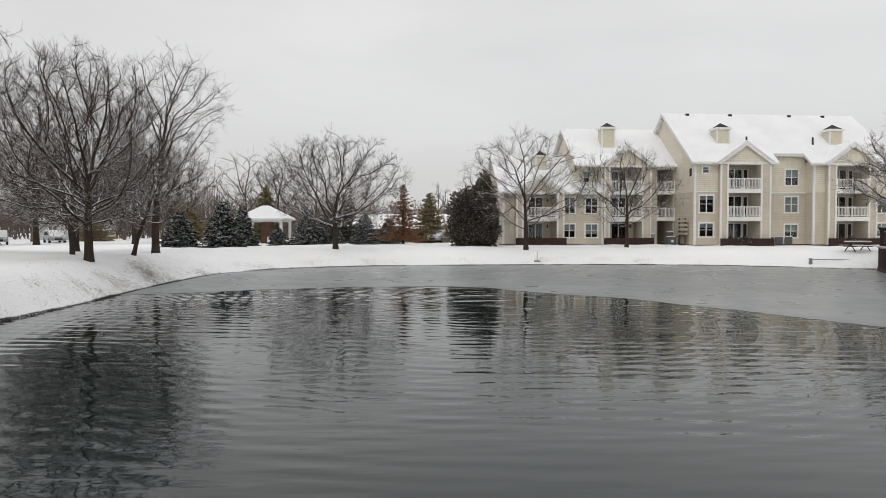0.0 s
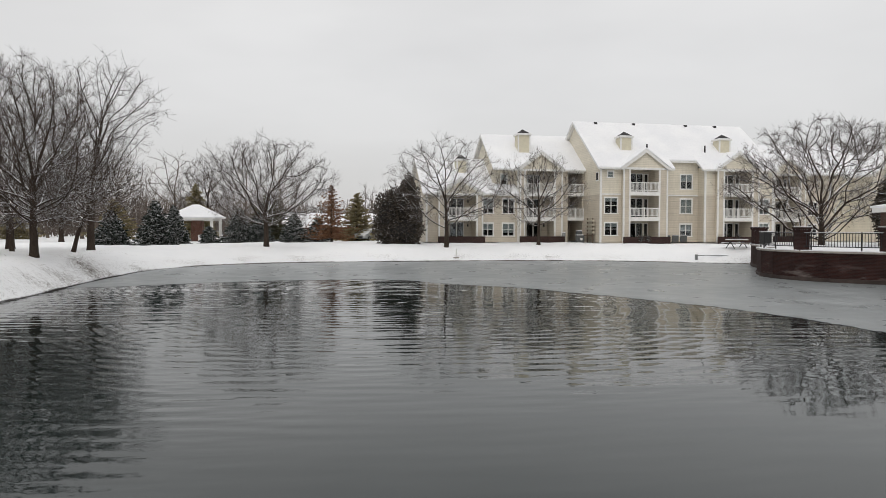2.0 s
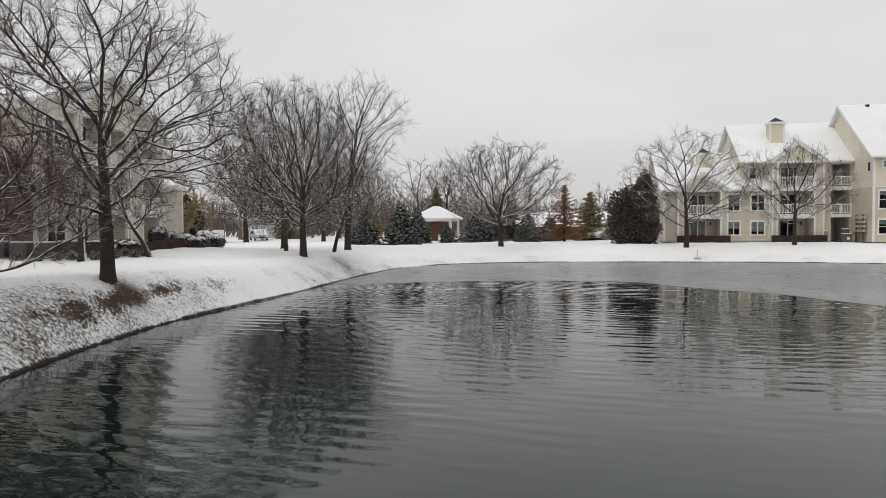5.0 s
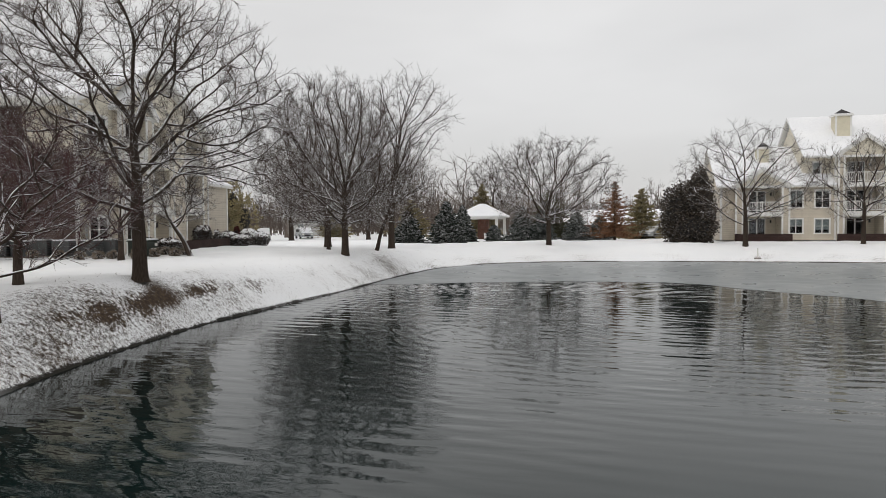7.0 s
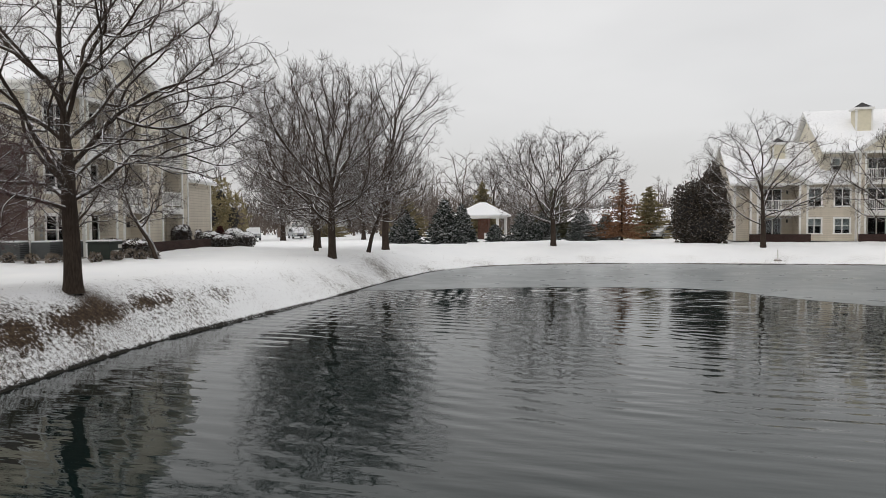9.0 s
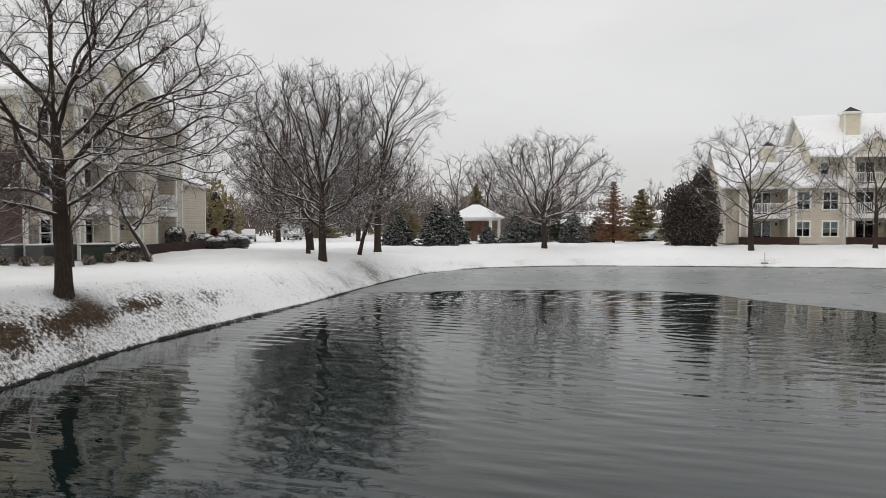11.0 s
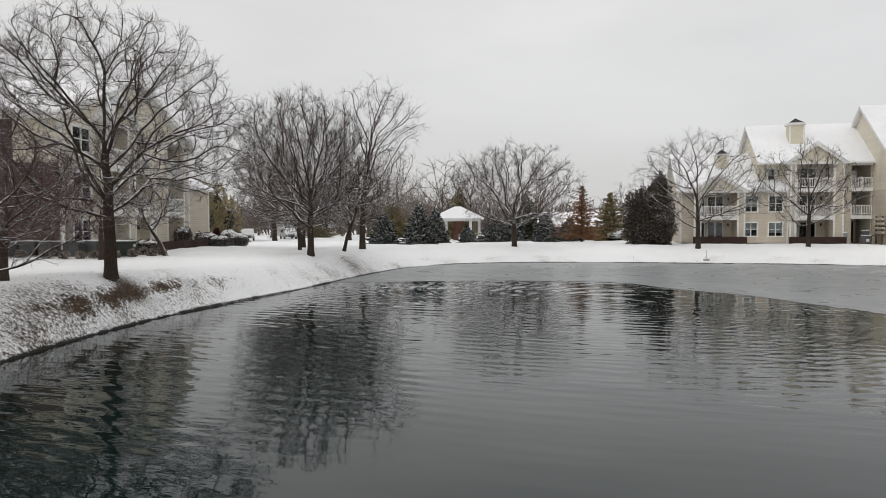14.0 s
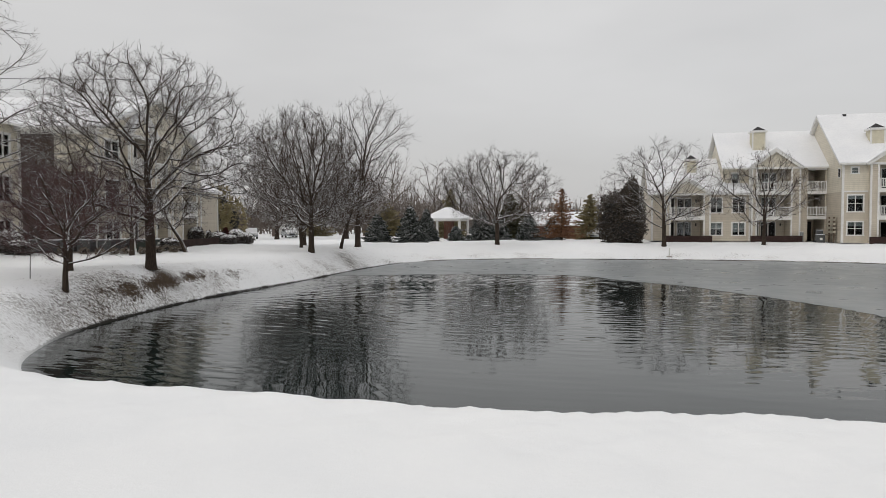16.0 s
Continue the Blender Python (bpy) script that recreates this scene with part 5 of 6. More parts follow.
def roof_with_recess(parent):
    """The tall roof: the front eave steps back over the recess."""
    L, ze, zr, over = 20.5, EAVE, 13.65, 0.4
    k = (zr - ze) / 7.4
    def zat(v):
        return ze + (v + over) * k
    r = part("roof", prism_x(bmesh.new(), [(0.9, zat(0.9)), (7, zr), (14.4, ze), (14.4, ze - 0.2), (7, zr - 0.25), (0.9, zat(0.9) - 0.22)], -over, L + over), WHITE, parent, "white fascia under a snow-covered roof")
    part("snow_cover", prism_x(bmesh.new(), [(0.86, zat(0.86) + 0.012), (0.88, zat(0.9) + 0.12), (7, zr + 0.14), (14.42, ze + 0.1), (14.44, ze + 0.01), (7, zr + 0.012)], -over - 0.03, L + over + 0.03), SNOW, r)
    for a, b in ((-over, 8.3), (11.6, L + over)):
        part("lower_roof", prism_x(bmesh.new(), [(-over, ze), (0.9, zat(0.9)), (0.9, zat(0.9) - 0.22), (-over, ze - 0.2)], a, b), WHITE, r)
        part("snow_cover", prism_x(bmesh.new(), [(-over - 0.04, ze - 0.01), (-over - 0.02, ze + 0.10), (0.88, zat(0.9) + 0.12), (0.88, zat(0.9) + 0.01)], a - 0.03, b + 0.03), SNOW, r)
        part("gutter", boxes((a, b, -over - 0.14, -over - 0.045, ze - 0.13, ze)), WHITE, r)


def side_wing(parent):
    """The lower wing: a three-storey bay, two-storey part with its own bay, and an open stair next to the tall block. Runs to -u, at v = 4.3."""
    v = 4.3
    three_storey_bay(parent, -7.6, -7.0, -3.7, -2.75, v - 0.5, v + 4.5, door_left=False)
    part("wall", wall_panel(-2.75, -1.95, v, 0, EAVE), TAUPE, parent)
    # open stair: landings with railings in a deep opening
    st = part("stairwell", boxes((-1.95, -1.83, v + 0.2, v + 4, 0, EAVE), (-0.14, -0.02, v + 0.2, v + 4, 0, EAVE), (-1.83, -0.14, v + 3.9, v + 4, 0, EAVE)), TAUPE, parent, "open stairwell in deep shade")
    for zf in (F2, F3):
        part("landing", boxes((-1.95, -0.02, v, v + 3.9, zf - 0.35, zf)), WHITE, st)
        railing(st, -1.95, -0.04, v + 0.02, zf)
    part("lintel", boxes((-1.95, -0.02, v - 0.02, v + 0.2, EAVE - 0.3, EAVE)), WHITE, st)
    part("stair_ceiling", boxes((-1.83, -0.14, v + 0.2, v + 3.9, EAVE - 0.12, EAVE - 0.04)), WHITE, st)
    # near-black slab paints the deep shade of the ground-floor passage
    part("passage_shade", boxes((-1.7, -0.4, v + 3.8, v + 3.88, 0, 2.1)), DARK, st)
    wins = [(-11.7, -10.45, 3.1, 4.75), (-9.45, -8.1, 3.1, 4.75), (-11.7, -10.45, 0.65, 2.05), (-9.45, -8.1, 0.65, 2.05)]
    part("wall", wall_panel(-11.85, -7.6, v, 0, F3 - 0.3, wins), TAUPE, parent)
    for w, bl in zip(wins, (0.7, 0.1, 0.5, 0.75)):
        window(parent, *w, v + 0.03, bl)
    up = [(-9.3, -8.55, 6.15, 7.5)]
    part("wall", wall_panel(-10.2, -7.6, v + 1.3, F3 - 0.2, EAVE, up), CREAM, parent)
    window(parent, *up[0], v + 1.33, 0.5, columns=1)
    part("wall", boxes((-7.6, -7.45, v + 0.1, v + 1.4, F3 - 0.3, EAVE)), CREAM, parent)
    three_storey_bay(parent, -16.6, -15.87, -12.5, -11.75, v - 0.5, v + 3.5, storeys=2, door_left=False)
    part("wall", wall_panel(-17.9, -16.6, v, 0, F3 - 0.3), TAUPE, parent)
    trim_post(parent, -17.92, -17.72, v, 0, F3 - 0.3)
    trim_post(parent, -7.75, -7.6, v, 0, EAVE)
    part("end_wall", prism_x(bmesh.new(), [(v + 0.18, 0), (v + 11, 0), (v + 11, F3 - 0.3), (v + 5.5, 9.0), (v + 0.18, F3 - 0.2)], -17.9, -17.72), TAUPE, parent)
    part("end_wall", prism_x(bmesh.new(), [(v + 1.5, F3 - 0.3), (v + 11, F3 - 0.3), (v + 11, EAVE), (v + 5.5, 11.7), (v + 1.5, EAVE + 0.2)], -10.2, -10.02), CREAM, parent)
    gable_roof(parent, -10.2, -0.1, v, v + 11, EAVE, 12.3)
    # lower roof of the two-storey part, and the strip of it before the upper wall
    gable_roof(parent, -17.9, -10.35, v, v + 11, F3 - 0.25, 9.35)
    part("lower_roof", prism_x(bmesh.new(), [(v - 0.4, F3 - 0.25), (v + 1.3, F3 + 0.85), (v + 1.3, F3 + 0.65), (v - 0.4, F3 - 0.42)], -9.93, -7.7), WHITE, parent)
    part("snow_cover", prism_x(bmesh.new(), [(v - 0.44, F3 - 0.24), (v - 0.42, F3 - 0.14), (v + 1.3, F3 + 0.97), (v + 1.3, F3 + 0.86)], -9.93, -7.66), SNOW, parent)
    chimney(parent, -7.0, -5.6, v + 2.3, v + 3.6, 9.6, 12.1)
    chimney(parent, -13.9, -12.7, v + 3.0, v + 4.2, 7.0, 9.15)
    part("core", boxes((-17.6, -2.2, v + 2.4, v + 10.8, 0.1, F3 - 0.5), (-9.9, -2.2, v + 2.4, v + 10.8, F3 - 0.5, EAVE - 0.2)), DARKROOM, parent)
    part("downpipe", boxes((-7.72, -7.62, v - 0.2, v - 0.1, 0, EAVE - 0.2)), WHITE, parent)


apartments = thing("apartment_building", 24.2, 67.0, 1.42, 5.2, "three-storey cream apartment building with white balconies and snowy gabled roofs", "building")
long_wing(apartments)
side_wing(apartments)


def far_wing():
    """The mirrored wing on the other side of the tall block, seen behind the terrace's tree."""
    ob = thing("apartment_building", 24.2, 67.0, 1.42, 5.2, "cream apartment wing with balconies behind a bare tree", "building")
    ob.matrix_basis = pose(24.2, 67.0, 1.42, 0, 0, 5.2) @ pose(20.5, 0, 0)
    v = 4.3
    part("wall", wall_panel(0, 2.2, v, 0, EAVE, [(0.5, 1.8, 0.7, 2.05), (0.5, 1.8, 3.1, 4.7)]), TAUPE, ob)
    window(ob, 0.5, 1.8, 0.7, 2.05, v + 0.03, 0.5)
    window(ob, 0.5, 1.8, 3.1, 4.7, v + 0.03, 0.5)
    three_storey_bay(ob, 2.2, 3.0, 6.3, 7.1, v - 0.5, v + 4.5)
    wins = [(7.8, 9.1, 0.7, 2.05), (7.8, 9.1, 3.1, 4.7)]
    part("wall", wall_panel(7.1, 11.0, v, 0, EAVE, wins), TAUPE, ob)
    for w in wins:
        window(ob, *w, v + 0.03, 0.5)
    part("wall", wall_panel(11.0, 13.0, v, 0, EAVE), CREAM, ob)
    gable_roof(ob, 0.3, 17.0, v, v + 11, EAVE, 11.9)
    part("core", boxes((0.3, 12.8, v + 2.4, v + 10.8, 0.1, EAVE - 0.2)), DARKROOM, ob)
    # the gabled block at the end
    a, b, m = 13.0, 21.4, 17.2
    holes = [(a + 1.4, a + 2.7, 0.7, 2.1), (b - 3, b - 1.7, 3.1, 4.7), (a + 1.4, a + 2.7, 3.1, 4.7)]
    part("wall", wall_panel(a, b, v - 4, 0, F3, holes), TAUPE, ob)
    part("gable_wall", prism(bmesh.new(), [(a, F3), (b, F3), (b, EAVE), (m, 10.5), (a, EAVE)], v - 4, v - 3.8), CREAM, ob)
    window(ob, m - 0.35, m + 0.35, 7.2, 8.1, v - 4.1, 0.3, columns=1, rows=1)
    for w in holes:
        window(ob, *w, v - 3.97, 0.4)
    part("end_wall", boxes((a, a + 0.18, v - 3.8, v + 6, 0, EAVE)), CREAM, ob)
    part("end_wall", boxes((b - 0.2, b, v - 3.8, v + 6, 0, EAVE)), CREAM, ob)
    e = EAVE - 0.2
    r = part("roof", prism(bmesh.new(), [(a - 0.4, e), (m, 10.75), (b + 0.4, e), (b + 0.4, e - 0.2), (m, 10.52), (a - 0.4, e - 0.2)], v - 4.4, v + 8), WHITE, ob)
    part("snow_cover", prism(bmesh.new(), [(a - 0.45, e + 0.01), (a - 0.43, e + 0.12), (m, 10.9), (b + 0.43, e + 0.12), (b + 0.45, e + 0.01), (m, 10.76)], v - 4.43, v + 8), SNOW, r)
    return ob


far_wing()

# the apartments on the camera's left: same build, seen obliquely
TURN_L = math.degrees(math.atan2(0.965, -0.263))
left = thing("apartment_building", -27.15, 24.56, 1.62, TURN_L, "three-storey cream apartment building with patios behind bare trees", "building")


def left_building(ob):
    part("south_wall", prism_x(bmesh.new(), [(0.0, 0), (4.7, 0), (4.7, EAVE), (2.6, EAVE), (2.6, F3 - 0.3), (0.0, F3 - 0.3)], -0.3, -0.12), BROWN, ob, "brown lapped siding in the recess")
    part("south_wall", boxes((-0.3, -0.12, 0.0, 2.6, F3 - 0.3, EAVE)), CREAM, ob)
    part("fascia", boxes((-1.02, -0.92, -0.55, 4.2, EAVE - 0.52, EAVE - 0.12)), WHITE, ob)
    part("soffit", boxes((-0.92, -0.3, -0.5, 4.6, EAVE - 0.46, EAVE - 0.40)), WHITE, ob)
    part("gutter", boxes((-1.14, -1.025, -0.55, 4.2, EAVE - 0.28, EAVE - 0.16)), WHITE, ob)
    wins = [(0.8, 2.75, 0.69, 2.08), (0.8, 2.75, 3.1, 4.75)]
    part("wall", wall_panel(-0.12, 3.3, 0, 0, F3 - 0.3, wins), TAUPE, ob)
    part("wall", wall_panel(-0.12, 3.3, 0, F3 - 0.3, EAVE, [(0.8, 2.75, 5.9, 7.3)]), CREAM, ob)
    for w in wins + [(0.8, 2.75, 5.9, 7.3)]:
        window(ob, *w, 0.03, 0.85)
    three_storey_bay(ob, 3.3, 3.85, 6.35, 7.3, -0.4, 3.0, brick=False, apex=9.7, depth=0.9)
    # entrance recess
    part("wall", wall_panel(7.3, 11.0, 0, 0, F3 - 0.3, [(7.8, 10.6, 0.05, 2.25), (7.8, 10.4, F2, F3 - 0.32)]), TAUPE, ob)
    loggia(ob, 7.8, 10.4, 0, 0.9, F2, F3 - 0.32)
    loggia(ob, 7.8, 10.4, 0, 0.9, F3, EAVE - 0.2)
    part("porch_beam", boxes((7.45, 10.9, -0.09, 0.0, 2.27, 2.6)), WHITE, ob)
    for u in (7.5, 10.45):
        trim_post(ob, u, u + 0.2, 0, 0, 2.26)
    part("entry", boxes((7.7, 7.8, 0.2, 0.9, 0, 2.25), (10.6, 10.7, 0.2, 0.9, 0, 2.25), (7.8, 10.6, 0.8, 0.9, 0, 2.25), (7.8, 10.6, 0.2, 0.8, 2.25, 2.3)), TAUPE, ob, "recessed entry with a pale door")
    part("entry_door", boxes((8.75, 9.65, 0.74, 0.79, 0.02, 2.08)), CREAMTRIM, ob)
    part("wall_lamp", boxes((9.95, 10.12, 0.66, 0.79, 1.45, 1.75)), SHINGLE, ob)
    part("wall", wall_panel(7.3, 11.0, 0, F3 - 0.3, EAVE, [(7.8, 10.4, F3, EAVE - 0.2)]), CREAM, ob)
    part("wall", wall_panel(11.0, 17.1, 0, 0, F3 - 0.3, [(13.15, 16.0, 0.05, 2.28), (13.15, 16.0, F2, F3 - 0.32)]), TAUPE, ob)
    part("wall", wall_panel(11.0, 17.1, 0, F3 - 0.3, EAVE, [(13.15, 16.0, F3, EAVE - 0.2)]), CREAM, ob)
    for zf, zt in ((0.05, 2.28), (F2, F3 - 0.32), (F3, EAVE - 0.2)):
        loggia(ob, 13.15, 16.0, 0, 1.1, zf, zt, rail=zf > 1)
        part("floor_band", boxes((13.15, 16.0, -0.075, 0.0, zt + 0.0, zt + 0.36)), WHITE, ob)
    part("wall", wall_panel(17.1, 23.8, 0.9, 0, 4.7, [(18.1, 18.8, 0.7, 1.6), (18.1, 18.8, 3.4, 4.3)]), TAUPE, ob)
    window(ob, 18.1, 18.8, 0.7, 1.6, 0.93, 0.4, columns=1, rows=1)
    window(ob, 18.1, 18.8, 3.4, 4.3, 0.93, 0.4, columns=1, rows=1)
    part("end_wall", boxes((23.62, 23.8, 1.08, 11, 0, 4.7)), TAUPE, ob)
    for u in (-0.3, 11.0, 12.95, 16.03, 16.95):
        trim_post(ob, u, u + 0.16, 0, 0, EAVE - 0.1)
    trim_post(ob, 23.65, 23.82, 0.9, 0, 4.65)
    part("patio_wall", boxes((6.2, 17.0, -1.6, -1.35, -0.2, 0.62)), BRICKLOW, ob, "low dark brick patio wall")
    # roofs: a high gable facing the pond, a low roof over the end part
    bm = prism(bmesh.new(), [(-0.9, EAVE - 0.15), (8.4, 11.15), (17.6, EAVE - 0.15), (17.6, EAVE - 0.35), (8.4, 10.9), (-0.9, EAVE - 0.35)], -0.5, 12)
    r = part("roof", bm, WHITE, ob)
    part("snow_cover", prism(bmesh.new(), [(-0.95, EAVE - 0.14), (-0.93, EAVE - 0.03), (8.4, 11.29), (17.63, EAVE - 0.03), (17.65, EAVE - 0.14), (8.4, 11.16)], -0.53, 12), SNOW, r)
    part("gable_wall", prism(bmesh.new(), [(-0.1, EAVE), (17.0, EAVE), (17.0, EAVE + 0.1), (8.4, 10.72), (-0.1, EAVE + 0.1)], 0.0, 0.18), CREAM, ob)
    bm = prism_x(bmesh.new(), [(0.5, 4.75), (6, 7.4), (11.4, 4.75), (11.4, 4.58), (6, 7.2), (0.5, 4.58)], 17.2, 24.1)
    r = part("lower_roof", bm, WHITE, ob)
    part("snow_cover", prism_x(bmesh.new(), [(0.45, 4.76), (0.47, 4.87), (6, 7.53), (11.43, 4.87), (11.45, 4.76), (6, 7.41)], 17.2, 24.13), SNOW, r)
    part("end_wall", boxes((16.9, 17.1, 0.18, 11, 0, EAVE)), CREAM, ob)
    # the part set back beyond the recess
    wins = [(-2.6, -1.3, 0.7, 2.1), (-2.6, -1.3, 3.2, 4.8), (-2.6, -1.3, 5.9, 7.3)]
    part("wall", wall_panel(-14.0, -0.3, 4.7, 0, EAVE, wins), CREAM, ob)
    for w in wins:
        window(ob, *w, 4.73, 0.4)
    trim_post(ob, -0.62, -0.42, 4.7, 0, EAVE)
    gable_roof(ob, -14.0, -0.9, 4.7, 15, EAVE, 10.9)
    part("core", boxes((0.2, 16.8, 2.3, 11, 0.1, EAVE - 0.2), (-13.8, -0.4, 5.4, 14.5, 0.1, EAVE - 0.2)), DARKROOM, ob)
    part("back_wall", boxes((-14, 17.0, 14.8, 15, 0, EAVE)), TAUPE, ob)


left_building(left)

# ---- brick terrace and clubhouse ----
TERRACE = [(31.0, 49.4), (29.9, 47.2), (28.2, 42.8), (27.6, 41.2), (25.6, 39.2), (24.6, 37.0), (24.3, 35.2), (24.6, 33.5), (25.4, 32.0), (26.6, 30.7), (28.4, 29.0), (30.0, 27.6), (31.8, 26.3), (33.8, 25.0),
           (37.0, 23.4), (41.0, 22.4), (46.0, 22.0)]


def offset_line(pts, d):
    p = np.array(pts, float)
    t = np.gradient(p, axis=0)
    t /= np.linalg.norm(t, axis=1, keepdims=True)
    return p + d * np.stack([-t[:, 1], t[:, 0]], 1)


def ribbon(pts, d0, d1, z0, z1):
    """A band that follows a line in plan, between two offsets and two heights."""
    a, b = offset_line(pts, d0), offset_line(pts, d1)
    bm = bmesh.new()
    rows = [[bm.verts.new((*q, z)) for q in line] for line, z in ((a, z0), (b, z0), (b, z1), (a, z1))]
    n = len(pts)
    for i in range(n - 1):
        for k in range(4):
            bm.faces.new((rows[k][i], rows[k][i + 1], rows[(k + 1) % 4][i + 1], rows[(k + 1) % 4][i]))
    for i in (0, n - 1):
        bm.faces.new([rows[k][i] for k in range(4)])
    return bm


def dense(pts, step=0.5):
    out = []
    for a, b in zip(pts, pts[1:]):
        n = max(1, int(math.hypot(b[0] - a[0], b[1] - a[1]) / step))
        out += [(a[0] + (b[0] - a[0]) * i / n, a[1] + (b[1] - a[1]) * i / n) for i in range(n)]
    return out + [pts[-1]]


terrace = thing("brick_terrace", 0, 0, 0, 0, "curved red-brown brick terrace wall rising from the pond, snow on top", "terrace")
part("retaining_wall", ribbon(TERRACE, 0.0, 0.35, -0.6, 1.62), BRICKWALL, terrace)
part("footing", ribbon(TERRACE, -0.05, 0.0, -0.6, 0.22), STONEDARK, terrace, "stained footing at the waterline")
part("coping", ribbon(TERRACE, -0.07, 0.42, 1.62, 1.72), STONE, terrace)
part("snow_on_coping", ribbon(TERRACE, -0.05, 0.40, 1.724, 1.77), SNOW, terrace)
bm = bmesh.new()
deck_f = bm.faces.new([bm.verts.new((x, y, 1.66)) for x, y in [tuple(p) for p in offset_line(TERRACE, 0.3)] + [(60, 22), (60, 60), (33, 52)]])
bmesh.ops.triangulate(bm, faces=[deck_f])
bmesh.ops.recalc_face_normals(bm, faces=bm.faces[:])
deck = part("deck", bm, SNOW, terrace, "snow-covered terrace floor")
PIERS_AT = [(30.4, 47.9), (29.3, 45.9), (24.9, 33.4), (27.6, 30.0), (31.55, 26.75), (33.75, 25.35), (39.5, 22.95)]
inner_edge = offset_line(dense(TERRACE, 0.2), 0.33)
for x, y in PIERS_AT:
    x, y = inner_edge[np.argmin((inner_edge[:, 0] - x) ** 2 + (inner_edge[:, 1] - y) ** 2)].tolist()
    p = part("pier", boxes((x - 0.3, x + 0.3, y - 0.3, y + 0.3, 1.66, 2.87)), BRICK, terrace)
    part("pier_cap", boxes((x - 0.34, x + 0.34, y - 0.34, y + 0.34, 2.87, 2.945), (x - 0.38, x + 0.38, y - 0.38, y + 0.38, 2.948, 3.07)), BRICK, p, "stepped brick cap")
    part("snow_on_cap", boxes((x - 0.35, x + 0.35, y - 0.35, y + 0.35, 3.074, 3.11)), SNOW, p)
line = offset_line(dense(TERRACE, 0.6), 0.17)
for zr in (1.95, 2.72):
    part("rail", ribbon([tuple(q) for q in line], -0.025, 0.025, zr, zr + 0.045), IRON, terrace, "black iron rail")
part("snow_on_rail", ribbon([tuple(q) for q in line], -0.022, 0.022, 2.767, 2.79), SNOW, terrace, "thin line of snow on the rail")
bm = bmesh.new()
fine_line = dense([tuple(q) for q in line], 0.13)
for x, y in fine_line:
    box(bm, x - 0.011, x + 0.011, y - 0.011, y + 0.011, 1.95, 2.72)
for x, y in line[::3]:
    box(bm, x - 0.03, x + 0.03, y - 0.03, y + 0.03, 1.7, 2.8)
tagged(part("railing_infill", bm, IRON, terrace), kind="stuff")

club = thing("clubhouse", 34.8, 40.3, 1.78, -90, "brick clubhouse with a wide snowy porch roof and cream gables", "building")
# local: u runs along the front (towards the camera), v goes back from the terrace
part("porch_fascia", boxes((-0.3, 24.0, -0.05, 0.1, 2.32, 2.62), (-0.3, -0.15, 0.1, 14, 2.32, 2.62)), WHITE, club)
part("porch_ceiling", boxes((-0.15, 24.0, 0.1, 13.8, 2.36, 2.42)), WHITE, club)
bm = bmesh.new()
vs = [bm.verts.new(p) for p in ((-0.4, -0.1, 2.62), (24, -0.1, 2.62), (24, 9.3, 4.35), (4.4, 9.3, 4.35), (-0.4, 14.0, 2.62), (4.4, 14.0, 4.35))]
for f in ((0, 1, 2, 3), (0, 3, 5, 4)):
    bm.faces.new([vs[i] for i in f])
ext = bmesh.ops.extrude_face_region(bm, geom=bm.faces[:])
for e in ext["geom"]:
    if isinstance(e, bmesh.types.BMVert):
        e.co.z += 0.14
part("porch_roof", bm, SNOW, club, "porch roof under smooth snow")
for u in (0.3, 3.2, 6.2, 9.4, 12.8, 16.2):
    c = part("porch_column", boxes((u - 0.28, u + 0.28, 0.35, 0.91, 0, 2.36)), CLUBBRICK, club)
    part("column_base", boxes((u - 0.33, u + 0.33, 0.3, 0.96, 0, 0.25)), STONE, c)
wins = [(4.6, 6.9, 0.1, 2.05), (8.2, 9.6, 0.8, 2.05), (11.6, 13.6, 0.1, 2.05)]
part("wall", wall_panel(3.2, 24, 4.4, 0, 2.4, wins), CLUBBRICK, club)
for w in wins:
    window(club, *w, 4.43, 0.0, columns=3 if w[1] - w[0] > 1.8 else 2)
part("end_wall", boxes((3.2, 3.4, 4.58, 14, 0, 2.4)), BRICK, club)
part("upper_wall", prism(bmesh.new(), [(-6.6, 1.5), (2.4, 1.5), (2.4, 5.7), (-2.1, 8.75), (-6.6, 5.7)], 10.4, 10.6), CREAM, club)
part("upper_side", boxes((-6.6, -6.4, 10.6, 20, 1.5, 5.7)), CREAM, club)
window(club, -6.0, -5.3, 4.0, 5.3, 10.35, 0.3, columns=1)
bm = prism(bmesh.new(), [(-7.1, 5.5), (-2.1, 8.95), (2.9, 5.5), (2.9, 5.3), (-2.1, 8.72), (-7.1, 5.3)], 9.9, 22)
r = part("upper_roof", bm, WHITE, club)
part("snow_cover", prism(bmesh.new(), [(-7.15, 5.51), (-7.13, 5.62), (-2.1, 9.1), (2.93, 5.62), (2.95, 5.51), (-2.1, 8.96)], 9.87, 22), SNOW, r)
part("corner_trim", boxes((-6.65, -6.45, 10.3, 10.4, 1.5, 5.6)), WHITE, club)
bm = prism_x(bmesh.new(), [(9.0, 5.4), (14.0, 8.6), (19.0, 5.4)], 3.2, 26)
part("long_roof", bm, SNOW, club, "long snowy roof")
part("long_wall", boxes((3.4, 26, 9.3, 9.5, 2.4, 5.4)), CREAM, club)

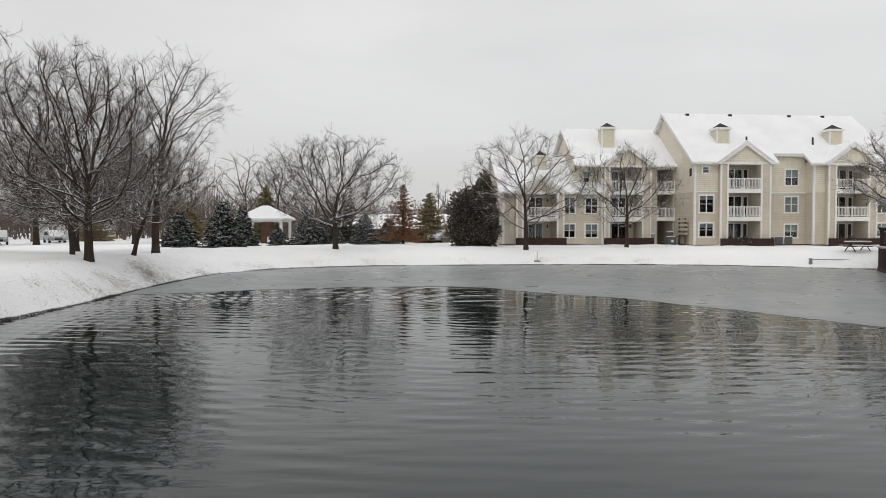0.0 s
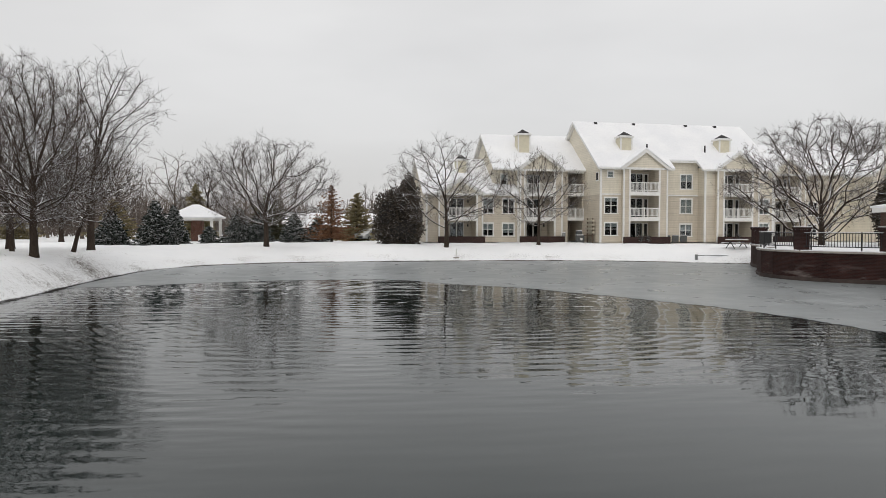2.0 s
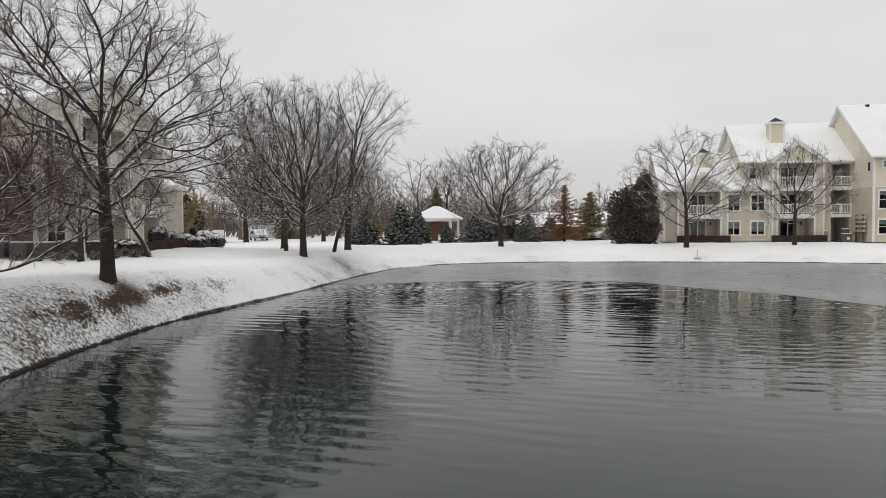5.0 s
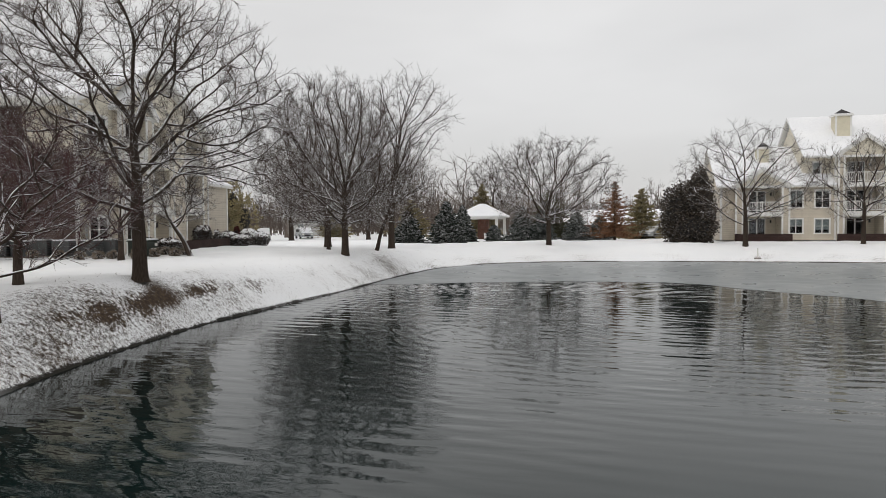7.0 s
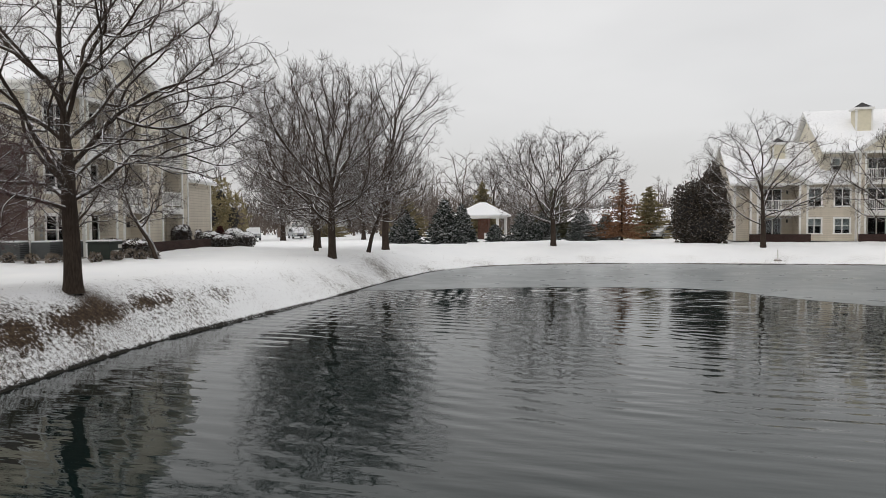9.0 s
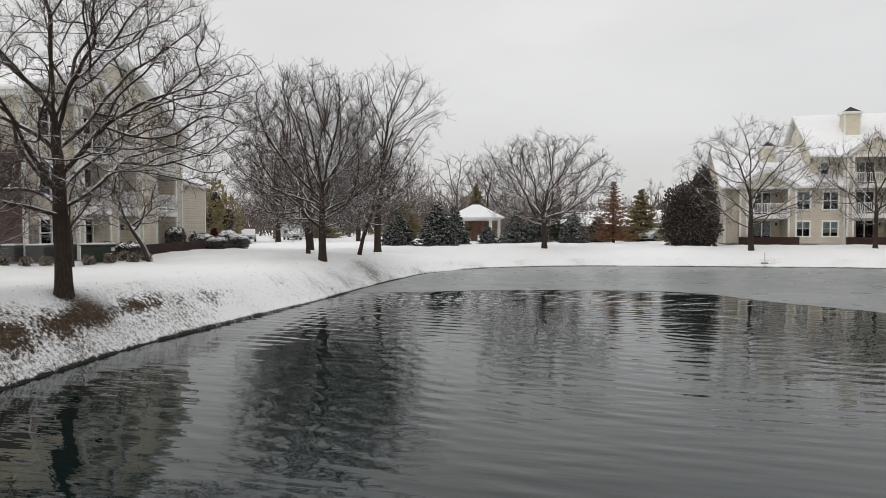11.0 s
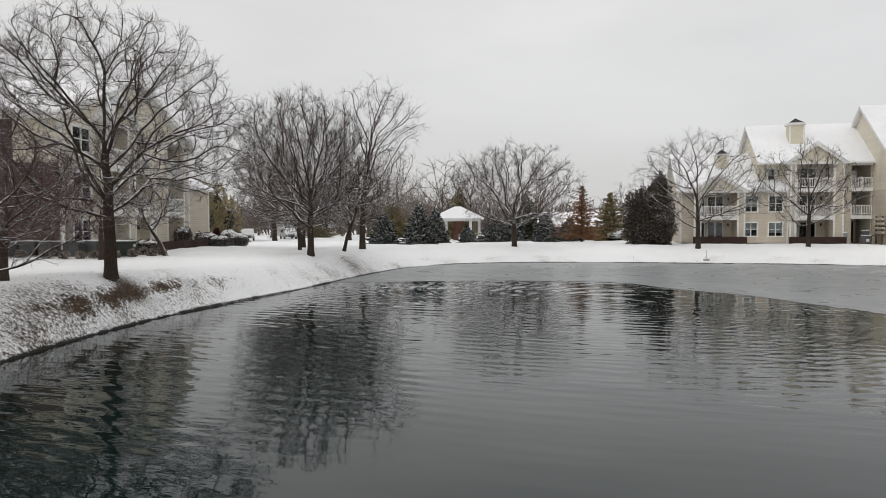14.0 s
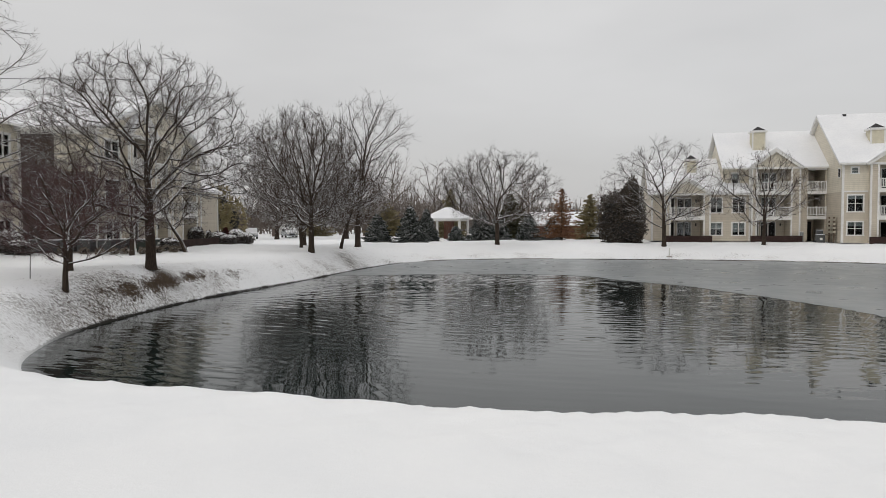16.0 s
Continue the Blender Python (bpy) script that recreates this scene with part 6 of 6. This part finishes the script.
# ---- gazebo ----
gaz = thing("gazebo", -19.1, 75.0, gz(-19.1, 75.0), 0, "white square gazebo with a snowy hipped roof", "gazebo")
for sx in (-1, 1):
    for sy in (-1, 1):
        part("post", boxes((sx * 2.1 - 0.13, sx * 2.1 + 0.13, sy * 2.1 - 0.13, sy * 2.1 + 0.13, 0, 2.35)), WHITE, gaz)
part("beam", boxes((-2.25, 2.25, -2.25, -2.05, 2.3, 2.62), (-2.25, 2.25, 2.05, 2.25, 2.3, 2.62), (-2.25, -2.05, -2.05, 2.05, 2.3, 2.62), (2.05, 2.25, -2.05, 2.05, 2.3, 2.62)), WHITE, gaz)


def hip_roof(parent, h, z0, z1, flat=0.3):
    for z_lo, mat, nm, add in ((z0, WHITE, "roof", 0.0), (z0 + 0.1, SNOW, "snow_cover", 0.04)):
        bm = bmesh.new()
        a = [bm.verts.new((sx * (h + add), sy * (h + add), z_lo - 0.1)) for sx, sy in ((-1, -1), (1, -1), (1, 1), (-1, 1))]
        b = [bm.verts.new((sx * (h + add), sy * (h + add), z_lo)) for sx, sy in ((-1, -1), (1, -1), (1, 1), (-1, 1))]
        c = [bm.verts.new((sx * flat, sy * flat, z1 - z0 + z_lo)) for sx, sy in ((-1, -1), (1, -1), (1, 1), (-1, 1))]
        bm.faces.new(a)
        bm.faces.new(c)
        for i in range(4):
            j = (i + 1) % 4
            bm.faces.new((a[i], a[j], b[j], b[i]))
            bm.faces.new((b[i], b[j], c[j], c[i]))
        part(nm, bm, mat, parent)


hip_roof(gaz, 2.6, 2.6, 3.98)
part("brick_chimney", boxes((-0.75, 0.45, 0.6, 1.4, 0, 2.6)), BRICKRED, gaz, "red brick grill wall under the roof")
part("low_wall", boxes((-1.7, -0.95, -1.9, -1.7, 0, 0.75), (0.6, 1.4, -1.9, -1.7, 0, 0.75)), WHITE, gaz)

# ---- small things ----
CARWHITE = plain("snow_dusted_car_paint", (0.34, 0.36, 0.37), 0.35, 0.2, 2, 0.5)
CARDARK = plain("dark_car_paint", (0.05, 0.055, 0.06), 0.35, 0.2, 2, 0.5)
RUBBER = plain("tyre_rubber", (0.02, 0.02, 0.02), 0.9, 0.2)
GREEN = plain("green_painted_steel", (0.036, 0.046, 0.038), 0.5, 0.15)
GREY = plain("grey_painted_steel", (0.10, 0.105, 0.105), 0.55, 0.15)
HOUSE = siding("pale_grey_siding", (0.55, 0.55, 0.54))
LABELW = plain("white_sticker", (0.75, 0.74, 0.70), 0.6)


def car(x, y, turn, paint, label, z=None):
    """A parked car with snow on its bonnet, roof and windows."""
    ob = thing("parked_car", x, y, gz(x, y) if z is None else z, turn, label, "car", "parked cars")
    prof = [(-2.2, 0.35), (-2.25, 0.75), (-2.1, 0.98), (-1.75, 1.02), (-1.35, 1.5), (-0.9, 1.62), (0.55, 1.62), (1.0, 1.5), (1.45, 1.05), (2.15, 0.92), (2.28, 0.7), (2.22, 0.35)]
    part("body", prism(bmesh.new(), prof, -0.86, 0.86), paint, ob, bevel=0.05)
    snow = [(-1.5, 1.4), (-1.3, 1.6), (-0.9, 1.76), (0.55, 1.76), (1.05, 1.6), (1.5, 1.12), (2.12, 1.02), (2.2, 0.9), (1.45, 1.0), (1.0, 1.46), (0.55, 1.6), (-0.9, 1.6), (-1.3, 1.46)]
    part("snow_cover", prism(bmesh.new(), snow, -0.8, 0.8), SNOW, ob)
    for s in (-1, 1):
        part("side_window", prism(bmesh.new(), [(-1.25, 1.08), (-0.95, 1.5), (0.5, 1.5), (0.95, 1.08)], s * 0.865 - 0.006, s * 0.865 + 0.006), DARK, ob)
        part("headlight", boxes((2.2, 2.3, s * 0.6 - 0.16, s * 0.6 + 0.16, 0.66, 0.82)), LABELW, ob)
        for wx in (-1.4, 1.4):
            w = part("wheel", cyl(bmesh.new(), (wx, s * 0.72, 0.33), (wx, s * 0.9, 0.33), 0.33, sides=18), RUBBER, ob)
            part("rim", cyl(bmesh.new(), (wx, s * 0.88, 0.33), (wx, s * 0.91, 0.33), 0.2, sides=12), METAL, w)
    part("grille", boxes((2.22, 2.31, -0.4, 0.4, 0.45, 0.66)), DARK, ob)
    ob.scale = (0.95, 0.95, 0.84)
    return ob


car(-0.2, 80.6, -118, CARWHITE, "pale estate car under snow by the brick building")
car(3.0, 83.5, -110, CARDARK, "dark car under snow parked beside another")
car(-45.2, 70.5, -57, CARWHITE, "pale car under thick snow on the drive")
car(-44.5, 79.5, -50, CARWHITE, "car buried under snow on the drive")


def house(x, y, turn, w, d, h, rise, wall, label, door=None, wins=()):
    ob = thing("house", x, y, gz(x, y) - 0.1, turn, label, "house")
    part("wall", wall_panel(-w / 2, w / 2, 0, 0, h, wins), wall, ob)
    part("end_wall", prism_x(bmesh.new(), [(0.18, 0), (d, 0), (d, h), (d / 2, h + rise * 0.96), (0.18, h)], -w / 2, -w / 2 + 0.18), wall, ob)
    part("end_wall", prism_x(bmesh.new(), [(0.18, 0), (d, 0), (d, h), (d / 2, h + rise * 0.96), (0.18, h)], w / 2 - 0.18, w / 2), wall, ob)
    part("back_wall", boxes((-w / 2, w / 2, d - 0.18, d, 0, h)), wall, ob)
    for q in wins:
        window(ob, *q, 0.03, 0.4)
    gable_roof(ob, -w / 2, w / 2, 0, d, h, h + rise)
    if door:
        part("garage_door", boxes((door[0], door[1], -0.05, 0.0, 0, door[2])), WHITE, ob)
    return ob


house(-5.0, 108.0, 0, 24, 10, 2.5, 2.2, BRICKRED, "low red-brick building with a long snowy roof", (4.6, 6.6, 1.9))
house(-53.0, 98.0, 12, 9, 8, 3.0, 2.2, HOUSE, "pale grey house beyond the trees", None, [(-2.5, -1.3, 0.9, 2.2), (1.2, 2.4, 0.9, 2.2)])
house(-8.0, 150.0, 0, 60, 14, 4.6, 1.4, HOUSE, "long distant building with a snowy roof")


def snowy_hedge(x, y, lobes, seed, label, n=3600):
    ob = leafy_mass("hedge", x, y, lobes, seed, BUSHTOP, label, "shrub", n, 0.095, group="snowy hedges")
    rng = random.Random(seed)
    for lx, ly, lz, rx, ry, rz in lobes:
        bm = bmesh.new()
        bmesh.ops.create_icosphere(bm, subdivisions=4, radius=1.0)
        for q in bm.verts:
            w = 1.0 + 0.05 * math.sin(q.co.x * 9 + seed) * math.cos(q.co.y * 8) + rng.uniform(-0.035, 0.035)
            q.co = Vector((lx + q.co.x * rx * w, ly + q.co.y * ry * w, lz + q.co.z * rz * w))
        gone = [f for f in bm.faces if f.calc_center_median().z < lz + rz * (0.30 + 0.45 * rng.random())]
        bmesh.ops.delete(bm, geom=gone, context="FACES")
        part("snow_cap", bm, SNOW, ob, "patchy cap of snow")
    return ob


snowy_hedge(-30.3, 42.4, [(-0.55, 0, 0.5, 0.85, 0.8, 0.62), (0.5, 0, 0.42, 0.85, 0.8, 0.5)], 81, "trimmed dark hedge capped with snow")
snowy_hedge(-32.6, 48.6, [(-0.5, 0, 0.7, 0.9, 0.9, 0.85), (0.5, 0, 0.55, 0.85, 0.9, 0.7)], 82, "rounded hedge capped with snow")
snowy_hedge(-34.2, 44.5, [(0, 0, 0.6, 1.2, 0.8, 0.75)], 83, "twiggy brown hedge dusted with snow")
snowy_hedge(-31.6, 40.2, [(0, 0, 0.7, 0.7, 0.6, 0.8)], 84, "leafless brown bush against the wall")
snowy_hedge(-29.6, 20.9, [(0, 0, 0.35, 1.0, 0.7, 0.55), (-1.1, 0.4, 0.6, 0.9, 0.7, 0.9)], 85, "low hedge capped with snow at the wall")
leafy_mass("red_shrub", -32.0, 45.2, [(0, 0, 0.75, 0.32, 0.3, 0.75)], 86, leaf_mat("dark_red_leaves", (0.05, 0.012, 0.012), (0.085, 0.022, 0.02)), "slim dark red shrub between hedges", "shrub", 500, 0.12)
snowy_hedge(-25.2, 27.4, [(-0.5, 0, 0.45, 0.8, 0.6, 0.42), (0.5, 0.5, 0.45, 0.8, 0.6, 0.4)], 87, "low spreading shrub under a cap of snow", 4000)


def ac_unit(x, y, turn):
    ob = thing("air_conditioner", x, y, gz(x, y), turn, "dark grey air-conditioning unit with snow on top", "air conditioner", "air conditioners along the wall")
    part("casing", boxes((-0.42, 0.42, -0.42, 0.42, 0.06, 0.8)), GREY, ob, bevel=0.03)
    for i in range(7):
        z = 0.14 + i * 0.085
        part("louvre", boxes((-0.36, 0.36, -0.432, -0.42, z, z + 0.03)), IRON, ob)
    part("pad", boxes((-0.5, 0.5, -0.5, 0.5, 0, 0.06)), STONE, ob)
    part("snow_cap", boxes((-0.41, 0.41, -0.41, 0.41, 0.803, 0.87)), SNOW, ob, bevel=0.03)


for x, y in ((-30.6, 23.2), (-29.6, 23.5), (-28.6, 23.7), (-27.5, 23.9), (-26.7, 24.7), (-26.5, 25.8)):
    ac_unit(x, y, TURN_L)
trf = thing("transformer_box", -24.7, 26.0, gz(-24.7, 26.0), TURN_L, "green steel utility cabinet with a snowy top and pale stickers", "utility box")
part("cabinet", boxes((-0.58, 0.58, -0.5, 0.5, 0, 0.72)), GREEN, trf, bevel=0.03)
part("lid", boxes((-0.62, 0.62, -0.54, 0.54, 0.722, 0.78)), GREEN, trf)
part("snow_cap", boxes((-0.6, 0.6, -0.52, 0.52, 0.784, 0.86)), SNOW, trf, bevel=0.03)
part("sticker", boxes((0.2, 0.5, -0.515, -0.502, 0.48, 0.64)), LABELW, trf)
part("sticker", boxes((0.05, 0.3, -0.515, -0.502, 0.2, 0.38)), LABELW, trf)
for i, (x, y) in enumerate([(-28.2, 22.7), (-26.9, 23.0), (-26.1, 23.4), (-25.4, 23.8), (-24.2, 24.9), (-23.5, 25.4), (-23.9, 26.7), (-23.2, 26.5), (-23.2, 27.3), (-25.0, 24.3)]):
    leafy_mass("shrub", x, y, [(0, 0, 0.2, 0.27, 0.27, 0.24)], 90 + i, TAN, "small round shrub dusted with snow", "shrub", 240, 0.09, group="small shrubs along the wall")

sap = thing("sapling", -15.7, 8.9, gz(-15.7, 8.9), 0, "thin bent bare sapling stem in the snow", "tree")
bm = bmesh.new()
for a, b, r in (((0, 0, 0), (-0.15, 0.15, 0.45), 0.018), ((-0.15, 0.15, 0.45), (-0.28, 0.3, 1.0), 0.015), ((-0.28, 0.3, 1.0), (-0.25, 0.32, 1.6), 0.011)):
    cyl(bm, a, b, r, r * 0.85, 6)
part("stem", bm, BARK, sap)

# meters and boxes on the walls
m = thing("meter_cabinet", 0, 0, 0, 0, "tan electric meter cabinets on the siding", "utility box")
m.matrix_basis = left.matrix_basis @ pose(0.35, -0.12, 0.55)
part("cabinet", boxes((-0.35, 0.15, 0, 0.12, 0, 1.2)), plain("tan_metal", (0.30, 0.27, 0.22), 0.5), m)
for i in range(5):
    part("meter", cyl(bmesh.new(), (-0.1, -0.06, 0.15 + i * 0.22), (-0.1, 0.0, 0.15 + i * 0.22), 0.08, sides=10), METAL, m)
ub = thing("meter_bank", 0, 0, 0, 0, "tan rows of electric meters on posts beside the stairwell", "utility box")
ub.matrix_basis = apartments.matrix_basis @ pose(-0.35, 1.1, 0)
for i in range(4):
    part("meter_rail", boxes((-0.02, 0.2, -0.1, 1.9, 0.95 + i * 0.42, 1.17 + i * 0.42)), plain("tan_meter_metal", (0.50, 0.46, 0.37), 0.5), ub)
for vv in (0.2, 1.6):
    part("post", boxes((0.03, 0.15, vv - 0.06, vv + 0.06, -0.05, 2.6)), WOOD, ub)
part("shelf", boxes((-0.45, 0.2, 0.0, 1.3, 0.72, 0.8)), WOOD, ub)
for uu, vv, ww, hh, mm, nm in ((-1.15, 2.6, 0.4, 0.75, GREY, "utility_box"), (-1.0, 3.3, 0.3, 1.2, GREY, "utility_box"), (-2.6, 3.7, 0.16, 1.0, METAL, "utility_pedestal")):
    o = thing(nm, 0, 0, 0, 0, "grey steel utility cabinet standing by the stairwell", "utility box")
    o.matrix_basis = apartments.matrix_basis @ pose(uu, vv, 0)
    part("cabinet", boxes((-ww, ww, -ww * 0.8, ww * 0.8, -0.08, hh)), mm, o, bevel=0.02)
    part("snow_cap", boxes((-ww, ww, -ww * 0.8, ww * 0.8, hh + 0.003, hh + 0.07)), SNOW, o, bevel=0.02)
    if ww == 0.4:
        part("sticker", boxes((-0.1, 0.16, -0.335, -0.323, 0.2, 0.45)), LABELW, o)


def picnic_table(x, y, turn):
    ob = thing("picnic_table", x, y, gz(x, y), turn, "dark picnic table with snow on its top", "table")
    part("tabletop", boxes((-0.95, 0.95, -0.38, 0.38, 0.7, 0.75)), WOOD, ob)
    part("snow_on_top", boxes((-0.93, 0.93, -0.36, 0.36, 0.753, 0.83)), SNOW, ob, bevel=0.02)
    for s in (-1, 1):
        part("bench", boxes((-0.95, 0.95, s * 0.75 - 0.14, s * 0.75 + 0.14, 0.42, 0.46)), WOOD, ob)
        part("snow_on_bench", boxes((-0.93, 0.93, s * 0.75 - 0.12, s * 0.75 + 0.12, 0.463, 0.51)), SNOW, ob)
        part("leg", cyl(bmesh.new(), (s * 0.65, -0.6, 0), (s * 0.65, 0.1, 0.7), 0.035, sides=8), IRON, ob)
        part("leg", cyl(bmesh.new(), (s * 0.65, 0.6, 0), (s * 0.65, -0.1, 0.7), 0.035, sides=8), IRON, ob)
        part("brace", boxes((s * 0.65 - 0.03, s * 0.65 + 0.03, -0.75, 0.75, 0.37, 0.42)), IRON, ob)


picnic_table(32.4, 54.2, 8)
bar = thing("low_barrier", 0, 0, 0, 0, "low grey steel barrier with a stubby post on the bank", "barrier")
bx0, by0, bx1, by1 = 28.2, 53.2, 35.0, 51.6
z0 = gz(bx0, by0)
part("post", cyl(bmesh.new(), (bx0, by0, z0 - 0.1), (bx0, by0, z0 + 0.42), 0.13, sides=12), METAL, bar)
part("rail", cyl(bmesh.new(), (bx0, by0, z0 + 0.33), (bx1, by1, z0 + 0.33), 0.035, sides=8), METAL, bar)
part("post", cyl(bmesh.new(), (bx1, by1, z0 - 0.5), (bx1, by1, z0 + 0.36), 0.08, sides=12), METAL, bar)
st = thing("marker_stake", 7.6, 55.9, 0.0, 0, "short pale marker stake at the water's edge", "stake")
part("stake", cyl(bmesh.new(), (0, 0, 0.3), (0, 0.02, 1.15), 0.05, 0.04, 8), LABELW, st)
part("base", boxes((-0.25, 0.25, -0.2, 0.2, 0.3, 0.42)), STONE, st, bevel=0.04)

# things on the patios
for uu, vv in ((5.0, -0.9), (4.2, -0.9), (15.6, -0.9)):
    o = leafy_mass("patio_shrub", 0, 0, [(0, 0, 0.4, 0.45, 0.35, 0.45)], int(uu * 10), BUSHTOP, "small bare shrub before the low brick wall", "shrub", 260, 0.1, z=0, group="patio shrubs")
    o.matrix_basis = apartments.matrix_basis @ pose(uu, vv, 0)
ben = thing("bench", 0, 0, 0, 0, "weathered wooden bench against the siding", "bench")
ben.matrix_basis = apartments.matrix_basis @ pose(11.0, 1.9, 0)
part("seat", boxes((-0.9, 0.9, -0.25, 0.25, 0.42, 0.48)), WOOD, ben)
part("backrest", boxes((-0.9, 0.9, 0.2, 0.26, 0.5, 0.95)), WOOD, ben)
for s in (-0.75, 0.75):
    part("leg", boxes((s - 0.04, s + 0.04, -0.2, 0.2, 0, 0.42)), WOOD, ben)
for i in range(3):
    o = thing("air_conditioner", 0, 0, 0, 0, "grey air-conditioning unit in the recess", "air conditioner", "air conditioners in the recess")
    o.matrix_basis = apartments.matrix_basis @ pose(8.4 + i * 1.0, 1.6, 0)
    part("casing", boxes((-0.4, 0.4, -0.4, 0.4, 0.03, 0.75)), GREY, o, bevel=0.03)
    part("snow_cap", boxes((-0.39, 0.39, -0.39, 0.39, 0.753, 0.8)), SNOW, o)

# overhead wires
def wire(p, q, sag, r, label):
    n = 24
    pts = [Vector(p).lerp(Vector(q), i / n) - Vector((0, 0, sag * 4 * (i / n) * (1 - i / n))) for i in range(n + 1)]
    v, f = tubes([(np.array([tuple(a) for a in pts]), np.full(n + 1, r))], 5)
    return tagged(mesh_object("overhead_wire", v.tolist(), f, IRON), label, "wire")


wire((-66, 6, 12.6), (-29.6, 33.2, 14.3), 0.4, 0.022, "thin black overhead wire above the trees")
wire((40, 36, 9.9), (62, 30, 11.2), 0.2, 0.02, "thin black overhead wire by the clubhouse")


# dead grass blades that stick out of the thin snow on the banks
def bank_grass():
    rng = np.random.default_rng(5)
    x = rng.uniform(-19, -8, 60000)
    y = rng.uniform(2, 50, 60000)
    d = shore_distance(x, y)
    clump = np.sin(x * 2.1 + 0.7 * np.sin(y * 1.7)) * np.cos(y * 1.9 + np.sin(x * 1.3))
    keep = (d > 0.02) & (d < 4.5) & (rng.uniform(0, 1, x.shape) < (0.04 + 0.22 * (clump > 0.1)) * np.exp(-d / 1.3))
    x, y = x[keep], y[keep]
    z = ground_height(x, y)
    n = len(x)
    h = rng.uniform(0.02, 0.07, n)
    a = rng.uniform(0, 2 * math.pi, n)
    w = 0.006 + 0.004 * rng.uniform(0, 1, n)
    lean_x, lean_y = rng.normal(0, 0.05, n), rng.normal(0, 0.05, n)
    V = np.stack([np.stack([x - w * np.cos(a), y - w * np.sin(a), z - 0.01], 1), np.stack([x + w * np.cos(a), y + w * np.sin(a), z - 0.01], 1),
                  np.stack([x + lean_x, y + lean_y, z + h], 1)], 1).reshape(-1, 3)
    F = (np.arange(n)[:, None] * 3 + np.arange(3)[None]).tolist()
    ob = mesh_object("bank_grass", V.tolist(), F, leaf_mat("dead_grass", (0.06, 0.048, 0.03), (0.17, 0.14, 0.085)))
    tagged(ob, "dead grass blades poking through thin snow on the bank", "grass", kind="stuff")


bank_grass()
